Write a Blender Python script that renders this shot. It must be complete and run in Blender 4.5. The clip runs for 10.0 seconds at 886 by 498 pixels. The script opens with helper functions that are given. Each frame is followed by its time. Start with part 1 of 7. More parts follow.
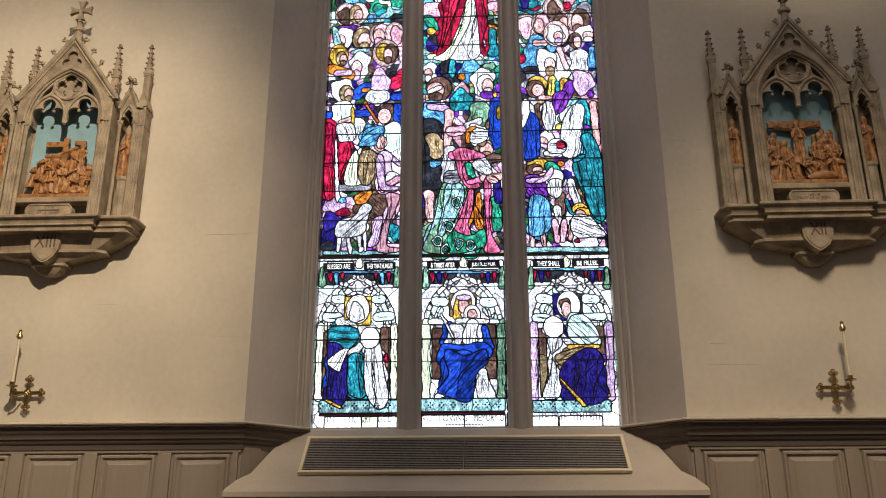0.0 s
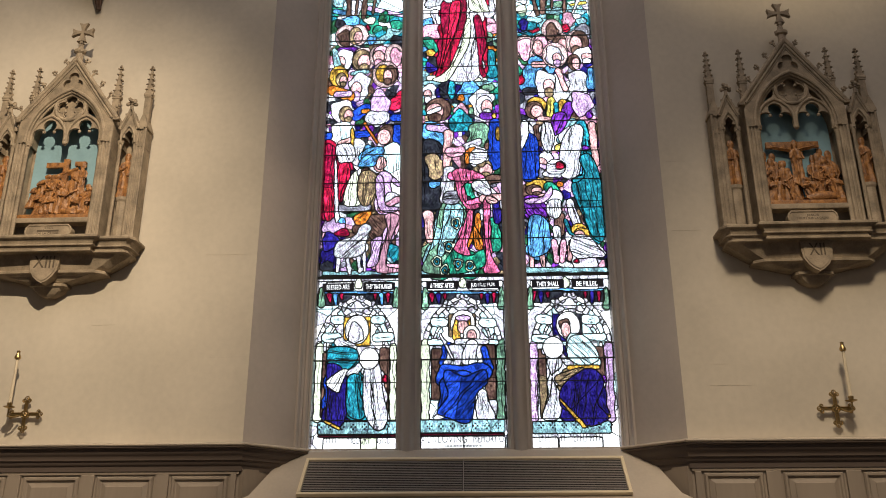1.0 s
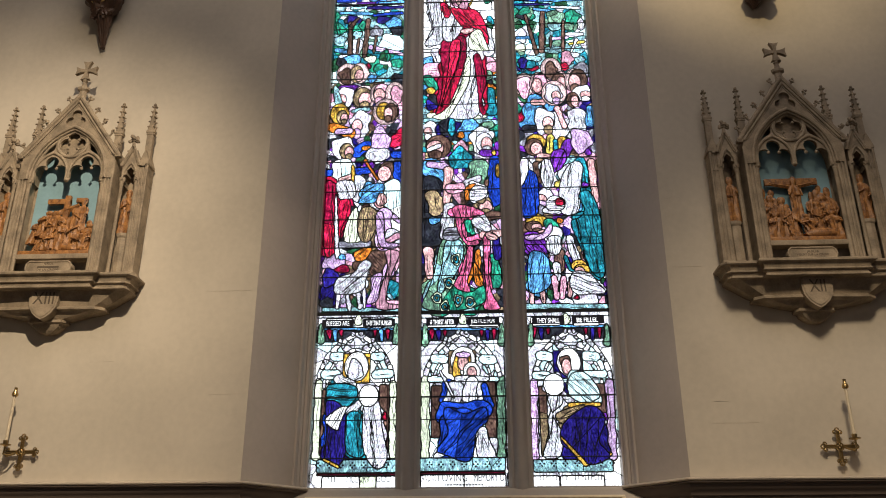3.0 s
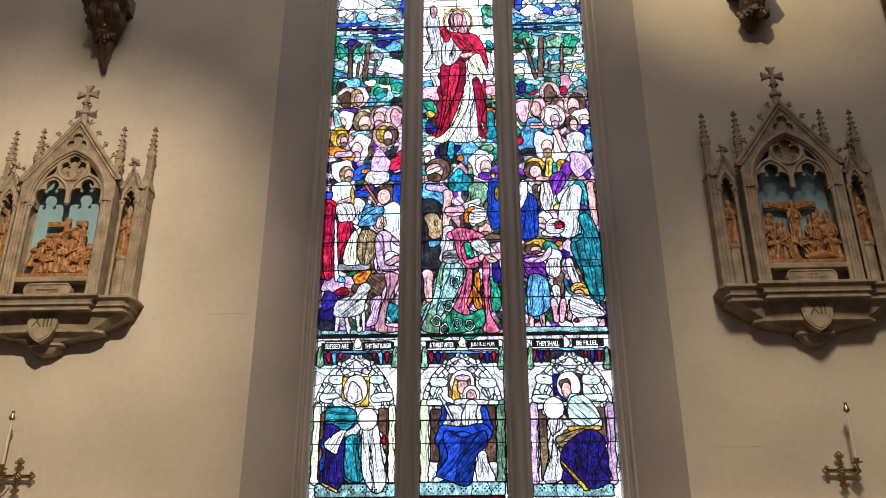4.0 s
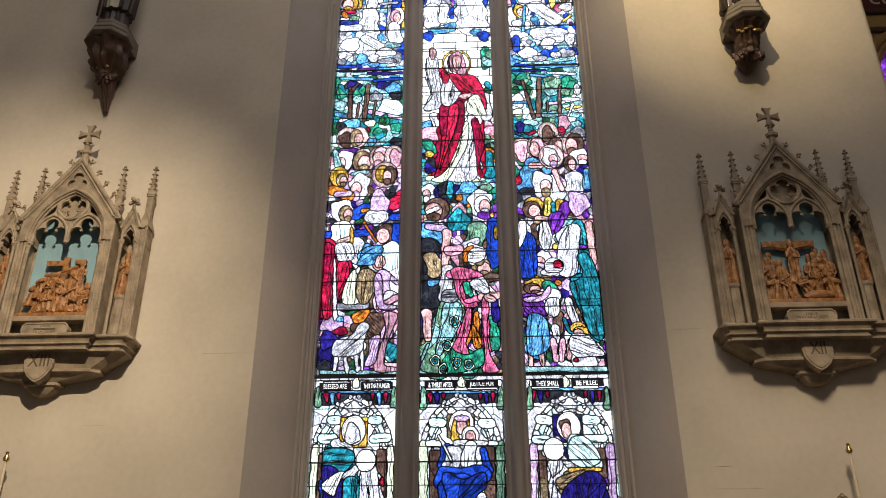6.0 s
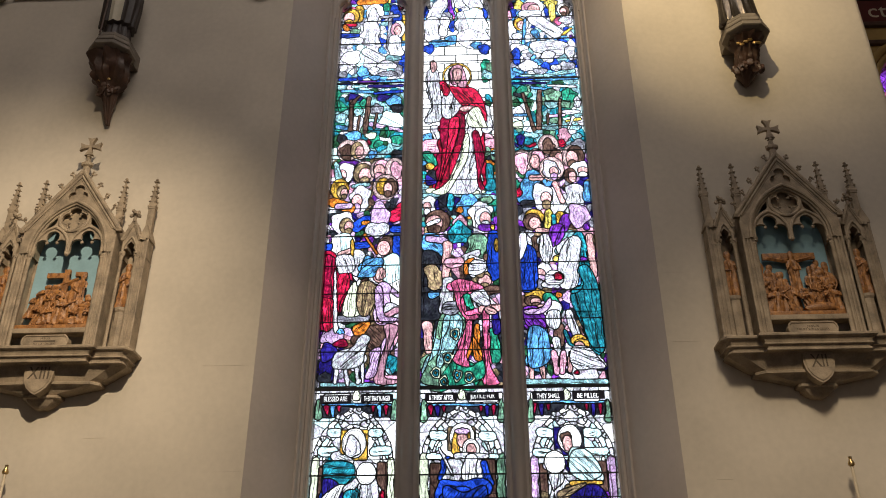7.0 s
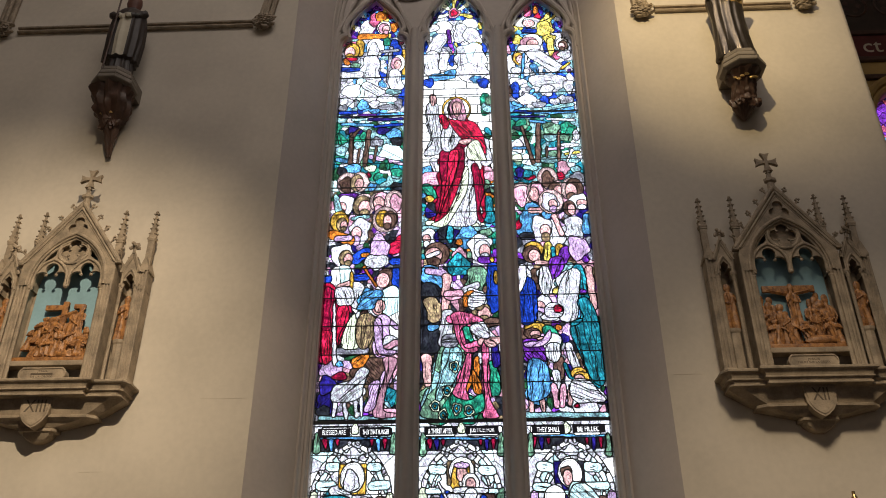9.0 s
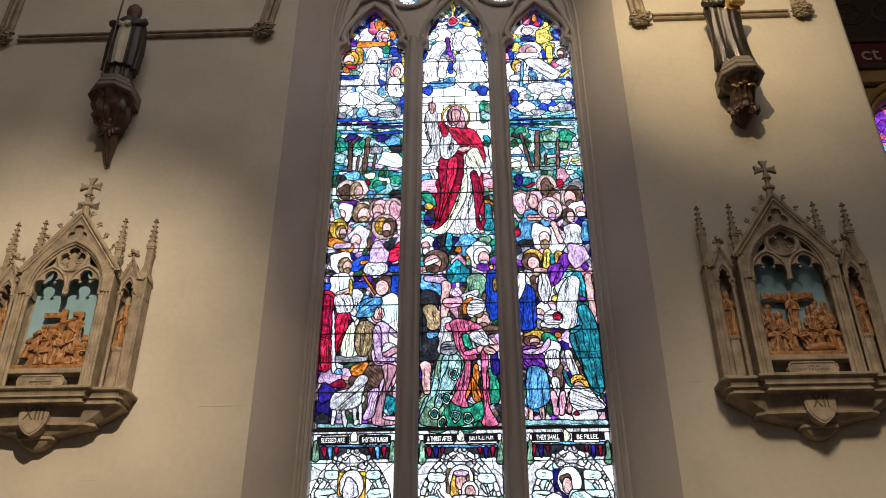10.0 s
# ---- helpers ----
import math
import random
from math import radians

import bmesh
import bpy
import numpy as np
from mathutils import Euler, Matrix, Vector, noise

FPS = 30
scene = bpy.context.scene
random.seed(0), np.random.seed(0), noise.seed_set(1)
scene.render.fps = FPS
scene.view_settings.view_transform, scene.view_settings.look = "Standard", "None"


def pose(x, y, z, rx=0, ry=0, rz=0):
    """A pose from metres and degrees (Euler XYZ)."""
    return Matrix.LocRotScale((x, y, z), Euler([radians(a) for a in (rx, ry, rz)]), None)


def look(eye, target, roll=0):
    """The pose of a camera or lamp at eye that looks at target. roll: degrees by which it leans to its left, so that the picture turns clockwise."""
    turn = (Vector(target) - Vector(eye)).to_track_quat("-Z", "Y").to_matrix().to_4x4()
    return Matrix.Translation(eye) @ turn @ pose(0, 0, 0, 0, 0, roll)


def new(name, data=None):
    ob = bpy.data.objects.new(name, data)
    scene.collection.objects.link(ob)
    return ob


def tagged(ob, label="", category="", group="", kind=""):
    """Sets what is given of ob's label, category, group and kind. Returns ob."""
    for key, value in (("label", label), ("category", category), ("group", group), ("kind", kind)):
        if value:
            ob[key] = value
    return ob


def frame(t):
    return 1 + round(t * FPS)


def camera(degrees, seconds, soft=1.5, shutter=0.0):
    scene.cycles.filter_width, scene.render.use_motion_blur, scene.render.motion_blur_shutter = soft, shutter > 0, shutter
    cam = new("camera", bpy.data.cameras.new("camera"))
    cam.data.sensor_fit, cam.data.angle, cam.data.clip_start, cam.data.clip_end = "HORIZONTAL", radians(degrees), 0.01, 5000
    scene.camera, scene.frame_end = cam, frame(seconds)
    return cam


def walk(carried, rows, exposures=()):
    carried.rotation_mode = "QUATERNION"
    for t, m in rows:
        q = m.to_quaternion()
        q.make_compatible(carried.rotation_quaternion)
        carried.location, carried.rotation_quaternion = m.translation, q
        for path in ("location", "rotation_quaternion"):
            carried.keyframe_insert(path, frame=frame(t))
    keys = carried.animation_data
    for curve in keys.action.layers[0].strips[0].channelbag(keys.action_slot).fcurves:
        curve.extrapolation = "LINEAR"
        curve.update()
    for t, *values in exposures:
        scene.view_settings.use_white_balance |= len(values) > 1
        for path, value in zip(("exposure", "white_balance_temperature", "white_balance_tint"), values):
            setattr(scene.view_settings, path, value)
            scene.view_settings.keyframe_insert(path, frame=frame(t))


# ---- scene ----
cam = camera(55.53, 10.0, 1.0)
EYE = 1.60
# seconds, yaw, pitch, roll: the camera stands still and turns upwards
TURNS = [
    (0.0, 2.46, 18.70, -0.13),
    (0.5, 2.42, 19.62, -0.16),
    (1.0, 2.41, 20.09, -0.15),
    (1.5, 2.42, 20.55, -0.12),
    (2.0, 2.43, 21.23, -0.15),
    (2.5, 2.42, 21.85, -0.14),
    (4.0, 2.36, 24.11, -0.15),
    (4.5, 2.32, 24.82, -0.15),
    (5.0, 2.29, 25.63, -0.17),
    (5.5, 2.26, 26.32, -0.17),
    (7.0, 2.32, 27.61, -0.14),
    (7.5, 2.31, 28.27, -0.14),
    (8.0, 2.31, 28.87, -0.11),
    (8.5, 2.29, 29.34, -0.11),
    (9.0, 2.27, 29.81, -0.12),
    (9.5, 2.29, 30.14, -0.11),
    (10.0, 2.20, 30.31, -0.18),
]
walk(cam, [(t, pose(0, 0, EYE, 90 + pitch, 0, yaw) @ pose(0, 0, 0, 0, 0, roll)) for t, yaw, pitch, roll in TURNS], [(0.0, 0.06), (1.0, 0.05), (1.5, -0.07), (2.0, -0.14), (2.5, -0.12), (4.0, -0.07), (5.5, -0.05), (8.0, -0.19), (10.0, -0.21)])

from mathutils.geometry import interpolate_bezier as bezier, tessellate_polygon as tessellate

# ---- light ----
world = bpy.data.worlds.new("sky")
scene.world = world
world.use_nodes = True
wn = world.node_tree.nodes
sky = wn.new("ShaderNodeTexSky")
sky.sky_type, sky.sun_disc = "NISHITA", False
sky.sun_elevation, sky.sun_rotation = radians(50), radians(160)
world.node_tree.links.new(sky.outputs["Color"], wn["Background"].inputs["Color"])
wn["Background"].inputs["Strength"].default_value = 0.10
scene.view_settings.exposure = 0.0


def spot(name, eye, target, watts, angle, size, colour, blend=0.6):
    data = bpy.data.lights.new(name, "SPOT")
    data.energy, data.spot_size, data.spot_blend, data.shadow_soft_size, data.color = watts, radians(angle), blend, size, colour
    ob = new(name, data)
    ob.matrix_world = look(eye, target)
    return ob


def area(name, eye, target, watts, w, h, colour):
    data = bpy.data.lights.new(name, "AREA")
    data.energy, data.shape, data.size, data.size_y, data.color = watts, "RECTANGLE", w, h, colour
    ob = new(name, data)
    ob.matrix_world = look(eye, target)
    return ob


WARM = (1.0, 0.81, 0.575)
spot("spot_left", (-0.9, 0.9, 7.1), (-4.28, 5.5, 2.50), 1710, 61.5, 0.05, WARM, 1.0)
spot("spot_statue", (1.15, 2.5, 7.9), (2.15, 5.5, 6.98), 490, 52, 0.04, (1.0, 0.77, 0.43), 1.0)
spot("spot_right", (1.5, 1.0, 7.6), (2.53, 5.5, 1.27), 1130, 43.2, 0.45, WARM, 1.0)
# unseen soft panel under the ceiling, added as general fill
area("overhead_fill", (0.4, 0.2, 11.8), (-0.1, 5.5, 4.2), 232, 7.0, 3.0, (1.0, 0.895, 0.835))
# added frontal fill before the south wall, which has no openings
area("south_fill", (0.0, -5.4, 5.5), (0.0, 5.5, 4.6), 30, 8.0, 5.0, (0.97, 0.95, 0.97))

# ---- materials ----


def mat(name, colour, rough=0.8, metal=0.0, var=0.12, scale=3.0, grain=60.0, bump=0.15, stretch=(1, 1, 1), tint=None, island=0.0, spec=0.5):
    """Plain surface with large stains, fine grain and relief."""
    m = bpy.data.materials.new(name)
    m.use_nodes = True
    nt = m.node_tree
    n, l = nt.nodes, nt.links
    b = n["Principled BSDF"]
    b.inputs["Roughness"].default_value, b.inputs["Metallic"].default_value = rough, metal
    b.inputs["Specular IOR Level"].default_value = spec
    co = n.new("ShaderNodeTexCoord")
    mp = n.new("ShaderNodeMapping")
    mp.inputs["Scale"].default_value = stretch
    l.new(co.outputs["Object"], mp.inputs["Vector"])
    big, fine = n.new("ShaderNodeTexNoise"), n.new("ShaderNodeTexNoise")
    big.inputs["Scale"].default_value, big.inputs["Detail"].default_value = scale, 6
    fine.inputs["Scale"].default_value, fine.inputs["Detail"].default_value = grain, 4
    l.new(mp.outputs[0], big.inputs["Vector"]), l.new(mp.outputs[0], fine.inputs["Vector"])
    ramp = n.new("ShaderNodeValToRGB")
    ramp.color_ramp.elements[0].position, ramp.color_ramp.elements[1].position = 0.3, 0.7
    lo = tint or tuple(c * (1 - var) for c in colour)
    hi = tuple(min(1, c * (1 + var)) for c in colour)
    ramp.color_ramp.elements[0].color, ramp.color_ramp.elements[1].color = (*lo, 1), (*hi, 1)
    add = n.new("ShaderNodeMath")
    add.operation = "MULTIPLY_ADD"
    add.inputs[1].default_value = 0.35
    sub = n.new("ShaderNodeMath")
    sub.operation = "MULTIPLY_ADD"
    sub.inputs[1].default_value, sub.inputs[2].default_value = 1.0, -0.17
    l.new(big.outputs["Fac"], sub.inputs[0])
    l.new(fine.outputs["Fac"], add.inputs[0]), l.new(sub.outputs[0], add.inputs[2])
    last = add.outputs[0]
    if island:
        info = n.new("ShaderNodeObjectInfo")
        a2 = n.new("ShaderNodeMath")
        a2.operation = "MULTIPLY_ADD"
        a2.inputs[1].default_value = island
        l.new(info.outputs["Random"], a2.inputs[0]), l.new(last, a2.inputs[2])
        last = a2.outputs[0]
    l.new(last, ramp.inputs["Fac"])
    l.new(ramp.outputs["Color"], b.inputs["Base Color"])
    if bump:
        bp = n.new("ShaderNodeBump")
        bp.inputs["Strength"].default_value, bp.inputs["Distance"].default_value = bump, 0.01
        l.new(add.outputs[0], bp.inputs["Height"])
        l.new(bp.outputs["Normal"], b.inputs["Normal"])
    return m


PLASTER = mat("painted_plaster", (0.56, 0.50, 0.41), 0.85, var=0.11, scale=1.3, grain=22, bump=0.14)
REVEAL = mat("reveal_stone", (0.455, 0.402, 0.358), 0.75, var=0.09, scale=1.5, grain=25, bump=0.12)
STONE = mat("carved_stone", (0.285, 0.226, 0.158), 0.72, var=0.34, scale=11, grain=80, bump=0.45)
SILLSTONE = mat("sill_stone", (0.48, 0.41, 0.33), 0.7, var=0.10, scale=3, grain=60, bump=0.15)
DARKSTONE = mat("corbel_stone", (0.20, 0.17, 0.135), 0.75, var=0.18, scale=6, grain=80, bump=0.3)
WOOD = mat("grey_painted_wood", (0.30, 0.245, 0.192), 0.55, var=0.10, scale=4, grain=40, bump=0.12, stretch=(1, 1, 0.15))
# the shade under the cap's mouldings is put into this wood's colour
CAPWOOD = mat("shaded_cap_wood", (0.115, 0.088, 0.074), 0.5, var=0.14, scale=3, grain=40, bump=0.12, stretch=(0.15, 1, 1))
GILT = mat("ochre_terracotta", (0.35, 0.160, 0.047), 0.5, var=0.25, scale=34, grain=110, bump=0.6, tint=(0.13, 0.055, 0.022))
BLUE = mat("pale_blue_paint", (0.22, 0.37, 0.43), 0.8, var=0.10, scale=8, grain=60, bump=0.1)
BRASS = mat("aged_brass", (0.44, 0.32, 0.15), 0.36, 1.0, var=0.2, scale=30, grain=90, bump=0.1)
CREAM = mat("cream_enamel", (0.78, 0.66, 0.45), 0.45, var=0.05, scale=6, grain=50, bump=0.05)
SLATM = mat("grey_louvre_metal", (0.55, 0.50, 0.46), 0.45, 0.0, var=0.08, scale=6, grain=60, bump=0.05)
# near-black that stands in for shade, behind the louvres and on the tracery
VOID = mat("shade_black", (0.03, 0.03, 0.032), 0.9, var=0.2)
WAX = mat("ivory_wax", (0.66, 0.57, 0.42), 0.5, var=0.05, scale=10, grain=60, bump=0.03)
LEAD = mat("lead_came", (0.020, 0.020, 0.022), 0.6, 0.2, var=0.3, scale=20, grain=90, bump=0.2)
FLOORM = mat("stone_floor", (0.15, 0.12, 0.095), 0.4, var=0.15, scale=2, grain=30)
CEILM = mat("ceiling_plaster", (0.45, 0.40, 0.33), 0.85, var=0.08)

# ---- mesh helpers ----


def mesh_of(name, bm, material):
    bmesh.ops.recalc_face_normals(bm, faces=bm.faces)
    me = bpy.data.meshes.new(name)
    bm.to_mesh(me)
    bm.free()
    me.materials.append(material)
    return me


def part(name, bm, material, parent=None, label="", smooth=False):
    me = mesh_of(name, bm, material)
    if smooth:
        me.polygons.foreach_set("use_smooth", [True] * len(me.polygons))
        me.set_sharp_from_angle(angle=radians(40))
    ob = new(name, me)
    if parent:
        ob.parent = parent
    return tagged(ob, label)


def thing(name, at, label, category, group="", kind="", turn=0):
    ob = new(name)
    ob.matrix_world = pose(*at, 0, 0, turn)
    return tagged(ob, label, category, group, kind)


def structure(name, bm, material, label, category, smooth=False):
    return tagged(part(name, bm, material, None, label, smooth), "", category, "", "structure")


def box(bm, x0, x1, y0, y1, z0, z1, bevel=0.0):
    b = bmesh.new() if bevel else bm
    g = bmesh.ops.create_cube(b, size=1)
    bmesh.ops.transform(b, matrix=Matrix.LocRotScale(((x0 + x1) / 2, (y0 + y1) / 2, (z0 + z1) / 2), None, (abs(x1 - x0), abs(y1 - y0), abs(z1 - z0))), verts=g["verts"])
    if bevel:
        bmesh.ops.bevel(b, geom=b.edges[:], offset=bevel, segments=2, affect="EDGES", profile=0.6)
        absorb(bm, b)
    return bm


def absorb(bm, other, m=None):
    if m:
        bmesh.ops.transform(other, matrix=m, verts=other.verts)
    me = bpy.data.meshes.new("tmp")
    other.to_mesh(me)
    other.free()
    bm.from_mesh(me)
    bpy.data.meshes.remove(me)
    return bm


def plate(bm, loops, y0, y1, back=True):
    """Flat shape in x and z with holes (first loop outer), from y0 (front) to y1."""
    from_loops = [[Vector((x, 0, z)) for x, z in lp] for lp in loops]
    tris = tessellate(from_loops)
    flat = [p for lp in loops for p in lp]
    fr = [bm.verts.new((x, y0, z)) for x, z in flat]
    bk = [bm.verts.new((x, y1, z)) for x, z in flat]
    for a, b, c in tris:
        for f in ((fr[a], fr[b], fr[c]), (bk[a], bk[b], bk[c])) if back else ((fr[a], fr[b], fr[c]),):
            try:
                bm.faces.new(f)
            except ValueError:
                pass
    i = 0
    for lp in loops:
        n = len(lp)
        for k in range(n):
            a, b = i + k, i + (k + 1) % n
            bm.faces.new((fr[a], fr[b], bk[b], bk[a]))
        i += n
    return bm


def loft(bm, rings, closed=True):
    """Skin through rings of points with equal counts."""
    vs = [[bm.verts.new(p) for p in r] for r in rings]
    n = len(vs[0])
    for a, b in zip(vs, vs[1:]):
        for k in range(n if closed else n - 1):
            bm.faces.new((a[k], a[(k + 1) % n], b[(k + 1) % n], b[k]))
    return vs


def lathe(bm, profile, n=12, centre=(0, 0, 0), caps=True, squash=(1, 1), spin=0.0):
    cx, cy, cz = centre
    rings = [[(cx + r * squash[0] * math.cos(spin + k * math.tau / n), cy + r * squash[1] * math.sin(spin + k * math.tau / n), cz + z) for k in range(n)] for r, z in profile]
    vs = loft(bm, rings)
    if caps:
        bm.faces.new(vs[0][::-1]), bm.faces.new(vs[-1])
    return bm


def tube(bm, pts, r, n=6, closed=False, taper=None):
    pts = [Vector(p) for p in pts]
    rings, m = [], len(pts)
    for i, p in enumerate(pts):
        a = pts[(i - 1) % m] if closed or i else p
        b = pts[(i + 1) % m] if closed or i < m - 1 else p
        d = (b - a).normalized()
        side = d.cross(Vector((0, 1, 0)))
        if side.length < 0.05:
            side = d.cross(Vector((1, 0, 0)))
        side.normalize()
        up = side.cross(d)
        rr = r if taper is None else r + (taper - r) * i / max(1, m - 1)
        rings.append([p + (side * math.cos(k * math.tau / n) + up * math.sin(k * math.tau / n)) * rr for k in range(n)])
    if closed:
        rings.append(rings[0])
    vs = loft(bm, rings)
    if not closed:
        bm.faces.new(vs[0][::-1]), bm.faces.new(vs[-1])
    return bm


def blob(bm, c, r, seed=0, rough=0.15, sub=2, scale=(1, 1, 1), freq=3.0):
    b = bmesh.new()
    bmesh.ops.create_icosphere(b, subdivisions=sub, radius=1)
    for v in b.verts:
        k = 1 + rough * noise.noise(v.co * freq + Vector((seed * 7.3, seed * 3.1, seed * 1.7)))
        v.co = Vector((v.co.x * scale[0], v.co.y * scale[1], v.co.z * scale[2])) * r * k
    return absorb(bm, b, Matrix.Translation(c))


def arc(cx, cz, r, a0, a1, n=10):
    return [(cx + r * math.cos(radians(a0 + (a1 - a0) * k / n)), cz + r * math.sin(radians(a0 + (a1 - a0) * k / n))) for k in range(n + 1)]


def gothic(cx, hw, zb, zs, n=12, k=2.0):
    """Pointed arch loop, from the bottom left over the apex to the bottom right; k: radius over half width."""
    r = hw * k
    top = math.degrees(math.acos((r - hw) / r))
    left = arc(cx - hw + r, zs, r, 180, 180 - top, n)
    right = arc(cx + hw - r, zs, r, top, 0, n)
    return [(cx - hw, zb)] + left + right[1:] + [(cx + hw, zb)]


def lobes(cx, cz, r, n, turn=90, inner=0.55, steps=7):
    """Closed foil of n lobes."""
    pts = []
    d, lr = r * inner, r * (1 - inner)
    b = math.pi / n
    reach = d * math.cos(b) + math.sqrt(max(lr * lr - (d * math.sin(b)) ** 2, 0.0))
    half = math.degrees(math.atan2(reach * math.sin(b), reach * math.cos(b) - d))
    for k in range(n):
        a = turn + 360 * k / n
        ox, oz = cx + d * math.cos(radians(a)), cz + d * math.sin(radians(a))
        pts += arc(ox, oz, lr, a - half, a + half, steps)
    return pts


def inside(p, loop):
    hit = False
    for (x0, z0), (x1, z1) in zip(loop, loop[1:] + loop[:1]):
        if (z0 > p[1]) != (z1 > p[1]) and p[0] < (x1 - x0) * (p[1] - z0) / (z1 - z0) + x0:
            hit = not hit
    return hit


def nested(loops):
    """Outer loops, each with the holes that lie in it."""
    depth = [sum(inside(lp[0], o) for o in loops if o is not lp) for lp in loops]
    outer = [lp for lp, d in zip(loops, depth) if d % 2 == 0]
    return [[o] + [h for h, d in zip(loops, depth) if d % 2 and inside(h[0], o)] for o in outer]

# ---- structure ----
WALL, GLASS, MID = 5.50, 5.95, -0.107  # wall face, glass plane, window's middle
END = 3.32  # the wall's free end
SPRING = 7.42

# main wall with the pointed window opening
bm = bmesh.new()
opening = gothic(MID, 1.43, 1.45, SPRING, 16)
plate(bm, [[(-9, 0), (END - 0.05, 0), (END - 0.05, 13), (-9, 13)], opening], WALL, 6.25)
wall_north = structure("wall_north", bm, PLASTER, "buff painted plaster wall with a tall window recess", "wall")
# rounded free end of the wall
bm = bmesh.new()
rim = [(END - 0.05, WALL)] + [(END - 0.05 + 0.05 * math.sin(a), WALL + 0.05 - 0.05 * math.cos(a)) for a in np.linspace(0.3, math.pi / 2, 5)] + [(END, 6.25), (END - 0.05, 6.25)]
loft(bm, [[(x, y, 0) for x, y in rim], [(x, y, 13) for x, y in rim]])
structure("wall_end", bm, PLASTER, "rounded plaster corner where the wall ends", "wall")

# splayed reveal and its mouldings, one skin from the wall face to the tracery
bm = bmesh.new()
PROFILE = [(1.43, 5.5), (1.172, 5.80), (1.165, 5.815), (1.150, 5.805), (1.138, 5.82), (1.138, 5.84), (1.125, 5.85), (1.122, 5.868), (1.105, 5.862), (1.092, 5.876), (1.092, 5.90), (1.080, 5.91)]
loft(bm, [[(x, y, z) for x, z in gothic(MID, hw, 1.45, SPRING, 16)] for hw, y in PROFILE], closed=False)
structure("window_reveal", bm, REVEAL, "splayed grey-brown stone window reveal with roll mouldings", "reveal", True)

# tracery: three cusped lights and the foils above
LIGHTS = [(-0.777, 0.304, 7.79, 0.085), (0.0, 0.306, 7.905, 0.06), (0.777, 0.304, 7.77, 0.085)]  # middle, half width, tip, cusp
BASE = 2.302


def light_loop(cx, hw, tip, cusp, n=7, grow=0.0):
    """Outline of one light with its cusped head."""
    hw, tip = hw + grow, tip + grow
    zs = 7.20
    half = [(-hw, BASE - grow)] + [(-hw + cusp * (1 - math.cos(a)), zs + 0.13 * math.sin(a)) for a in np.linspace(0, math.pi / 2, n)]
    a0, b0 = -hw + cusp, zs + 0.155
    half += [(a0 - 0.004, b0), (a0 - 0.018, b0 + 0.035), (a0 - 0.022, b0 + 0.075)]
    h0 = b0 + 0.075
    for k in range(1, n + 1):
        s = k / n
        half.append(((a0 - 0.022) * (1 - s ** 1.35), h0 + (tip - h0) * s ** 0.86))
    right = [(-x, z) for x, z in half[:-1]][::-1]
    return [(cx + x, z) for x, z in half + right]


bm = bmesh.new()
loops = [gothic(MID, 1.092, 2.20, SPRING, 16)]
loops += [light_loop(MID + c, h, t, q) for c, h, t, q in LIGHTS]
FOILS = [(-0.452, 8.05, 0.215, 5), (0.452, 8.05, 0.215, 5), (0.0, 8.60, 0.30, 6)]
loops += [lobes(MID + x, z, r, k, -90) for x, z, r, k in FOILS]
plate(bm, loops, 5.90, 6.02)
tracery = structure("window_tracery", bm, REVEAL, "grey-brown stone window tracery with cusped heads", "tracery")
# moulded mullions with a roll on the face
for k, cx in enumerate((-0.3895, 0.3895)):
    bm = bmesh.new()
    sec = [(-0.084, 5.90), (-0.066, 5.872), (-0.050, 5.868), (-0.036, 5.845), (-0.032, 5.815), (-0.017, 5.792), (0, 5.786), (0.017, 5.792), (0.032, 5.815), (0.036, 5.845), (0.050, 5.868), (0.066, 5.872), (0.084, 5.90)]
    loft(bm, [[(MID + cx + x, y, z) for x, y in sec] for z in (2.262, 7.32)], closed=False)
    part("mullion", bm, REVEAL, tracery, "", True)
# roll mouldings round each head
for cx, hw, tip, cusp in LIGHTS:
    bm = bmesh.new()
    lp = [p for p in light_loop(MID + cx, hw, tip, cusp, 9, 0.045) if p[1] > 7.1]
    tube(bm, [(x, 5.885, z) for x, z in lp], 0.028, 8)
    head = [(MID + cx - (hw + 0.05), 7.1)] + [(MID + cx + x, z) for x, z in ((-hw - 0.045, 7.35), (-hw * 0.86, 7.60), (-hw * 0.5, 7.86), (0, tip + 0.16), (hw * 0.5, 7.86), (hw * 0.86, 7.60), (hw + 0.045, 7.35))] + [(MID + cx + hw + 0.05, 7.1)]
    tube(bm, [(x, 5.87, z) for x, z in head], 0.022, 8)
    part("head_moulding", bm, REVEAL, tracery, "", True)
for x, z, r, k in FOILS:
    bm = bmesh.new()
    tube(bm, [(px, 5.885, pz) for px, pz in arc(MID + x, z, r + 0.045, 0, 360, 24)[:-1]], 0.025, 8, True)
    part("foil_ring", bm, REVEAL, tracery, "", True)
# flat dark triangles between the heads stand in for the shade of spandrels
for sx in (-1.01, -0.555, -0.222, 0.222, 0.555, 1.01):
    bm = bmesh.new()
    zc = 7.56 if abs(sx) < 1 else 7.50
    plate(bm, [[(MID + sx - 0.02, zc + 0.07), (MID + sx + 0.02, zc + 0.07), (MID + sx, zc - 0.07)]], 5.896, 5.899)
    part("spandrel_shade", bm, VOID, tracery)

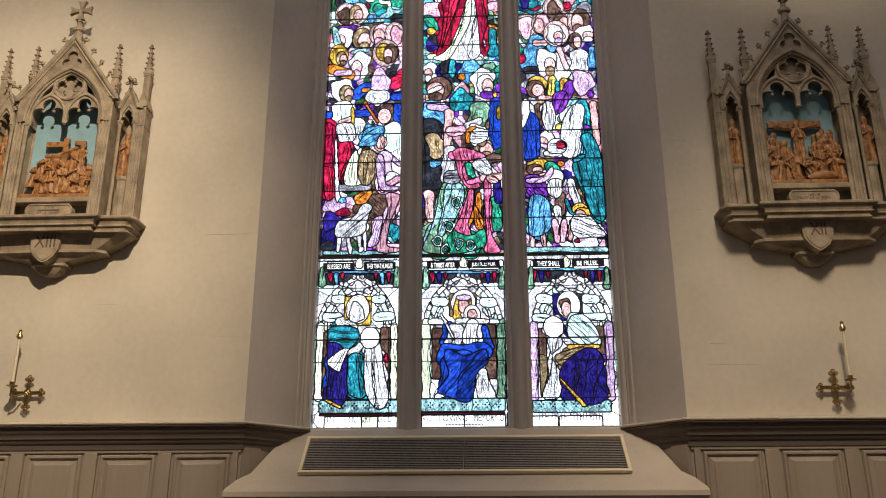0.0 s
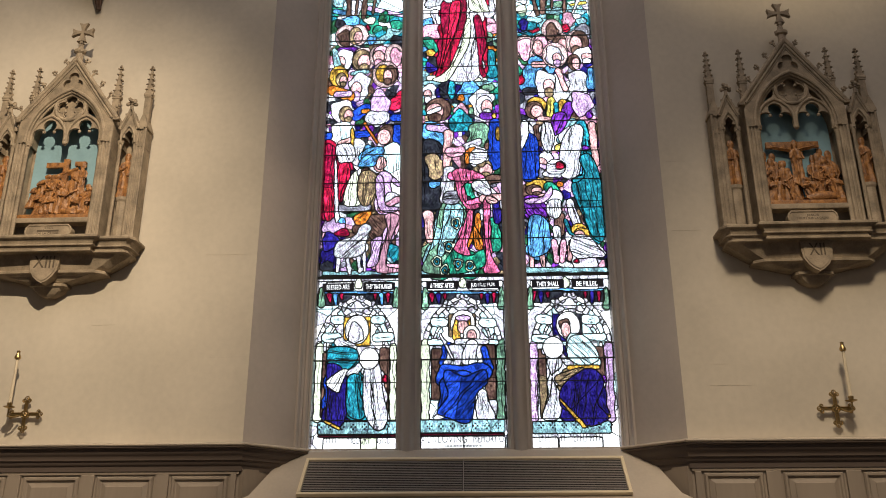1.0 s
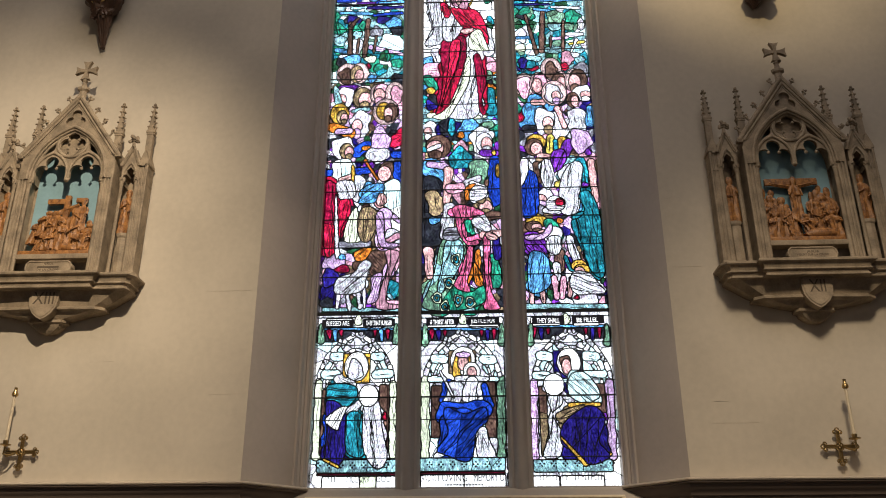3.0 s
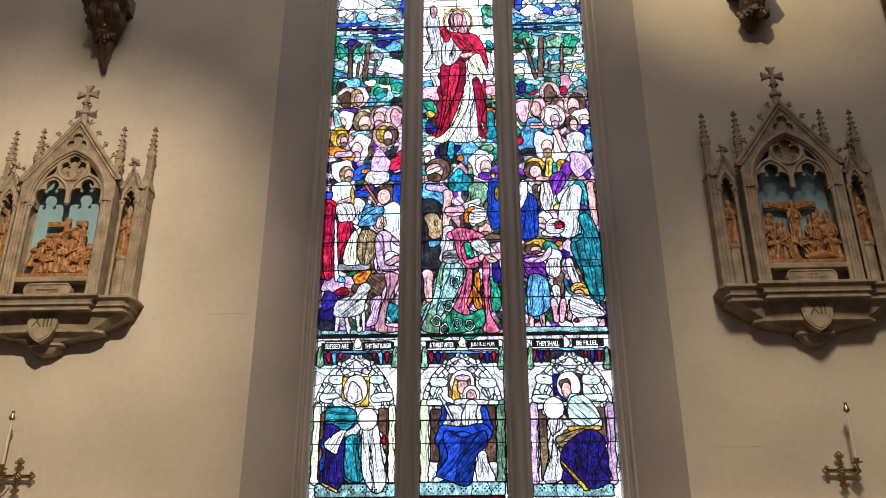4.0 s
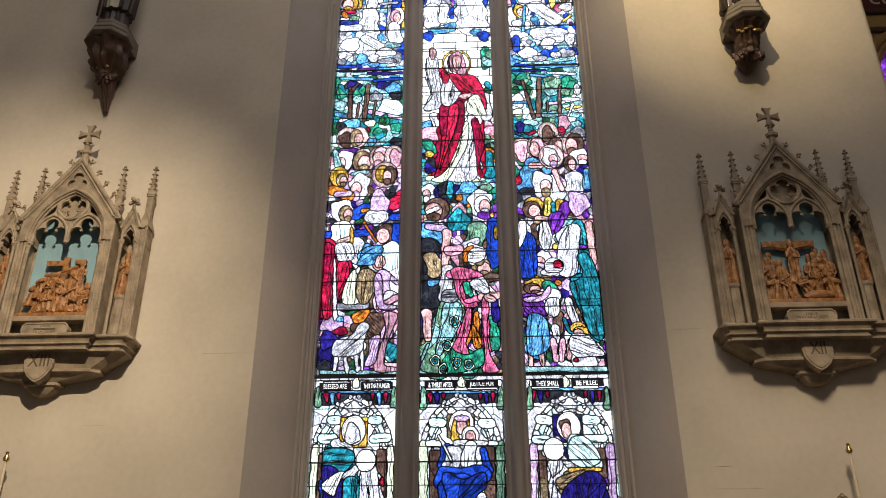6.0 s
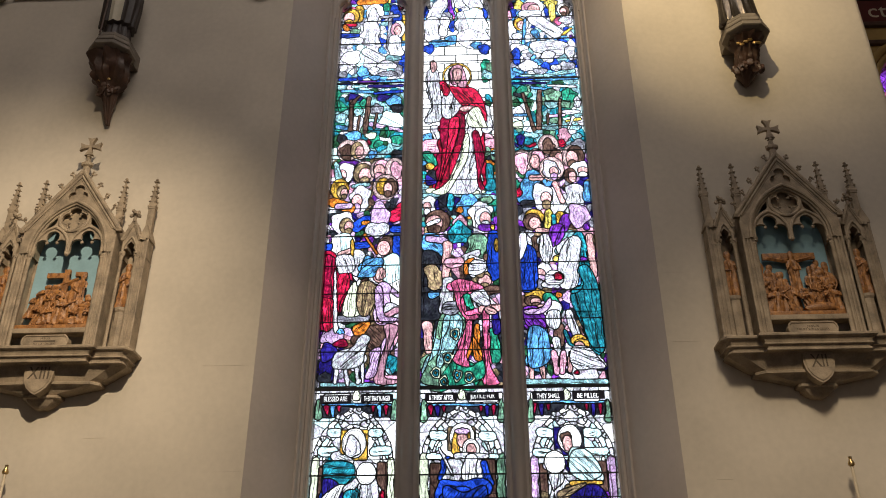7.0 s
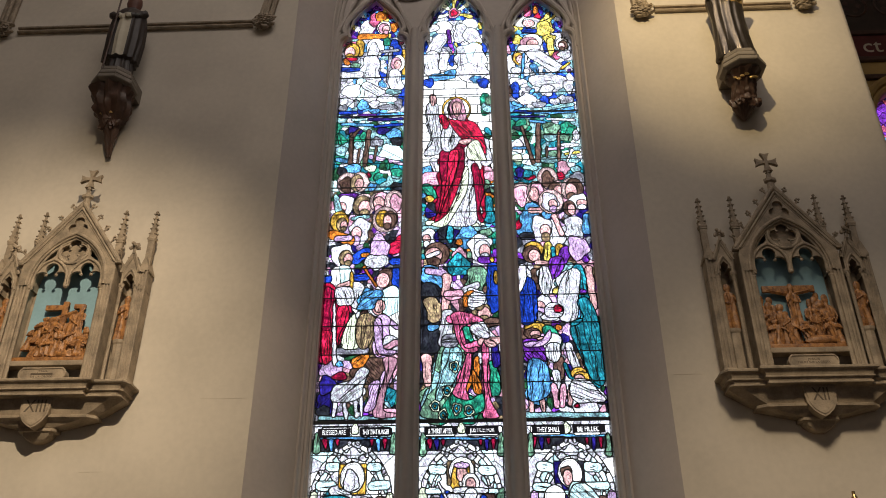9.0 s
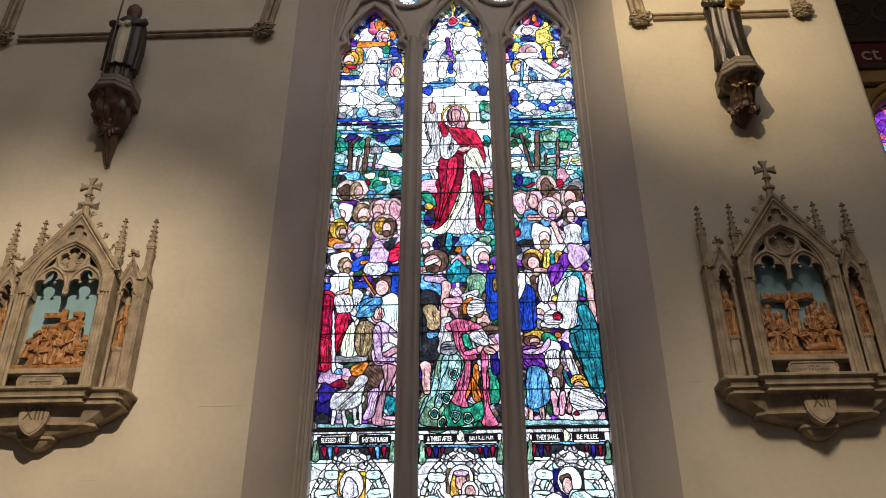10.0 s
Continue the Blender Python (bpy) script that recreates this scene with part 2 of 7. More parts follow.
# room shell
bm = bmesh.new()
box(bm, -9.2, 12, -6.2, 12.5, -0.3, 0.0)
structure("floor", bm, FLOORM, "worn buff stone floor", "floor")
bm = bmesh.new()
box(bm, -9.2, 12, -6.2, 12.5, 13.0, 13.2)
structure("ceiling", bm, CEILM, "plain buff plaster ceiling", "ceiling")
for nm, (a, b, c, d) in {"wall_west": (-9.2, -9, -6, 6.25), "wall_south": (-9.2, 12, -6.2, -6), "wall_east": (11.8, 12, -6, 12.4), "wall_chancel_side": (END - 0.12, END - 0.02, 6.25, 10.0)}.items():
    bm = bmesh.new()
    box(bm, a, b, c, d, 0, 13)
    structure(nm, bm, PLASTER, "plain buff plaster wall", "wall")

# sill: a steep stone slope out of the recess, with a warm-air grille in it
SLOPE = [(5.90, 2.292, 1.16), (5.79, 2.270, 1.19), (5.46, 1.968, 1.352), (5.40, 1.925, 1.42), (5.30, 1.868, 1.462), (5.265, 1.845, 1.468), (5.262, 1.815, 1.468), (5.30, 1.79, 1.46), (5.36, 1.765, 1.44), (5.42, 1.74, 1.43)]
bm = bmesh.new()
n = 13
vs = [[bm.verts.new((MID + hw * (2 * k / (n - 1) - 1), y, z)) for k in range(n)] for y, z, hw in SLOPE]
for a, b in zip(vs, vs[1:]):
    for k in range(n - 1):
        bm.faces.new((a[k], a[k + 1], b[k + 1], b[k]))
for k in (0, n - 1):
    bm.faces.new([r[k] for r in vs] + [bm.verts.new((vs[0][k].co.x, 5.95, 1.74))])
structure("window_sill", bm, SILLSTONE, "steep buff stone window sill with a rounded nosing", "sill", True)
bm = bmesh.new()
box(bm, MID - 1.40, MID + 1.40, 5.44, 5.60, 0.0, 1.76)
structure("apron_wall", bm, PLASTER, "plain wall below the window sill", "wall")

# grille in the plane of the slope
gy0, gz0, gy1, gz1 = 5.707, 2.196, 5.432, 1.945
run = math.hypot(gy0 - gy1, gz0 - gz1)
grille = thing("air_grille", (MID, (gy0 + gy1) / 2, (gz0 + gz1) / 2), "cream-framed grey louvred air grille set in the sill", "grille")
grille.matrix_world = pose(MID, (gy0 + gy1) / 2 - 0.012, (gz0 + gz1) / 2 + 0.016, math.degrees(math.atan2(gz0 - gz1, gy0 - gy1)))
hw, hh, fr = 1.045, run / 2, 0.022
bm = bmesh.new()
# black sheet in place of the unlit depth between the slats
box(bm, -hw + fr, hw - fr, -hh + fr, hh - fr, -0.012, -0.008)
part("backing", bm, VOID, grille)
for nm, q in (("frame_rail", (-hw, hw, hh - fr, hh)), ("frame_rail", (-hw, hw, -hh, -hh + fr)), ("frame_stile", (-hw, -hw + fr, -hh + fr, hh - fr)), ("frame_stile", (hw - fr, hw, -hh + fr, hh - fr))):
    bm = bmesh.new()
    box(bm, *q, -0.012, 0.012, 0.004)
    part(nm, bm, CREAM, grille, "cream painted frame")
bm = bmesh.new()
box(bm, -0.002, 0.002, -hh + fr, hh - fr, -0.006, 0.006)
part("centre_bar", bm, SLATM, grille)
slat = None
NS = 19
for k in range(NS):
    for sx in (-1, 1):
        if slat is None:
            bm = bmesh.new()
            box(bm, -(hw - fr - 0.006) / 2, (hw - fr - 0.006) / 2, -0.0040, 0.0040, -0.0015, 0.0015)
            bmesh.ops.rotate(bm, verts=bm.verts, cent=(0, 0, 0), matrix=Matrix.Rotation(radians(-30), 3, "X"))
            slat = mesh_of("slat", bm, SLATM)
        ob = new("slat", slat)
        ob.parent = grille
        ob.location = (sx * (hw - fr + 0.006) / 2, -hh + fr + (k + 0.5) * (2 * hh - 2 * fr) / NS, 0)

# wainscot


def profile_run(bm, sec, path):
    """Mouldings: section (outwards, z) along a path of (x, y, nx, ny)."""
    loft(bm, [[(x + nx * o, y + ny * o, z) for o, z in sec] for x, y, nx, ny in path], closed=True)


CAPSEC = [(0.0, 2.267), (0.100, 2.267), (0.106, 2.264), (0.106, 2.260), (0.098, 2.255), (0.085, 2.252), (0.082, 2.232), (0.066, 2.214), (0.060, 2.205), (0.060, 2.185), (0.050, 2.18), (0.046, 2.16), (0.034, 2.15), (0.032, 2.118), (0.0, 2.115)]


def wainscot(sign, x_out, panels, label):
    """Panelled wainscot with a moulded cap that turns into the window recess."""
    base = thing("wainscot", (0, WALL, 0), label, "wainscot", "", "structure")
    xc = MID + sign * 1.43
    bm = bmesh.new()
    s45 = sign * 0.65
    path = [(x_out, 0, 0, -1), (xc, 0, -s45 * 0.55, -1.0), (MID + sign * 1.13, 0.345, -sign * 0.76, -0.65)]
    profile_run(bm, CAPSEC, path)
    part("cap_moulding", bm, CAPWOOD, base, "moulded wooden capping, darkened for shade", True)
    # pale stone colour on this lip stands for light along the cap's edge
    bm = bmesh.new()
    profile_run(bm, [(0.0, 2.290), (0.104, 2.289), (0.113, 2.284), (0.115, 2.277), (0.111, 2.270), (0.102, 2.268), (0.0, 2.268)], path)
    part("cap_nosing", bm, SILLSTONE, base, "rounded capping nosing, paled as a lit edge", True)
    bm = bmesh.new()
    box(bm, min(x_out, xc), max(x_out, xc), -0.012, -0.002, 0.0, 2.13)
    part("backboard", bm, WOOD, base)
    bm = bmesh.new()
    p = [(xc, -0.012), (xc - sign * 0.03, -0.03), (MID + sign * 1.17, 0.29), (MID + sign * 1.20, 0.31)]
    loft(bm, [[(x, y, 0.0) for x, y in p], [(x, y, 2.13) for x, y in p]])
    part("return_board", bm, WOOD, base)
    bm = bmesh.new()
    box(bm, min(x_out, xc), max(x_out, xc), -0.026, -0.012, 2.098, 2.125, 0.003)
    part("top_rail", bm, WOOD, base)
    edges = []
    for a, b in panels:
        bm = bmesh.new()
        z0, z1 = 0.35, 2.088
        rings = []
        for inset, y in ((0.0, -0.012), (0.0, -0.020), (0.008, -0.030), (0.020, -0.030), (0.028, -0.018), (0.034, -0.016), (0.060, -0.025), (0.064, -0.029)):
            rings.append([(a + inset, y, z0 + inset), (b - inset, y, z0 + inset), (b - inset, y, z1 - inset), (a + inset, y, z1 - inset)])
        v = loft(bm, rings)
        bm.faces.new(v[-1])
        part("panel", bm, WOOD, base)
        edges += [a, b]
    edges = sorted([min(x_out, xc)] + edges + [max(x_out, xc)])
    for a, b in zip(edges[::2], edges[1::2]):
        if b - a < 0.02:
            continue
        bm = bmesh.new()
        box(bm, a + 0.016, b - 0.016, -0.034, -0.012, 0.0, 2.098, 0.004)
        part("stile", bm, WOOD, base)
    return base


wainscot(-1, -6.0, [(-1.972 - 0.484 * k, -1.972 - 0.484 * k + 0.366) for k in range(0, 9)], "grey-brown painted wooden wainscot with raised panels")
wainscot(1, END - 0.06, [(1.395 + 0.489 * k, 1.395 + 0.489 * k + 0.365) for k in range(0, 4)], "grey-brown painted wooden wainscot with raised panels")

# string course with carved stops and the wall ribs that rise from them
def boss(x, z, seed):
    bm = bmesh.new()
    blob(bm, (0, -0.025, 0), 0.070, seed, 0.35, 3, (1, 0.7, 1), 4)
    for k in range(30):
        a = k * 2.4
        r = 0.085 * math.sqrt((k + 0.5) / 30)
        blob(bm, (r * math.cos(a), -0.078 + 4.5 * r * r, r * math.sin(a)), 0.017 + 0.005 * (k % 3), seed + k, 0.7, 2, (1.3, 0.8, 0.7), 2.5)
    ob = tagged(part("carved_boss", bm, STONE, None, "round carved stone boss with curled leaves on the wall", True), "", "boss", "carved bosses")
    ob.location = (x, WALL, z)


for k, (x, z) in enumerate(((-4.21, 7.125), (-1.817, 7.12), (1.54, 7.12), (2.957, 7.16))):
    boss(x, z, k * 5 + 1)
for x0, x1, z in ((-4.07, -1.92, 7.125), (1.66, 2.85, 7.145)):
    bm = bmesh.new()
    sec = [(0.0, 0.036), (0.028, 0.036), (0.038, 0.026), (0.034, 0.012), (0.014, 0.006), (0.014, -0.006), (0.032, -0.012), (0.036, -0.024), (0.026, -0.036), (0.0, -0.036)]
    loft(bm, [[(x, WALL - o, z + h) for o, h in sec] for x in (x0, x1)])
    structure("string_course", bm, STONE, "double-rolled stone string course between carved bosses", "string course", True)
for x, z, lean in ((-4.21, 7.18, 0.1), (-1.817, 7.18, 0.6), (1.54, 7.18, -0.4), (2.957, 7.22, 0.1)):
    bm = bmesh.new()
    for o in (-0.045, 0, 0.045):
        pts = [(x + o + lean * (0.6 * s + 0.10 * s * s), WALL - 0.02 - 0.018 * (o == 0), z + 2.4 * s) for s in np.linspace(0, 1, 10)]
        tube(bm, pts, 0.024, 7)
    structure("wall_rib", bm, STONE, "moulded stone wall rib that springs from a carved boss", "rib", True)

# ---- sky outside ----
bm = bmesh.new()
box(bm, -5.5, 3.1, 8.2, 8.25, 0, 13)
skyb = bpy.data.materials.new("bright_overcast")
skyb.use_nodes = True
nt = skyb.node_tree
em = nt.nodes.new("ShaderNodeEmission")
em.inputs["Color"].default_value = (0.89, 0.97, 1.0, 1)
# the sky is brighter high up than over the roofs
geo, sep, rise = nt.nodes.new("ShaderNodeNewGeometry"), nt.nodes.new("ShaderNodeSeparateXYZ"), nt.nodes.new("ShaderNodeMapRange")
rise.inputs["From Min"].default_value, rise.inputs["From Max"].default_value = 2.5, 9.0
rise.inputs["To Min"].default_value, rise.inputs["To Max"].default_value = 5.0, 7.2
nt.links.new(geo.outputs["Position"], sep.inputs[0]), nt.links.new(sep.outputs["Z"], rise.inputs["Value"])
nt.links.new(rise.outputs[0], em.inputs["Strength"])
nt.links.new(em.outputs[0], nt.nodes["Material Output"].inputs["Surface"])
structure("backdrop", bm, skyb, "bright overcast sky outside the window", "sky")

# ---- stained glass ----
HUES = {
    "white": (0.44, 0.46, 0.49), "nimbus": (0.40, 0.29, 0.28), "halo": (0.62, 0.60, 0.60), "pale": (0.42, 0.45, 0.33), "flesh": (0.46, 0.27, 0.26), "rose": (0.42, 0.22, 0.28),
    "lilac": (0.36, 0.25, 0.40), "ice": (0.40, 0.55, 0.56), "red": (0.50, 0.012, 0.05), "crimson": (0.25, 0.006, 0.035), "pink": (0.62, 0.12, 0.24), "orange": (0.60, 0.18, 0.025),
    "gold": (0.55, 0.32, 0.05), "yellow": (0.72, 0.58, 0.12), "tan": (0.28, 0.20, 0.11), "brown": (0.11, 0.06, 0.045), "grey": (0.26, 0.26, 0.30),
    "dark": (0.022, 0.024, 0.032), "navy": (0.018, 0.012, 0.16), "blue": (0.012, 0.05, 0.40), "azure": (0.10, 0.32, 0.60), "aqua": (0.26, 0.48, 0.50),
    "teal": (0.018, 0.22, 0.28), "green": (0.02, 0.25, 0.15), "dgreen": (0.015, 0.07, 0.03), "leaf": (0.15, 0.29, 0.19), "purple": (0.16, 0.03, 0.36),
}
PLAIN = {"halo", "pale", "ice"}
SHADED = {"white", "flesh", "rose", "lilac", "nimbus"}


def glass(name, hue):
    """Coloured glass with painted shading lines, seen against the sky; the light crosses two faces."""
    m = bpy.data.materials.new("glass_" + name)
    m.use_nodes = True
    nt = m.node_tree
    n, l = nt.nodes, nt.links
    n.remove(n["Principled BSDF"])
    co, info, geo = n.new("ShaderNodeTexCoord"), n.new("ShaderNodeObjectInfo"), n.new("ShaderNodeNewGeometry")
    rnd = n.new("ShaderNodeMath")
    rnd.operation = "ADD"
    l.new(info.outputs["Random"], rnd.inputs[0]), l.new(geo.outputs["Random Per Island"], rnd.inputs[1])
    rot = n.new("ShaderNodeVectorRotate")
    rot.inputs["Axis"].default_value = (0, 1, 0)
    ang = n.new("ShaderNodeMath")
    ang.operation = "MULTIPLY_ADD"
    ang.inputs[2].default_value = -1.1
    ang.inputs[1].default_value = 1.1
    l.new(rnd.outputs[0], ang.inputs[0]), l.new(ang.outputs[0], rot.inputs["Angle"])
    l.new(co.outputs["Object"], rot.inputs["Vector"])
    wave = n.new("ShaderNodeTexWave")
    wave.inputs["Scale"].default_value, wave.inputs["Distortion"].default_value = 15.0, 5.0
    wave.inputs["Detail"].default_value, wave.inputs["Detail Scale"].default_value = 2.0, 1.6
    l.new(rot.outputs[0], wave.inputs["Vector"])
    ramp = n.new("ShaderNodeValToRGB")
    e = ramp.color_ramp.elements
    soft, semi = name in PLAIN, name in SHADED
    e[0].position, e[0].color = 0.0, (0.75,) * 3 + (1,) if soft else ((0.64,) * 3 + (1,) if semi else (0.5,) * 3 + (1,))
    e[1].position, e[1].color = 0.20, (1, 1, 1, 1)
    mid = e.new(0.09)
    mid.color = (0.92,) * 3 + (1,) if soft else (0.88 if semi else 0.8,) * 3 + (1,)
    l.new(wave.outputs["Color"], ramp.inputs["Fac"])
    seed = n.new("ShaderNodeTexNoise")
    seed.inputs["Scale"].default_value, seed.inputs["Detail"].default_value = 16, 5
    l.new(co.outputs["Object"], seed.inputs["Vector"])
    vr = n.new("ShaderNodeMapRange")
    vr.inputs["From Min"].default_value, vr.inputs["From Max"].default_value = 0.3, 0.7
    vr.inputs["To Min"].default_value, vr.inputs["To Max"].default_value = (0.85, 1.1) if soft else (0.78, 1.12) if semi else (0.50, 1.12)
    l.new(seed.outputs["Fac"], vr.inputs["Value"])
    pr = n.new("ShaderNodeMath")
    pr.operation = "FRACT"
    l.new(rnd.outputs[0], pr.inputs[0])
    pv = n.new("ShaderNodeMapRange")
    pv.inputs["To Min"].default_value, pv.inputs["To Max"].default_value = 0.72, 1.12
    l.new(pr.outputs[0], pv.inputs["Value"])
    mul = n.new("ShaderNodeMath")
    mul.operation = "MULTIPLY"
    l.new(vr.outputs[0], mul.inputs[0]), l.new(pv.outputs[0], mul.inputs[1])
    tint = n.new("ShaderNodeVectorMath")
    tint.operation = "SCALE"
    tint.inputs[0].default_value = [math.sqrt(c) for c in hue]
    l.new(mul.outputs[0], tint.inputs["Scale"])
    # fine painted marks in places
    wob, wadd, vor, vrp, msk, mrp, mk = (n.new("ShaderNode" + k) for k in ("TexNoise", "VectorMath", "TexVoronoi", "MapRange", "TexNoise", "MapRange", "Math"))
    wob.inputs["Scale"].default_value = 22
    wsc = n.new("ShaderNodeVectorMath")
    wsc.operation, wsc.inputs["Scale"].default_value = "SCALE", 0.045
    l.new(co.outputs["Object"], wob.inputs["Vector"]), l.new(wob.outputs["Color"], wsc.inputs[0])
    l.new(wsc.outputs[0], wadd.inputs[0]), l.new(rot.outputs[0], wadd.inputs[1])
    vor.feature = "DISTANCE_TO_EDGE"
    vor.inputs["Scale"].default_value = 34
    l.new(wadd.outputs[0], vor.inputs["Vector"])
    vrp.inputs["From Min"].default_value, vrp.inputs["From Max"].default_value = 0.03, 0.10
    vrp.inputs["To Min"].default_value = 0.8 if soft else 0.68 if semi else 0.55
    l.new(vor.outputs["Distance"], vrp.inputs["Value"])
    msk.inputs["Scale"].default_value = 13
    l.new(co.outputs["Object"], msk.inputs["Vector"])
    mrp.inputs["From Min"].default_value, mrp.inputs["From Max"].default_value = 0.44, 0.52
    l.new(msk.outputs["Fac"], mrp.inputs["Value"])
    mk.operation = "MAXIMUM"
    l.new(vrp.outputs[0], mk.inputs[0]), l.new(mrp.outputs[0], mk.inputs[1])
    m3 = n.new("ShaderNodeVectorMath")
    m3.operation = "SCALE"
    l.new(tint.outputs[0], m3.inputs[0]), l.new(mk.outputs[0], m3.inputs["Scale"])
    tint = m3
    # warm and cool shading inside a piece
    shade, shr, m2 = n.new("ShaderNodeTexNoise"), n.new("ShaderNodeValToRGB"), n.new("ShaderNodeVectorMath")
    shade.inputs["Scale"].default_value, shade.inputs["Detail"].default_value = 34, 4
    l.new(rot.outputs[0], shade.inputs["Vector"]), l.new(shade.outputs["Fac"], shr.inputs["Fac"])
    q = shr.color_ramp.elements
    q[0].position, q[0].color = 0.38, (0.86, 0.84, 0.88, 1) if soft else (0.74, 0.64, 0.72, 1) if semi else (0.60, 0.54, 0.63, 1)
    q[1].position, q[1].color = 0.52, (1, 1, 1, 1)
    m2.operation = "MULTIPLY"
    l.new(shr.outputs["Color"], m2.inputs[0]), l.new(tint.outputs[0], m2.inputs[1])
    tint = m2
    mix = n.new("ShaderNodeVectorMath")
    mix.operation = "MULTIPLY"
    l.new(tint.outputs[0], mix.inputs[0]), l.new(ramp.outputs["Color"], mix.inputs[1])
    tr, gl, ms = n.new("ShaderNodeBsdfTransparent"), n.new("ShaderNodeBsdfGlossy"), n.new("ShaderNodeMixShader")
    gl.inputs["Roughness"].default_value = 0.25
    ms.inputs["Fac"].default_value = 0.006
    l.new(mix.outputs[0], tr.inputs["Color"])
    l.new(tr.outputs[0], ms.inputs[1]), l.new(gl.outputs[0], ms.inputs[2])
    l.new(ms.outputs[0], n["Material Output"].inputs["Surface"])
    return m


GLASSES = {k: glass(k, v) for k, v in HUES.items()}
NEAR = {  # hues that a piece of a robe may shift to
    "white": ["white", "white", "white", "white", "ice", "halo"], "red": ["red", "red", "red", "crimson"], "crimson": ["crimson", "crimson", "red"], "blue": ["blue"],
    "navy": ["navy"], "teal": ["teal"], "leaf": ["leaf", "leaf", "aqua", "green"], "lilac": ["lilac", "lilac", "white"],
    "brown": ["brown", "brown", "tan"], "green": ["green", "dgreen", "teal", "green", "aqua"], "dgreen": ["dgreen", "green", "dark", "leaf"], "pink": ["pink", "pink", "rose"], "dark": ["dark", "dark", "navy"],
}
CROWD = ["lilac", "rose", "lilac", "brown", "navy", "dark", "grey", "white", "dgreen", "purple", "tan", "dark"]
GARDEN = ["green", "dgreen", "rose", "teal", "azure", "leaf", "dark", "orange", "aqua", "purple"]
WOODS = ["green", "teal", "aqua", "white", "leaf", "ice", "aqua", "teal", "dgreen"]
CLOUDS = ["white", "white", "azure", "blue", "aqua", "white", "grey"]
HEADS = ["blue", "navy", "azure", "yellow", "white", "purple"]
G = 0.006


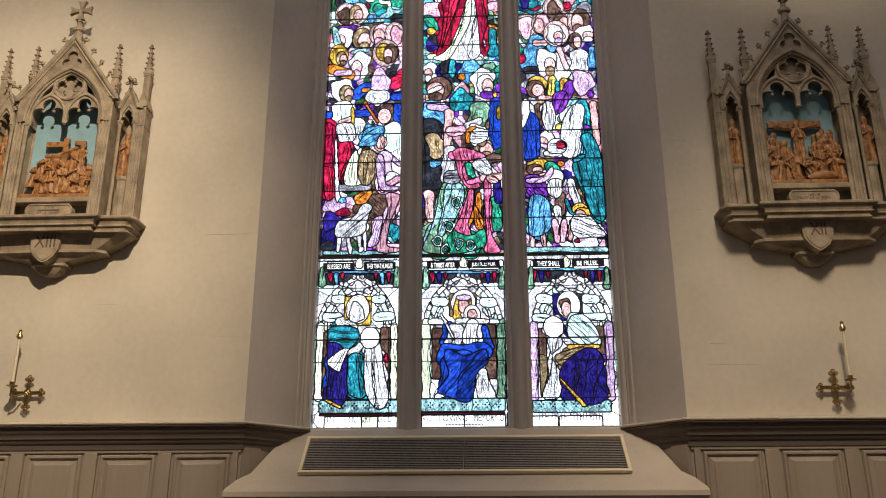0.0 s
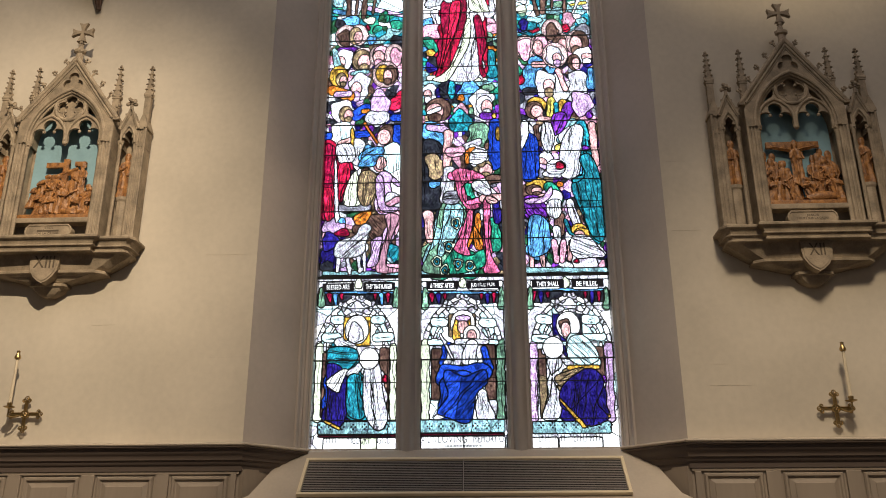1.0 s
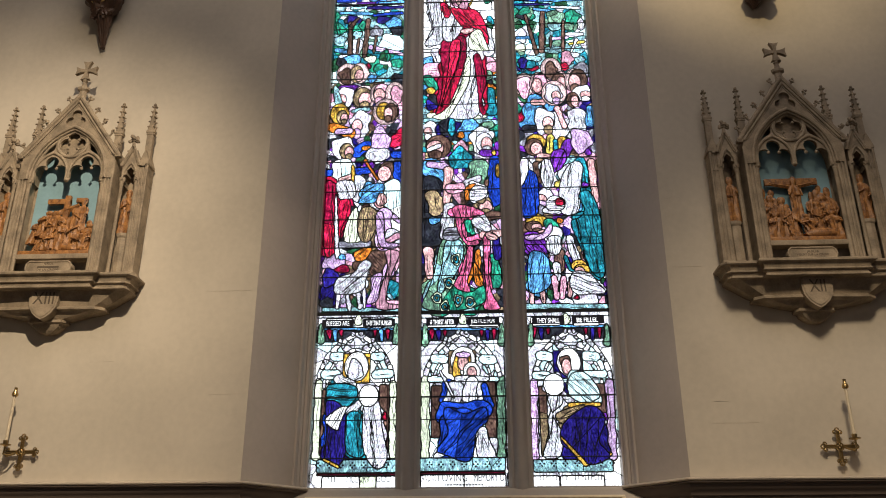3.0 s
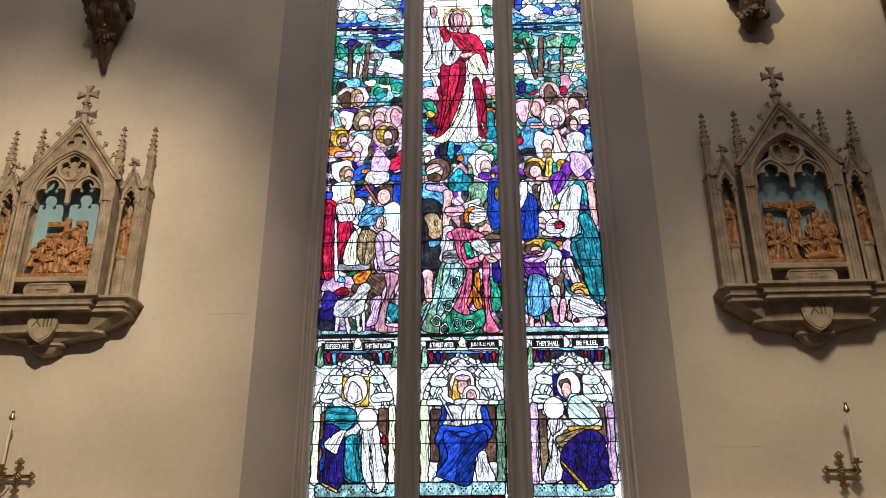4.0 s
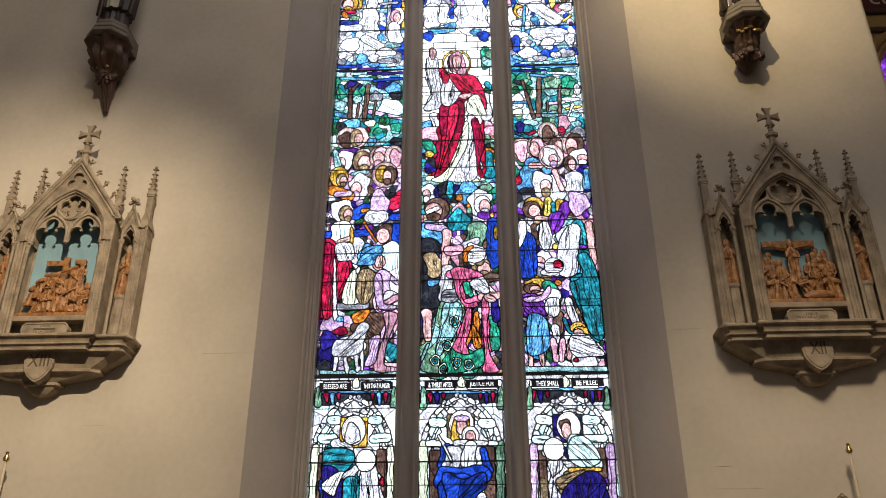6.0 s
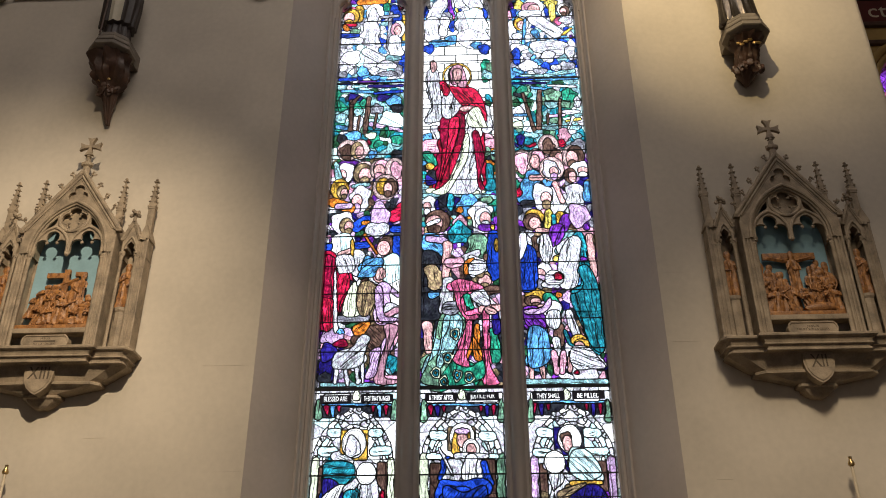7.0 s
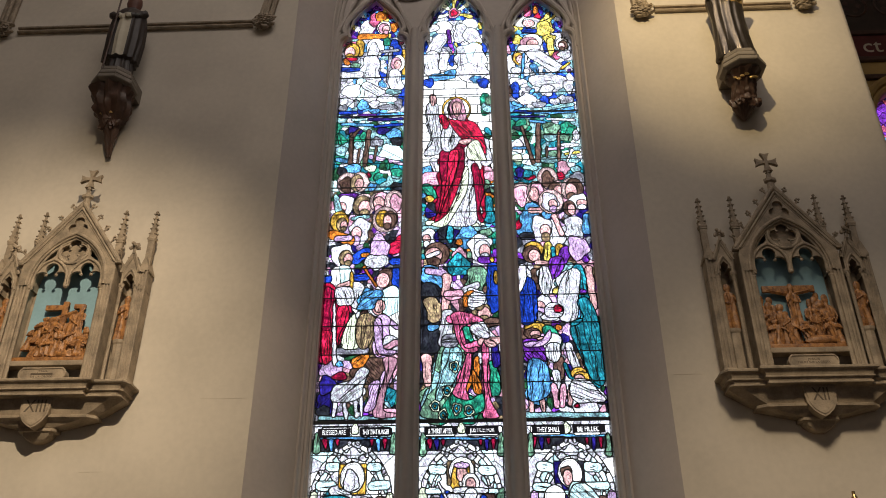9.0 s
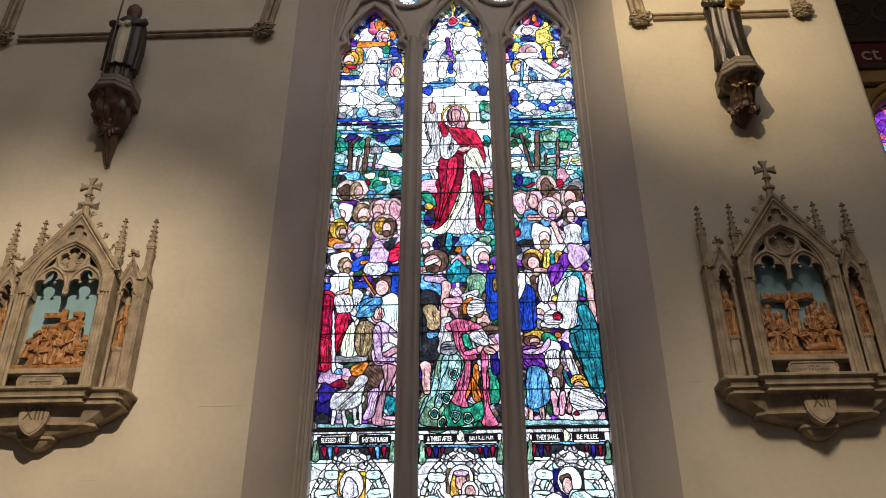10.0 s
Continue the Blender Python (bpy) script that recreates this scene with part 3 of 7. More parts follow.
class Cartoon:
    """One light drawn as overlapping shapes on a fine grid, then cut into pieces of glass."""

    def __init__(self, hw, height, zones, seed):
        self.hw, self.rng = hw, np.random.default_rng(seed)
        self.nx, self.ny = int(2 * hw / G) + 1, int(height / G) + 1
        self.x = (np.arange(self.nx) + 0.5) * G - hw
        self.z = (np.arange(self.ny) + 0.5) * G
        self.X, self.Z = np.meshgrid(self.x, self.z)
        self.ids = np.zeros((self.ny, self.nx), int)
        self.hue, self.owner, self.drawn, self.strokes = ["white"], [0], 0, []
        for z0, z1, palette, cell in zones:
            self.put((self.Z >= z0) & (self.Z < z1), palette, cell)
            if palette[0] != "halo":
                for _ in range(int(2 * hw * (min(z1, height) - z0) / 0.0020)):
                    r = self.rng.uniform(0.010, 0.032)
                    self.curl(self.rng.uniform(-hw, hw), self.rng.uniform(z0, min(z1, height)), r * 1.3, r * 0.8, self.rng.uniform(0, 6.3), self.rng.uniform(0.8, 2.6), 0.0020)

    def put(self, mask, hues, cell):
        count = mask.sum()
        if not count:
            return
        k = max(1, int(count * G * G / (cell * cell)))
        self.drawn += 1
        self.owner += [self.drawn] * k
        if k == 1:
            self.hue.append(hues[0])
            self.ids[mask] = len(self.hue) - 1
            return
        px, pz = self.X[mask], self.Z[mask]
        pick = self.rng.choice(count, k, replace=False)
        best, own = np.full(count, 9e9), np.zeros(count, int)
        for i, j in enumerate(pick):
            d = (px - px[j]) ** 2 + (pz - pz[j]) ** 2 * 0.7
            near = d < best
            best[near], own[near] = d[near], i
        first = len(self.hue)
        self.hue += [hues[self.rng.integers(len(hues))] for _ in range(k)]
        self.ids[mask] = first + own

    def shape(self, mask, hue, cell):
        self.put(mask, NEAR.get(hue, [hue]), cell)

    def brush(self, pts, wide):
        """A painted line that shows on the shape drawn last."""
        self.strokes.append((self.drawn, np.array(pts), wide))

    def oval(self, hue, x, z, rx, rz):
        rng, cap = self.rng, "tan"
        if hue == "flesh" and rx > 0.03 and z > 1.3:  # darker cap over a pale oval
            cap = ["brown", "tan", "rose", "white", "brown", "gold"][rng.integers(6)]
            side = rx * rng.choice([-0.5, -0.35, 0.35, 0.5])
            self.shape(((self.X - x - side) / (rx * 1.28)) ** 2 + ((self.Z - z - 0.18 * rz) / (rz * 1.12)) ** 2 < 1, cap, 9)
            for k in range(5):
                self.curl(x + side, z + 0.18 * rz, rx * (0.7 + 0.12 * k), rz * (0.65 + 0.11 * k), rng.uniform(0, 6.3), rng.uniform(0.8, 2.2))
            rx, rz = rx * 0.86, rz * 0.80
        d = ((self.X - x) / rx) ** 2 + ((self.Z - z) / rz) ** 2
        if hue not in ("halo", "flesh", "gold"):  # uneven outline
            th = np.arctan2(self.Z - z, self.X - x)
            d *= 1 + 0.22 * np.sin(3 * th + x * 90) + 0.16 * np.sin(5 * th + z * 70)
        plain = hue == "halo"
        if plain and 1.3 < z < 3.45:
            hue = "nimbus"
        self.shape(d < 1, hue, {"nimbus": 9, "halo": 9, "flesh": 9, "green": 0.06, "dgreen": 0.06, "leaf": 0.07, "teal": 0.08, "dark": 0.07, "white": 0.13}.get(hue, 0.13))
        if hue == "white" and 2.2 < z < 3.45 and 0.06 < rx < 0.10:  # a paler oval under a wound cloth
            fx, fz = x + rx * rng.choice([-0.35, 0.35]), z - 0.2 * rz
            self.shape(((self.X - fx) / (rx * 0.55)) ** 2 + ((self.Z - fz) / (rz * 0.5)) ** 2 < 1, "flesh", 9)
            self.curl(fx, fz, rx * 0.3, rz * 0.3, rng.uniform(0, 6.3), 2.0)
            self.shape(((self.X - fx) / (rx * 0.45)) ** 2 + ((self.Z - fz + 0.55 * rz) / (rz * 0.4)) ** 2 < 1, ["white", "tan", "lilac"][rng.integers(3)], 9)
        if plain:
            self.curl(x, z, rx - 0.012, rz - 0.012, 0, math.tau, 0.0022)
            return
        if hue == "flesh" and rx > 0.026 and z > 1.3 and rng.random() < 0.6:
            self.shape(((self.X - x) / (rx * 0.8)) ** 2 + ((self.Z - z + 0.75 * rz) / (rz * 0.55)) ** 2 < 1, cap, 9)
        for k in range(6 if hue == "flesh" else 8):
            f = rng.uniform(0.25, 0.85)
            self.curl(x + rng.uniform(-0.25, 0.25) * rx, z + rng.uniform(-0.25, 0.25) * rz, rx * f, rz * f, rng.uniform(0, 6.3), rng.uniform(0.7, 2.0))

    def curl(self, x, z, rx, rz, start, sweep, wide=0.0023):
        a = start + sweep * np.linspace(0, 1, max(5, int(sweep * max(rx, rz) / 0.008)))
        self.brush(np.stack([x + rx * np.cos(a), z + rz * np.sin(a)], 1), wide)

    def folds(self, x0, z0, x1, z1, w0, w1):
        """Wavy painted lines along a cloth."""
        dx, dz = x1 - x0, z1 - z0
        run = math.hypot(dx, dz) + 1e-6
        nx, nz = -dz / run, dx / run
        rng = self.rng
        for k in range(int(np.clip((w0 + w1) / 0.016, 2, 14))):
            u, lean, ph, am = rng.uniform(-0.85, 0.85), rng.uniform(-0.3, 0.3), rng.uniform(0, 6.3), rng.uniform(0.003, 0.008)
            a, b = sorted(rng.uniform(-0.15, 1.15, 2))
            if (b - a) * run < 0.03:
                a, b = 0.0, 1.0
            t = np.linspace(a, b, max(4, int((b - a) * run / 0.010)))
            o = (u + lean * (t - a)) * (w0 + (w1 - w0) * t) + am * np.sin(t * run * 32 + ph)
            self.brush(np.stack([x0 + dx * t + nx * o, z0 + dz * t + nz * o], 1), rng.uniform(0.0018, 0.0036))

    def fold(self, hue, x0, z0, x1, z1, w0, w1):
        dx, dz = x1 - x0, z1 - z0
        s = np.clip(((self.X - x0) * dx + (self.Z - z0) * dz) / (dx * dx + dz * dz + 1e-9), 0, 1)
        wob = 1 + 0.12 * np.sin(self.Z * 40 + self.X * 23)
        d = np.hypot(self.X - x0 - s * dx, self.Z - z0 - s * dz) - (w0 + (w1 - w0) * s) * wob
        self.shape(d < 0, hue, 0.17)
        if w0 + w1 > 0.035 and hue != "halo":
            self.folds(x0, z0, x1, z1, w0, w1)

    def robe(self, hue, *knots):
        """A cloth with a smooth outline through a few knots, its folds along the longer way."""
        K = np.array(knots)
        n, pts = len(K), []
        for i in range(n):
            a, b, c, d = K[i - 1], K[i], K[(i + 1) % n], K[(i + 2) % n]
            for t in (0.0, 0.25, 0.5, 0.75):
                pts.append(0.5 * (2 * b + (c - a) * t + (2 * a - 5 * b + 4 * c - d) * t * t + (3 * b - a - 3 * c + d) * t ** 3))
        odd = np.zeros(self.X.shape, bool)
        for (x0, z0), (x1, z1) in zip(pts, pts[1:] + pts[:1]):
            if z0 != z1:
                odd ^= ((z0 > self.Z) != (z1 > self.Z)) & (self.X < (x1 - x0) * (self.Z - z0) / (z1 - z0) + x0)
        self.shape(odd, hue, 0.20 if hue != "leaf" else 0.13)
        P = np.array(pts)
        mid = P.mean(0)
        val, vec = np.linalg.eigh(np.cov((P - mid).T))
        ax, half = vec[:, 1], 1.6 * math.sqrt(val[1])
        wide = 1.5 * math.sqrt(val[0])
        a, b = mid - ax * half, mid + ax * half
        self.folds(*a, *b, wide, wide)
        self.folds(*a, *b, wide * 0.6, wide * 0.8)

    def slab(self, hue, x0, z0, x1, z1):
        m = (self.X > x0) & (self.X < x1) & (self.Z > z0) & (self.Z < z1)
        self.shape(m, hue, 0.12 if hue == "white" and z1 - z0 > 0.5 else 9 if hue == "halo" else 0.11)
        if hue == "white" and z1 - z0 > 0.8:
            self.canopy((x0 + x1) / 2)

    def bricks(self, z0, z1):
        """Courses of clear rectangular panes."""
        h, w = 0.098, 0.20
        row = ((self.Z - z0) / h).astype(int)
        col = ((self.X + self.hw + (row % 2) * w / 2) / w).astype(int)
        m = (self.Z >= z0) & (self.Z < z1)
        key = row * 50 + col
        for k in np.unique(key[m]):
            self.shape(m & (key == k), "halo", 9)

    def canopy(self, cx):
        """Arched canopy of white pieces with pale panes under it and dark corners over it."""
        arch = gothic(cx, 0.285, 0.70, 0.72, 10, 1.485)
        odd = np.zeros(self.X.shape, bool)
        for (x0, z0), (x1, z1) in zip(arch, arch[1:] + arch[:1]):
            if z0 != z1:
                odd ^= ((z0 > self.Z) != (z1 > self.Z)) & (self.X < (x1 - x0) * (self.Z - z0) / (z1 - z0) + x0)
        for s in (-1, 1):
            self.shape(~odd & (self.Z > 1.05) & (self.Z < 1.135) & (s * (self.X - cx) > 0), "dark", 9)
        for s in (-1, 1):
            for dx, z, rx, rz in ((0.190, 0.845, 0.040, 0.050), (0.165, 0.960, 0.032, 0.036), (0.075, 1.000, 0.030, 0.026), (0.245, 0.79, 0.018, 0.04), (0.05, 1.07, 0.02, 0.025)):
                self.shape(np.abs(self.X - cx - s * dx) / rx + np.abs(self.Z - z) / rz < 1.35, "ice" if dx > 0.1 else "white", 9)
                self.curl(cx + s * dx, z, rx * 0.9, rz * 0.9, 0, math.tau, 0.0015)
        for hw, zs, k, w, hues in ((0.272, 0.72, 1.50, 0.017, ("white", "halo")), (0.205, 0.74, 1.25, 0.010, ("white", "halo"))):
            pts = gothic(cx, hw, 0.62, zs, 7, k)
            for i, (a, b) in enumerate(zip(pts, pts[1:])):
                self.fold(hues[i % 2], a[0], a[1], b[0], b[1], w, w)
        for s in (-1, 1):  # cusps and crockets
            for dx, z in ((0.15, 0.90), (0.225, 0.90), (0.10, 1.02), (0.03, 1.11), (0.12, 1.06)):
                self.oval("white", cx + s * dx, z, 0.016, 0.020)

    def cut(self):
        """Pieces as (hue, loops of points), and the lead lines between them."""
        ny, nx = self.ny, self.nx
        ids = self.ids
        comp = -np.ones((ny, nx), int)
        hues, sizes, owns = [], [], []
        for z in range(ny):
            for x in range(nx):
                if comp[z, x] >= 0:
                    continue
                k, lab, stack, cells = len(hues), ids[z, x], [(z, x)], []
                comp[z, x] = k
                while stack:
                    a, b = stack.pop()
                    cells.append((a, b))
                    for p, q in ((a + 1, b), (a - 1, b), (a, b + 1), (a, b - 1)):
                        if 0 <= p < ny and 0 <= q < nx and comp[p, q] < 0 and ids[p, q] == lab:
                            comp[p, q] = k
                            stack.append((p, q))
                if len(cells) < 7 and x:  # slivers join their neighbour
                    to = comp[z, x - 1]
                    for a, b in cells:
                        comp[a, b] = to
                    hues.append(None), sizes.append(0), owns.append(-1)
                    sizes[to] += len(cells)
                else:
                    hues.append(self.hue[lab]), sizes.append(len(cells)), owns.append(self.owner[lab])
        pad = -np.ones((ny + 2, nx + 2), int)
        pad[1:-1, 1:-1] = comp
        edges = {}
        lead = []
        key = lambda z, x: z * (nx + 1) + x
        for z in range(ny + 1):
            for x in range(nx + 1):
                if x < nx and pad[z, x + 1] != pad[z + 1, x + 1]:
                    lo, hi = pad[z, x + 1], pad[z + 1, x + 1]
                    a, b = key(z, x), key(z, x + 1)
                    if hi >= 0:
                        edges.setdefault(hi, []).append((a, b))
                    if lo >= 0:
                        edges.setdefault(lo, []).append((b, a))
                    lead.append((a, b, lo >= 0 and hi >= 0, owns[lo] == owns[hi]))
                if z < ny and pad[z + 1, x] != pad[z + 1, x + 1]:
                    le, ri = pad[z + 1, x], pad[z + 1, x + 1]
                    a, b = key(z, x), key(z + 1, x)
                    if le >= 0:
                        edges.setdefault(le, []).append((a, b))
                    if ri >= 0:
                        edges.setdefault(ri, []).append((b, a))
                    lead.append((a, b, le >= 0 and ri >= 0, owns[le] == owns[ri]))
        zz, xx = np.divmod(np.arange((ny + 1) * (nx + 1)), nx + 1)
        P = np.stack([xx * G - self.hw, zz * G], 1)
        inner = np.array([(a, b) for a, b, k, _ in lead if k])
        thin = np.array([s for _, _, k, s in lead if k])
        rim = (xx == 0) | (xx == nx) | (zz == 0) | (zz == ny)
        cnt = np.bincount(inner.ravel(), minlength=len(P)).astype(float)
        for _ in range(5):  # ease the grid's corners
            acc = np.zeros_like(P)
            for c in (0, 1):
                acc[:, c] = np.bincount(inner[:, 0], P[inner[:, 1], c], len(P)) + np.bincount(inner[:, 1], P[inner[:, 0], c], len(P))
            mv = (cnt > 1) & ~rim
            P[mv] = 0.45 * P[mv] + 0.55 * acc[mv] / cnt[mv, None]
        pieces = []
        for k, es in edges.items():
            nxt = {}
            for a, b in es:
                nxt.setdefault(a, []).append(b)
            loops = []
            while nxt:
                s = next(iter(nxt))
                loop, v = [], s
                while v in nxt:
                    loop.append(v)
                    w = nxt[v].pop()
                    if not nxt[v]:
                        del nxt[v]
                    v = w
                pts = [tuple(P[i]) for i in loop]
                keep = [p for i, p in enumerate(pts) if i % 2 == 0 or len(pts) < 14]
                if len(keep) > 2:
                    loops.append(keep)
            size = lambda q: abs(sum(a[0] * b[1] - b[0] * a[1] for a, b in zip(q, q[1:] + q[:1])))
            loops.sort(key=size, reverse=True)
            if loops and hues[k]:
                pieces.append((hues[k], loops, sizes[k]))
        # lead strips along the smoothed lines
        a, b = P[inner[:, 0]], P[inner[:, 1]]
        d = b - a
        d /= np.maximum(np.linalg.norm(d, axis=1), 1e-6)[:, None]
        return pieces, a - d * 0.0015, b + d * 0.0015, d, thin


def glass_mesh(pieces, materials):
    """One mesh of pieces with front, back and rim."""
    V, F, M = [], [], []
    for hue, loops, _ in pieces:
        flat = [p for lp in loops for p in lp]
        base, n = len(V), len(flat)
        V += [(x, 0, z) for x, z in flat] + [(x, 0.004, z) for x, z in flat]
        slot = materials.index(hue)
        for a, b, c in tessellate([[Vector((x, z, 0)) for x, z in lp] for lp in loops]):
            F += [(base + a, base + b, base + c), (base + n + a, base + n + c, base + n + b)]
            M += [slot, slot]
    me = bpy.data.meshes.new("glass_piece")
    me.from_pydata(V, [], F)
    for h in materials:
        me.materials.append(GLASSES[h])
    me.polygons.foreach_set("material_index", M)
    me.update()
    return me


def glaze(cartoon, at, label, name="stained_glass_light", keep=240, bars=(), wide=0.0050):
    base = thing(name, at, label, "stained glass", "lights of the window")
    pieces, a, b, d, thin = cartoon.cut()
    pieces.sort(key=lambda p: -p[2])
    for p in pieces[:keep]:
        ob = new("glass_piece", glass_mesh([p], [p[0]]))
        ob.parent = base
    rest = pieces[keep:]
    if rest:
        used = sorted({p[0] for p in rest})
        ob = new("small_glass", glass_mesh(rest, used))
        ob.parent = base
        tagged(ob, "small pieces of coloured glass", "", "", "stuff")
    # lead: ridged strips in front of the joints
    nrm = np.stack([-d[:, 1], d[:, 0]], 1)
    n = len(a)
    w = (np.where(thin, 0.6, 1.0) * wide * (0.85 + 0.3 * cartoon.rng.random(n)))[:, None]
    V = np.zeros((n, 6, 3))
    for k, (q, off, y) in enumerate(((a, -1, 0.0), (b, -1, 0.0), (b, 0, -0.004), (a, 0, -0.004), (b, 1, 0.0), (a, 1, 0.0))):
        V[:, k, 0], V[:, k, 2] = (q + nrm * w * off).T
        V[:, k, 1] = y - 0.001
    idx = np.arange(n)[:, None] * 6
    F = np.concatenate([idx + np.array([[0, 1, 2, 3]]), idx + np.array([[3, 2, 4, 5]])])
    me = bpy.data.meshes.new("lead_came")
    me.from_pydata(V.reshape(-1, 3).tolist(), [], F.tolist())
    me.materials.append(LEAD)
    ob = new("lead_came", me)
    ob.parent = base
    tagged(ob, "dark lead lines between the glass")
    owner = np.array(cartoon.owner)
    A, B, W = [], [], []
    for own, pts, w in cartoon.strokes:
        c = (pts[1:] + pts[:-1]) / 2
        ix, iz = ((c[:, 0] + cartoon.hw) / G).astype(int), (c[:, 1] / G).astype(int)
        ok = (ix > 0) & (ix < cartoon.nx - 1) & (iz > 0) & (iz < cartoon.ny - 1)
        ok[ok] = owner[cartoon.ids[iz[ok], ix[ok]]] == own
        taper = np.sin(np.linspace(0.35, 2.79, len(c)))
        A.append(pts[:-1][ok]), B.append(pts[1:][ok]), W.append((w * taper)[ok])
    if A:
        A, B, W = np.concatenate(A), np.concatenate(B), np.concatenate(W)[:, None]
        D = B - A
        D /= np.maximum(np.linalg.norm(D, axis=1), 1e-6)[:, None]
        N = np.stack([-D[:, 1], D[:, 0]], 1) * W
        V = np.zeros((len(A), 4, 3))
        for k, q in enumerate((A - N, B - N, B + N, A + N)):
            V[:, k, 0], V[:, k, 2] = q.T
        V[:, :, 1] = -0.0008
        me = bpy.data.meshes.new("painted_line")
        me.from_pydata(V.reshape(-1, 3).tolist(), [], np.arange(4 * len(A)).reshape(-1, 4).tolist())
        me.materials.append(LEAD)
        ob = new("painted_line", me)
        ob.parent = base
        tagged(ob, "fine dark painted lines on the glass", "", "", "stuff")
    for z, t in bars:
        bm = bmesh.new()
        box(bm, -cartoon.hw, cartoon.hw, -0.014, -0.006, z - t, z + t, 0.001)
        part("saddle_bar", bm, LEAD, base)
    return base


def cartoon_left(oval, fold, slab, robe):
    oval("white", -.081, 5.174, .068, .103)
    oval("pink", -.009, 5.287, .049, .094)
    oval("orange", .055, 5.336, .065, .057)
    oval("red", .150, 5.332, .038, .037)
    oval("halo", .089, 5.180, .072, .087)
    oval("flesh", .104, 5.166, .041, .061)
    oval("orange", .183, 5.189, .038, .062)
    fold("orange", -.132, 5.075, .111, 5.077, .041, .026)
    fold("gold", -.138, 5.000, -.138, 4.876, .037, .045)
    fold("pink", -.295, 4.969, -.194, 4.997, .019, .019)
    oval("halo", .013, 4.932, .085, .115)
    oval("white", -.004, 4.895, .052, .089)
    oval("green", .123, 5.002, .037, .055)
    oval("blue", .200, 4.887, .063, .124)
    oval("pink", .253, 4.979, .022, .025)
    fold("gold", .283, 4.884, .289, 4.594, .017, .016)
    oval("flesh", -.231, 4.880, .059, .089)
    fold("red", -.267, 4.796, -.174, 4.792, .022, .022)
    fold("orange", -.245, 4.746, -.266, 4.784, .026, .022)
    oval("leaf", -.170, 4.703, .044, .053)
    fold("blue", -.296, 4.664, -.112, 4.645, .037, .033)
    fold("white", -.017, 4.774, -.046, 4.373, .074, .118)
    fold("white", -.274, 4.604, -.128, 4.598, .040, .044)
    fold("grey", .162, 4.926, .143, 4.505, .017, .018)
    fold("grey", .077, 4.880, .228, 4.891, .018, .018)
    oval("halo", .235, 4.728, .062, .102)
    oval("flesh", .228, 4.711, .040, .072)
    fold("white", .199, 4.598, .220, 4.456, .054, .068)
    oval("white", -.187, 4.402, .086, .084)
    fold("white", -.050, 4.466, .080, 4.369, .047, .046)
    oval("aqua", .186, 4.383, .072, .037)
    oval("white", .135, 4.309, .089, .050)
    oval("white", .024, 4.245, .043, .050)
    oval("azure", -.075, 4.237, .053, .059)
    oval("white", -.237, 4.277, .061, .050)
    oval("grey", .156, 4.207, .088, .032)
    oval("grey", -.260, 4.210, .046, .036)
    oval("azure", .034, 4.162, .049, .031)
    fold("blue", -.275, 4.155, -.142, 4.150, .021, .021)
    fold("purple", -.105, 4.122, .036, 4.117, .014, .014)
    fold("azure", .089, 4.119, .290, 4.123, .019, .019)
    fold("blue", -.263, 4.105, -.175, 4.106, .014, .014)
    fold("aqua", -.156, 4.072, -.033, 4.075, .016, .016)
    fold("navy", -.015, 4.068, .283, 4.068, .016, .016)
    fold("azure", -.258, 4.025, .023, 4.007, .016, .016)
    fold("blue", .041, 3.989, .284, 4.007, .016, .016)
    oval("green", -.229, 3.878, .063, .074)
    oval("dark", -.149, 3.947, .077, .044)
    oval("green", -.050, 3.883, .035, .056)
    oval("navy", .121, 3.938, .070, .039)
    oval("azure", .218, 3.896, .069, .065)
    oval("dark", .245, 3.820, .058, .047)
    oval("grey", .065, 3.815, .059, .052)
    oval("aqua", -.249, 3.730, .058, .055)
    oval("aqua", -.098, 3.788, .041, .043)
    oval("white", .198, 3.684, .119, .097)
    oval("white", -.101, 3.672, .058, .085)
    fold("lilac", .019, 3.658, .294, 3.576, .024, .020)
    fold("azure", -.269, 3.636, -.166, 3.612, .024, .021)
    fold("brown", -.161, 3.908, -.156, 3.591, .019, .020)
    fold("brown", -.084, 3.756, -.097, 3.589, .009, .010)
    fold("brown", -.009, 3.936, -.031, 3.566, .021, .020)
    fold("brown", .066, 3.772, .047, 3.605, .010, .010)
    fold("brown", -.097, 3.961, -.154, 3.887, .012, .016)
    oval("azure", -.128, 3.538, .078, .050)
    oval("pale", .025, 3.533, .051, .037)
    oval("green", .145, 3.560, .044, .058)
    oval("leaf", .254, 3.475, .057, .057)
    oval("green", .110, 3.429, .060, .057)
    oval("crimson", .002, 3.462, .030, .029)
    oval("green", -.019, 3.372, .044, .036)
    oval("azure", .041, 3.340, .043, .040)
    oval("dark", .258, 3.334, .060, .044)
    oval("dark", -.228, 3.510, .044, .041)
    oval("halo", -.175, 3.385, .086, .112)
    oval("brown", -.182, 3.371, .055, .083)
    oval("halo", -.064, 3.396, .076, .104)
    oval("flesh", -.069, 3.373, .043, .077)
    fold("purple", -.215, 3.255, -.090, 3.251, .025, .030)
    oval("white", -.181, 3.161, .070, .110)
    fold("aqua", -.265, 3.257, -.234, 3.111, .018, .030)
    oval("halo", -.024, 3.148, .094, .122)
    oval("flesh", -.011, 3.133, .062, .092)
    oval("halo", .107, 3.187, .080, .098)
    oval("flesh", .107, 3.173, .055, .087)
    oval("halo", .236, 3.189, .079, .110)
    oval("rose", .251, 3.172, .050, .098)
    oval("gold", -.217, 3.003, .077, .097)
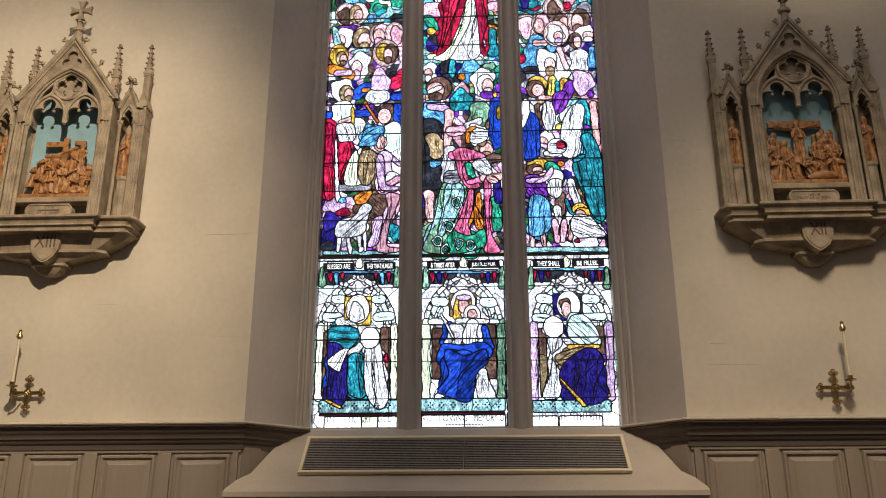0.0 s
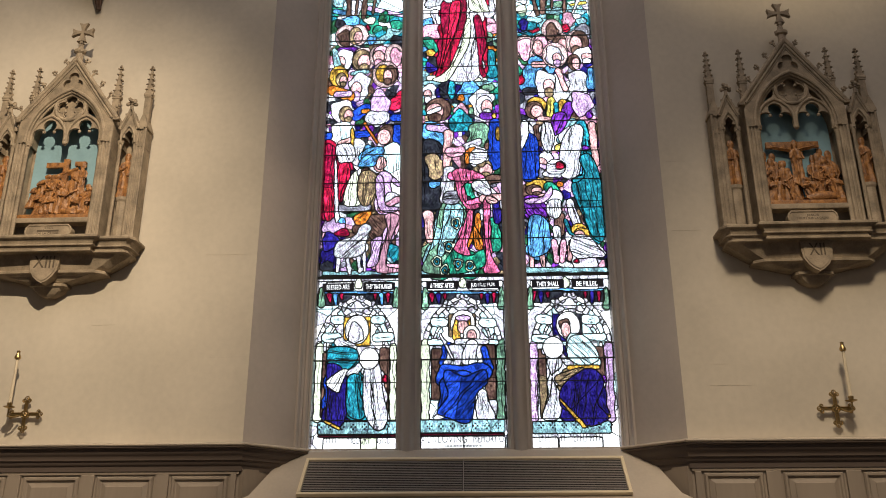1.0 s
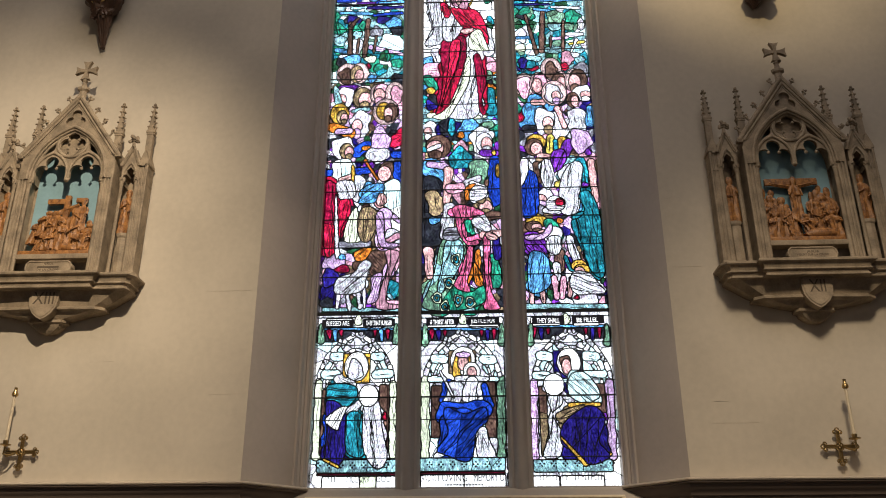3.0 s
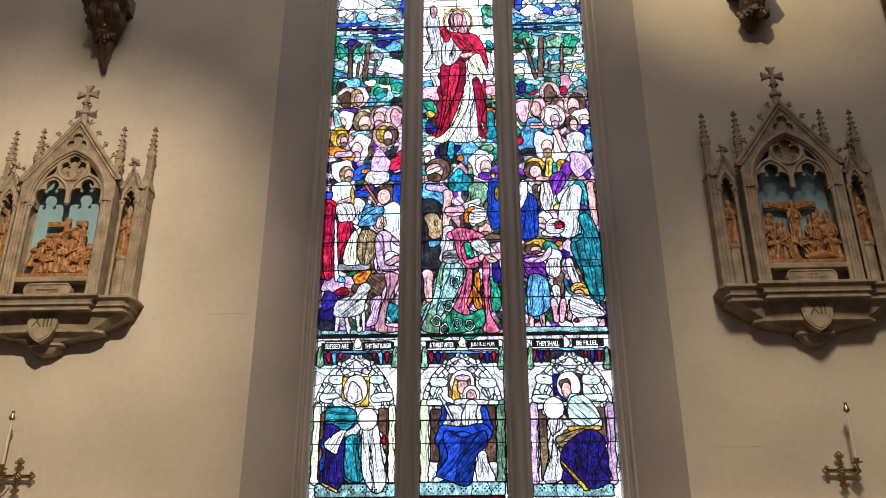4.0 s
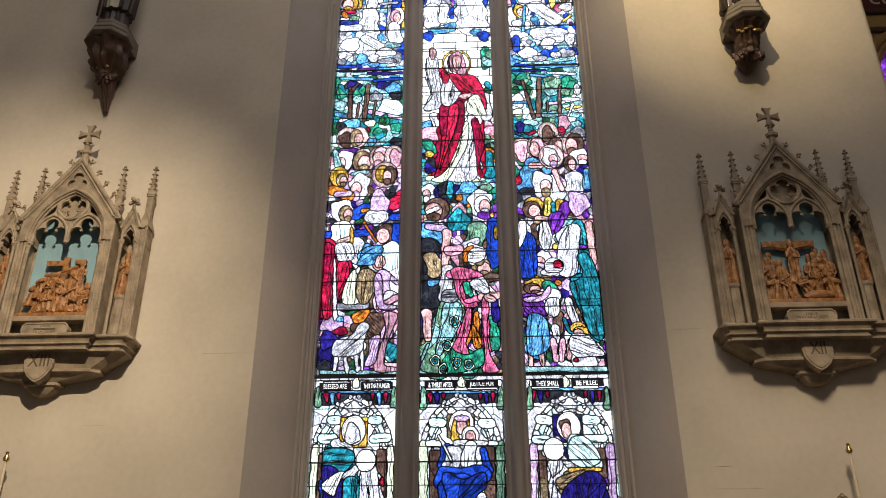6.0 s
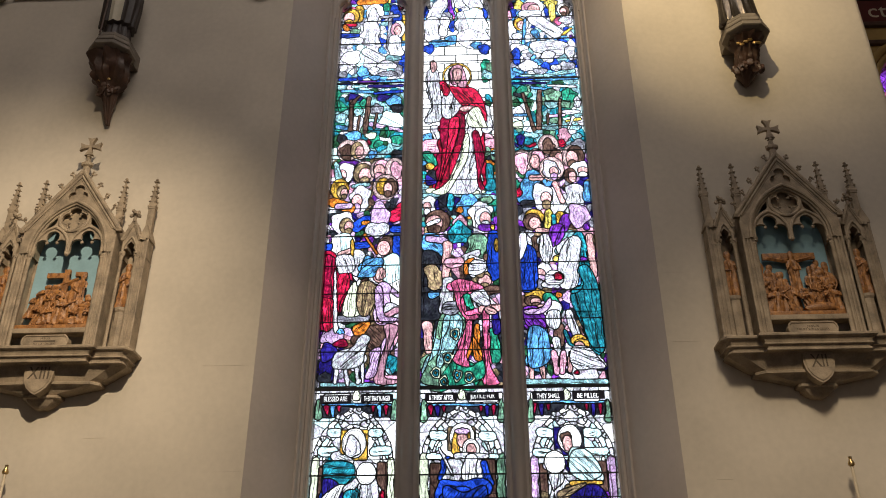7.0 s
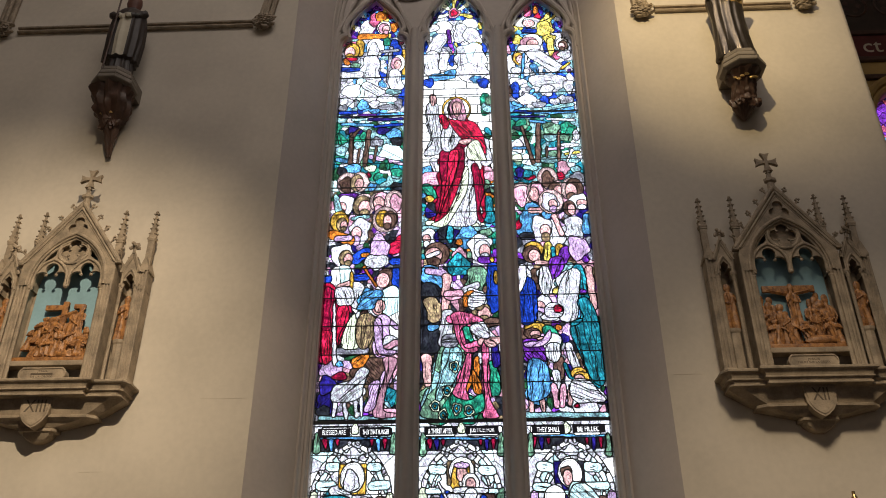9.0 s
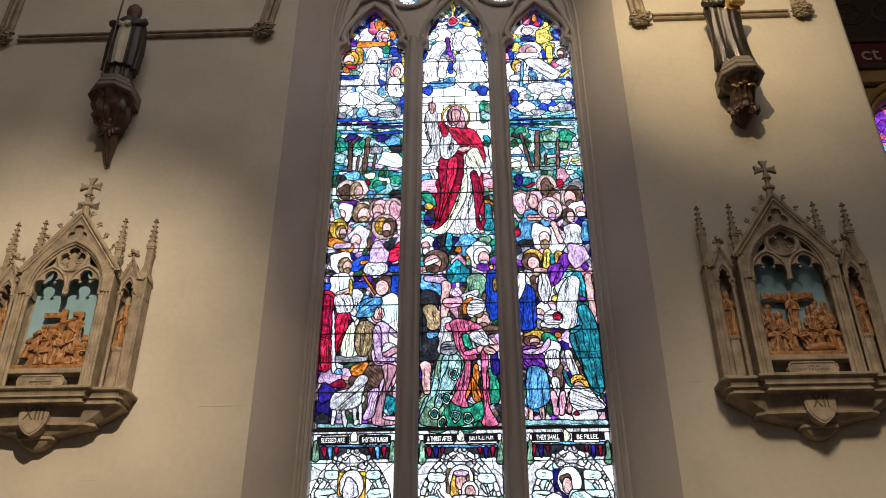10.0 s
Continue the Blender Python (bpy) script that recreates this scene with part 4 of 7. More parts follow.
    oval("flesh", -.178, 2.962, .035, .057)
    fold("aqua", -.106, 3.022, .016, 3.041, .020, .020)
    oval("white", -.041, 2.908, .079, .130)
    oval("halo", .165, 3.009, .108, .125)
    oval("gold", .145, 3.020, .059, .085)
    oval("flesh", .185, 2.991, .044, .079)
    fold("orange", -.260, 2.872, -.124, 2.821, .049, .049)
    fold("lilac", -.222, 2.829, -.124, 2.840, .029, .029)
    fold("red", .232, 2.720, .311, 2.786, .053, .063)
    fold("blue", -.056, 2.645, .027, 2.698, .053, .044)
    fold("orange", -.009, 2.671, .039, 2.670, .019, .019)
    oval("white", -.179, 2.676, .087, .110)
    oval("flesh", -.124, 2.639, .044, .066)
    oval("lilac", .128, 2.736, .080, .122)
    fold("blue", .246, 2.610, .306, 2.609, .034, .034)
    oval("white", .107, 2.606, .101, .066)
    fold("blue", -.290, 2.454, .021, 2.468, .034, .034)
    fold("white", -.164, 2.499, -.178, 2.234, .091, .081)
    fold("flesh", -.179, 2.392, -.097, 2.417, .024, .024)
    fold("red", -.269, 2.368, -.275, 1.789, .053, .056)
    fold("crimson", -.120, 2.207, -.113, 1.899, .052, .065)
    fold("white", -.212, 2.157, -.191, 1.763, .036, .030)
    fold("white", -.047, 2.363, -.035, 2.231, .062, .052)
    fold("gold", -.088, 2.511, -.082, 2.337, .014, .009)
    fold("orange", .007, 2.562, .112, 2.385, .010, .010)
    oval("flesh", .166, 2.437, .064, .086)
    fold("blue", .267, 2.515, .281, 2.224, .033, .028)
    fold("white", .228, 2.303, .239, 1.993, .081, .084)
    fold("lilac", .173, 2.122, .292, 2.017, .021, .021)
    fold("brown", .045, 2.074, .062, 1.895, .108, .098)
    fold("dark", -.073, 2.102, -.110, 1.824, .047, .046)
    fold("white", -.016, 2.152, -.113, 1.899, .014, .014)
    oval("azure", .063, 2.268, .095, .084)
    oval("flesh", .136, 2.188, .052, .073)
    fold("lilac", .167, 2.058, .168, 1.818, .070, .055)
    fold("white", .236, 1.892, .306, 1.865, .060, .046)
    fold("rose", .168, 1.818, .282, 1.891, .037, .028)
    oval("azure", .004, 1.884, .046, .035)
    fold("grey", -.156, 1.825, .052, 1.833, .028, .032)
    fold("brown", .045, 1.672, .183, 1.657, .096, .092)
    oval("orange", .009, 1.742, .062, .050)
    oval("lilac", -.208, 1.689, .083, .069)
    oval("crimson", -.130, 1.626, .055, .034)
    oval("azure", -.141, 1.725, .028, .025)
    fold("rose", .281, 1.729, .223, 1.619, .060, .050)
    fold("lilac", .219, 1.619, .174, 1.367, .046, .034)
    fold("lilac", .135, 1.500, .122, 1.368, .036, .032)
    fold("rose", .116, 1.345, .296, 1.349, .023, .022)
    oval("green", .267, 1.449, .068, .072)
    oval("dark", -.226, 1.410, .068, .111)
    oval("navy", -.225, 1.555, .064, .073)
    fold("aqua", -.259, 1.303, .293, 1.294, .016, .016)
    oval("white", -.052, 1.503, .127, .087)
    oval("white", .051, 1.623, .046, .054)
    fold("white", -.153, 1.457, -.162, 1.314, .018, .014)
    fold("white", -.090, 1.432, -.067, 1.300, .016, .014)
    fold("white", -.008, 1.430, .011, 1.311, .016, .014)
    fold("white", .035, 1.477, .045, 1.315, .014, .011)
    slab("white", -.319, .007, .315, 1.236)
    fold("azure", -.281, 1.151, .295, 1.143, .009, .009)
    slab("halo", -.243, 1.165, -.034, 1.231)
    slab("halo", .042, 1.161, .265, 1.226)
    oval("pale", .003, 1.212, .029, .042)
    fold("crimson", -.213, 1.132, -.201, 1.071, .020, .007)
    fold("azure", -.168, 1.131, -.160, 1.057, .020, .009)
    fold("crimson", -.123, 1.130, -.117, 1.093, .018, .007)
    fold("crimson", .131, 1.127, .132, 1.090, .018, .007)
    fold("azure", .175, 1.126, .182, 1.052, .020, .009)
    fold("crimson", .224, 1.125, .226, 1.065, .020, .007)
    fold("leaf", -.274, 1.186, -.267, 1.059, .011, .029)
    fold("leaf", .286, 1.177, .283, 1.051, .011, .029)
    fold("pale", -.265, .742, -.261, .225, .028, .030)
    fold("pale", .272, .736, .277, .221, .024, .025)
    fold("ice", -.220, .808, -.137, .807, .035, .035)
    fold("ice", .148, .804, .240, .803, .035, .035)
    fold("ice", -.164, .943, -.120, .942, .031, .035)
    fold("ice", .134, .939, .178, .938, .031, .035)
    slab("brown", -.242, .225, -.182, .697)
    slab("brown", .174, .221, .247, .725)
    slab("gold", -.099, .739, .103, .963)
    oval("halo", .002, .862, .088, .109)
    oval("white", -.006, .833, .055, .077)
    fold("teal", -.115, .707, -.144, .576, .074, .074)
    fold("white", -.124, .774, -.024, .728, .035, .035)
    fold("blue", -.152, .554, -.142, .224, .065, .089)
    fold("teal", .021, .552, .031, .265, .086, .102)
    fold("white", -.159, .425, .028, .585, .032, .032)
    fold("navy", -.185, .246, -.026, .182, .051, .021)
    fold("gold", -.098, .151, -.026, .192, .017, .011)
    oval("white", .098, .645, .069, .084)
    fold("white", .068, .558, .145, .497, .030, .043)
    fold("white", .139, .497, .155, .222, .073, .093)
    oval("red", .216, .496, .021, .030)
    fold("teal", .056, .264, .079, .222, .030, .030)
    slab("aqua", -.253, .107, .304, .198)
    slab("crimson", -.254, .090, .305, .103)
    slab("halo", -.209, .001, .053, .087)
    slab("pale", .055, .000, .168, .086)
    slab("halo", .170, -.001, .305, .085)
    robe("crimson", (-.31, 2.35), (-.20, 2.33), (-.18, 2.19), (-.10, 2.10), (-.17, 1.87), (-.20, 1.76), (-.28, 1.77))
    robe("red", (-.18, 2.21), (-.11, 2.22), (-.09, 2.10), (-.15, 1.99), (-.17, 1.87), (-.19, 2.04))
    robe("white", (-.22, 2.21), (-.20, 2.21), (-.17, 1.76), (-.20, 1.76))
    robe("white", (-.21, 2.37), (-.08, 2.37), (-.06, 2.24), (-.13, 2.22), (-.19, 2.23))
    robe("pale", (-.11, 2.04), (-.05, 2.14), (-.00, 2.00), (.01, 1.87), (-.08, 1.84), (-.14, 1.88))
    robe("tan", (-.02, 2.10), (.04, 2.15), (.12, 2.10), (.11, 1.96), (.07, 1.86), (.01, 1.85), (-.03, 1.95))
    robe("brown", (-.02, 1.75), (.18, 1.77), (.20, 1.68), (.14, 1.57), (.08, 1.58), (.03, 1.70))
    robe("lilac", (.11, 2.08), (.16, 2.10), (.18, 1.98), (.19, 1.85), (.28, 1.83), (.27, 1.79), (.16, 1.80), (.12, 1.91))
    robe("rose", (.19, 1.77), (.30, 1.76), (.27, 1.65), (.23, 1.54), (.21, 1.43), (.21, 1.35), (.30, 1.33), (.29, 1.30), (.13, 1.31), (.17, 1.49), (.21, 1.64))
    robe("lilac", (.09, 1.56), (.17, 1.59), (.16, 1.49), (.14, 1.37), (.07, 1.34), (.06, 1.37), (.09, 1.45))
    robe("azure", (-.01, 2.24), (.02, 2.33), (.15, 2.35), (.17, 2.29), (.11, 2.19), (-.03, 2.18))
    robe("flesh", (.13, 2.26), (.18, 2.25), (.19, 2.18), (.14, 2.15), (.11, 2.18))
    robe("orange", (-.05, 1.76), (.03, 1.80), (.09, 1.80), (.04, 1.70), (-.03, 1.69))
    robe("white", (-.19, 1.50), (-.16, 1.56), (-.04, 1.60), (-.01, 1.66), (.04, 1.70), (.09, 1.67), (.07, 1.61), (.05, 1.55), (.04, 1.47), (-.02, 1.43), (-.14, 1.42), (-.19, 1.44))
    robe("teal", (-.19, .73), (-.03, .73), (.02, .67), (-.05, .57), (-.19, .60), (-.21, .67))
    robe("navy", (-.21, .60), (-.12, .60), (-.05, .49), (-.05, .26), (-.10, .16), (-.20, .22), (-.19, .39))
    robe("teal", (-.05, .52), (.03, .53), (.06, .45), (.08, .23), (-.04, .24), (-.06, .39))
    robe("halo", (-.21, .47), (-.13, .55), (-.06, .57), (-.10, .45), (-.12, .40))
    robe("white", (.07, .58), (.17, .61), (.20, .42), (.24, .21), (.17, .13), (.08, .24), (.06, .42))
    oval("halo", .098, .648, .070, .080)
    fold("gold", -.20, .20, -.10, .15, .012, .012)


def cartoon_middle(oval, fold, slab, robe):
    fold("yellow", -.015, 5.557, -.017, 5.378, .026, .011)
    fold("pale", -.136, 5.460, -.035, 5.366, .026, .011)
    fold("pale", .104, 5.449, .001, 5.365, .026, .011)
    fold("pale", -.155, 5.308, -.045, 5.341, .022, .011)
    fold("yellow", .138, 5.296, .010, 5.339, .025, .011)
    fold("leaf", -.090, 5.509, -.030, 5.379, .015, .007)
    fold("leaf", .058, 5.502, -.004, 5.378, .015, .007)
    oval("rose", -.017, 5.348, .055, .066)
    oval("red", -.017, 5.348, .037, .046)
    fold("purple", -.255, 5.238, -.210, 5.286, .026, .022)
    fold("yellow", .227, 5.192, .234, 5.143, .025, .018)
    oval("halo", -.122, 5.163, .087, .089)
    oval("halo", .132, 5.191, .080, .080)
    fold("white", -.209, 5.161, -.245, 5.138, .047, .036)
    fold("white", -.137, 5.036, -.226, 4.871, .061, .071)
    fold("white", .045, 5.151, .025, 5.005, .054, .054)
    fold("purple", -.073, 5.119, -.056, 4.936, .018, .021)
    fold("purple", -.056, 4.936, -.021, 4.863, .021, .011)
    fold("pink", -.030, 4.852, -.027, 4.828, .014, .011)
    fold("yellow", -.008, 4.958, .023, 4.885, .014, .011)
    fold("white", .134, 5.073, .186, 4.974, .072, .071)
    fold("yellow", .185, 4.950, .247, 4.924, .018, .018)
    oval("blue", -.295, 4.934, .029, .072)
    oval("blue", .263, 4.875, .028, .072)
    oval("aqua", .218, 4.830, .043, .033)
    oval("blue", -.049, 4.746, .028, .071)
    fold("white", -.235, 4.777, -.216, 4.637, .085, .081)
    fold("white", -.110, 4.819, -.129, 4.656, .046, .039)
    fold("white", .129, 4.810, .142, 4.600, .141, .146)
    oval("azure", -.155, 4.543, .122, .041)
    oval("blue", -.259, 4.478, .052, .054)
    oval("azure", .175, 4.507, .052, .041)
    oval("blue", .244, 4.460, .052, .059)
    oval("azure", -.050, 4.596, .053, .037)
    oval("dgreen", .264, 4.259, .058, .075)
    oval("green", .261, 4.150, .051, .065)
    oval("green", .270, 3.873, .033, .071)
    oval("aqua", .261, 3.567, .032, .060)
    oval("rose", .241, 3.449, .055, .091)
    oval("azure", -.266, 3.494, .049, .048)
    oval("grey", -.252, 3.415, .065, .067)
    oval("green", -.284, 3.309, .039, .050)
    oval("leaf", -.204, 3.316, .055, .035)
    oval("gold", -.005, 4.155, .131, .149)
    oval("halo", -.005, 4.155, .115, .129)
    fold("rose", -.066, 4.183, -.054, 4.064, .020, .020)
    fold("rose", .046, 4.179, .051, 4.050, .020, .020)
    oval("flesh", -.009, 4.164, .041, .083)
    oval("flesh", -.224, 4.276, .027, .075)
    fold("white", -.232, 4.156, -.223, 4.016, .048, .057)
    fold("grey", -.206, 3.995, -.188, 3.785, .057, .043)
    fold("white", -.254, 3.685, -.180, 3.847, .043, .030)
    fold("red", -.138, 4.067, -.096, 3.991, .041, .034)
    fold("red", .047, 4.007, .161, 3.835, .057, .076)
    fold("white", .013, 4.008, .055, 4.007, .050, .034)
    fold("white", -.080, 3.948, -.031, 3.780, .060, .083)
    fold("red", .177, 3.814, .197, 3.630, .056, .049)
    fold("white", -.105, 3.782, .027, 3.798, .050, .033)
    fold("grey", -.114, 3.721, -.006, 3.779, .027, .020)
    fold("flesh", .011, 3.789, .110, 3.800, .023, .023)
    fold("white", .127, 3.795, .173, 3.630, .033, .065)
    fold("pale", .169, 3.814, .165, 3.631, .030, .033)
    fold("crimson", -.065, 3.678, -.139, 3.382, .086, .090)
    fold("red", .026, 3.716, .033, 3.575, .040, .036)
    fold("crimson", -.107, 3.381, -.174, 3.004, .100, .044)
    fold("red", -.098, 3.579, -.139, 3.152, .026, .029)
    fold("white", -.204, 3.582, -.172, 3.462, .043, .023)
    fold("white", .081, 3.513, .025, 2.970, .046, .103)
    fold("pale", .046, 3.377, -.108, 2.956, .019, .022)
    fold("red", .146, 3.511, .166, 3.004, .042, .031)
    fold("pale", .144, 3.452, .084, 3.222, .013, .013)
    fold("pale", -.234, 2.968, -.062, 2.942, .022, .019)
    fold("pale", .095, 2.950, .204, 2.947, .019, .016)
    fold("rose", .032, 2.958, .064, 2.957, .012, .013)
    fold("rose", -.268, 3.408, -.168, 3.405, .065, .075)
    fold("rose", .256, 3.421, .293, 3.420, .050, .050)
    fold("green", -.268, 3.320, -.218, 3.231, .040, .045)
    fold("rose", -.255, 3.161, -.205, 3.116, .020, .020)
    oval("leaf", .179, 3.335, .099, .058)
    oval("orange", .256, 3.217, .044, .040)
    fold("teal", .251, 3.188, .258, 2.989, .034, .049)
    oval("dark", -.218, 3.088, .064, .074)
    oval("gold", -.242, 3.203, .040, .035)
    fold("crimson", -.010, 3.789, -.124, 3.034, .142, .069)
    fold("red", .184, 3.601, .203, 3.013, .040, .024)
    fold("white", .115, 3.663, .064, 3.001, .086, .127)
    fold("pale", .119, 3.454, -.125, 2.961, .020, .024)
    fold("red", -.030, 3.519, -.107, 3.085, .040, .025)
    fold("white", .233, 3.780, .249, 3.581, .046, .050)
    fold("pale", -.254, 2.962, .148, 2.931, .024, .024)
    fold("aqua", -.286, 2.921, .292, 2.888, .022, .022)
    oval("white", -.241, 2.830, .061, .089)
    oval("dark", -.084, 2.818, .126, .111)
    oval("teal", -.071, 2.845, .029, .095)
    oval("azure", .073, 2.813, .092, .117)
    oval("orange", .005, 2.774, .029, .033)
    oval("leaf", .231, 2.864, .053, .033)
    oval("rose", .004, 2.651, .062, .065)
    oval("teal", -.002, 2.556, .095, .097)
    oval("white", .173, 2.728, .091, .127)
    oval("flesh", .211, 2.686, .053, .082)
    oval("flesh", -.205, 2.656, .082, .093)
    fold("white", -.253, 2.644, -.169, 2.682, .019, .019)
    fold("purple", .185, 2.605, .285, 2.603, .033, .029)
    oval("gold", .266, 2.603, .019, .027)
    fold("azure", -.228, 2.481, -.181, 2.413, .086, .071)
    fold("lilac", -.252, 2.509, -.121, 2.492, .029, .029)
    fold("leaf", .152, 2.472, .094, 2.262, .085, .061)
    fold("blue", .274, 2.522, .266, 2.180, .052, .056)
    oval("gold", .293, 2.442, .019, .064)
    fold("white", .034, 2.316, .139, 2.379, .038, .033)
    fold("dark", -.235, 2.322, -.243, 1.861, .085, .092)
    fold("flesh", -.097, 2.451, -.118, 2.137, .038, .028)
    fold("tan", -.221, 2.230, -.197, 2.113, .061, .056)
    fold("rose", -.075, 2.292, -.004, 2.304, .047, .042)
    fold("azure", -.220, 2.011, -.169, 2.023, .037, .014)
    fold("white", -.087, 2.111, -.123, 1.896, .056, .046)
    fold("green", .028, 2.006, .050, 1.880, .060, .060)
    oval("flesh", .190, 2.125, .060, .077)
    oval("white", .125, 2.256, .084, .089)
    oval("tan", .164, 2.234, .037, .031)
    fold("brown", .214, 2.040, .284, 2.052, .042, .032)
    fold("dark", -.077, 1.882, .038, 1.880, .032, .032)
    fold("leaf", -.077, 1.783, -.169, 1.419, .078, .148)
    fold("leaf", .043, 1.356, -.181, 1.348, .112, .103)
    fold("green", -.012, 1.464, -.169, 1.396, .040, .031)
    oval("pale", -.044, 1.683, .052, .064)
    oval("leaf", -.044, 1.683, .027, .034)
    oval("aqua", -.219, 1.385, .081, .110)
    fold("white", .155, 1.978, .267, 1.838, .060, .059)
    fold("green", .241, 1.702, .250, 1.508, .036, .054)
    fold("navy", .267, 1.850, .273, 1.702, .028, .032)
    fold("pink", -.076, 2.080, .075, 2.051, .035, .033)
    fold("pink", -.007, 2.007, .015, 1.843, .032, .032)
    fold("pink", .015, 1.825, .181, 1.889, .032, .027)
    fold("pink", .065, 1.804, -.001, 1.464, .037, .058)
    fold("orange", .085, 1.607, .010, 1.440, .018, .027)
    fold("orange", .123, 1.754, .123, 1.486, .020, .025)
    fold("pink", .194, 1.852, .183, 1.331, .025, .038)
    fold("flesh", .165, 1.890, .287, 1.895, .032, .028)
    fold("pink", .169, 1.307, .263, 1.294, .020, .018)
    fold("flesh", -.256, 1.761, -.246, 1.553, .041, .027)
    fold("aqua", -.293, 1.303, .076, 1.285, .022, .022)
    slab("white", -.309, .001, .300, 1.223)
    fold("azure", -.314, 1.140, .316, 1.130, .009, .009)
    slab("halo", -.263, 1.154, -.045, 1.219)
    slab("halo", .045, 1.149, .266, 1.214)
    oval("pale", .001, 1.205, .029, .042)
    fold("crimson", -.227, 1.120, -.223, 1.060, .020, .007)
    fold("navy", -.178, 1.119, -.174, 1.055, .020, .009)
    fold("crimson", -.130, 1.119, -.130, 1.087, .018, .007)
    fold("crimson", .139, 1.115, .139, 1.083, .018, .007)
    fold("navy", .183, 1.114, .182, 1.050, .020, .009)
    fold("crimson", .232, 1.113, .230, 1.054, .020, .007)
    fold("leaf", -.276, 1.174, -.275, 1.036, .011, .029)
    fold("leaf", .286, 1.165, .282, 1.028, .011, .028)
    fold("pale", -.274, .755, -.271, .219, .033, .029)
    fold("leaf", .271, .748, .261, .214, .030, .029)
    fold("ice", -.239, .759, -.137, .758, .022, .022)
    fold("ice", .144, .754, .240, .753, .021, .022)
    fold("ice", -.203, .910, -.148, .909, .035, .035)
    fold("ice", .153, .905, .212, .905, .035, .035)
    slab("brown", -.230, .344, -.144, .714)
    slab("brown", .154, .340, .231, .738)
    slab("tan", -.104, .796, .092, .971)
    oval("halo", .000, .896, .091, .104)
    fold("gold", -.043, .930, -.051, .796, .017, .030)
    fold("gold", .038, .929, .048, .840, .017, .017)
    oval("flesh", .000, .881, .039, .061)
    oval("lilac", .001, .941, .057, .023)
    oval("halo", .062, .813, .061, .071)
    oval("flesh", .062, .806, .037, .049)
    fold("blue", -.105, .720, -.127, .611, .043, .043)
    fold("white", -.051, .697, -.084, .567, .060, .064)
    fold("blue", .149, .706, .183, .575, .024, .034)
    fold("white", -.040, .763, .172, .760, .024, .017)
    fold("white", .059, .729, .033, .565, .047, .055)
    fold("flesh", .001, .576, .108, .565, .019, .019)
    fold("blue", -.117, .513, .129, .528, .081, .072)
    fold("blue", -.085, .470, -.128, .238, .077, .055)
    fold("blue", .011, .469, .028, .175, .085, .033)
    fold("navy", -.026, .448, -.055, .258, .013, .013)
    fold("white", .130, .383, .148, .236, .034, .067)
    fold("white", -.191, .218, -.107, .259, .025, .025)
    fold("white", -.165, .820, -.067, .625, .009, .009)
    slab("aqua", -.306, .113, .288, .206)
    slab("crimson", -.306, .097, .287, .109)
    slab("halo", -.305, -.004, -.004, .090)
    slab("halo", -.004, -.006, .285, .088)
    robe("white", (-.27, 4.22), (-.18, 4.23), (-.16, 4.06), (-.14, 3.81), (-.16, 3.67), (-.30, 3.67), (-.22, 3.81), (-.26, 4.02))
    robe("flesh", (-.24, 4.34), (-.20, 4.33), (-.18, 4.26), (-.22, 4.20), (-.24, 4.26))
    robe("white", (.08, 3.56), (.11, 3.62), (.17, 3.51), (.18, 3.18), (.13, 2.94), (-.11, 2.95), (.00, 3.11), (.07, 3.34))
    robe("crimson", (-.14, 3.71), (.01, 3.75), (.06, 3.70), (.05, 3.50), (.00, 3.30), (-.08, 3.08), (-.16, 2.96), (-.20, 2.99), (-.16, 3.12), (-.14, 3.35), (-.16, 3.54))
    robe("red", (-.07, 3.68), (.01, 3.70), (-.01, 3.50), (-.08, 3.27), (-.16, 3.03), (-.12, 3.23), (-.09, 3.46))
    robe("pale", (.05, 3.50), (.09, 3.52), (.08, 3.30), (.00, 3.11), (-.11, 2.93), (-.23, 2.95), (-.14, 3.00), (-.04, 3.13), (.02, 3.30))
    robe("crimson", (.12, 3.54), (.17, 3.55), (.20, 3.40), (.22, 3.26), (.18, 3.11), (.21, 2.96), (.16, 3.00), (.15, 3.19), (.13, 3.40))
    robe("white", (-.14, 3.91), (-.07, 4.02), (.03, 3.88), (.01, 3.78), (-.07, 3.69), (-.14, 3.73))
    robe("red", (-.07, 4.04), (.03, 4.03), (.15, 4.01), (.22, 3.88), (.25, 3.67), (.19, 3.64), (.14, 3.82), (.04, 3.83), (-.04, 3.95))
    robe("red", (-.14, 4.08), (-.07, 4.02), (-.09, 3.94), (-.13, 3.96))
    robe("pale", (.09, 3.75), (.18, 3.81), (.24, 3.63), (.24, 3.59), (.09, 3.61))
    robe("flesh", (.01, 3.80), (.09, 3.83), (.13, 3.80), (.06, 3.76))
    robe("rose", (-.07, 4.21), (-.03, 4.28), (.03, 4.28), (.07, 4.18), (.08, 4.05), (.03, 4.03), (-.02, 4.06), (-.06, 4.08))
    robe("flesh", (-.04, 4.22), (-.00, 4.25), (.04, 4.21), (.03, 4.13), (.00, 4.07), (-.03, 4.12))
    robe("leaf", (-.15, 1.85), (.00, 1.87), (.04, 1.74), (-.03, 1.61), (-.06, 1.48), (.06, 1.42), (.16, 1.48), (.16, 1.34), (-.03, 1.28), (-.29, 1.30), (-.26, 1.43), (-.21, 1.58))
    robe("aqua", (-.12, 1.84), (-.00, 1.84), (.01, 1.71), (-.06, 1.55), (-.15, 1.42), (-.19, 1.44), (-.15, 1.64))
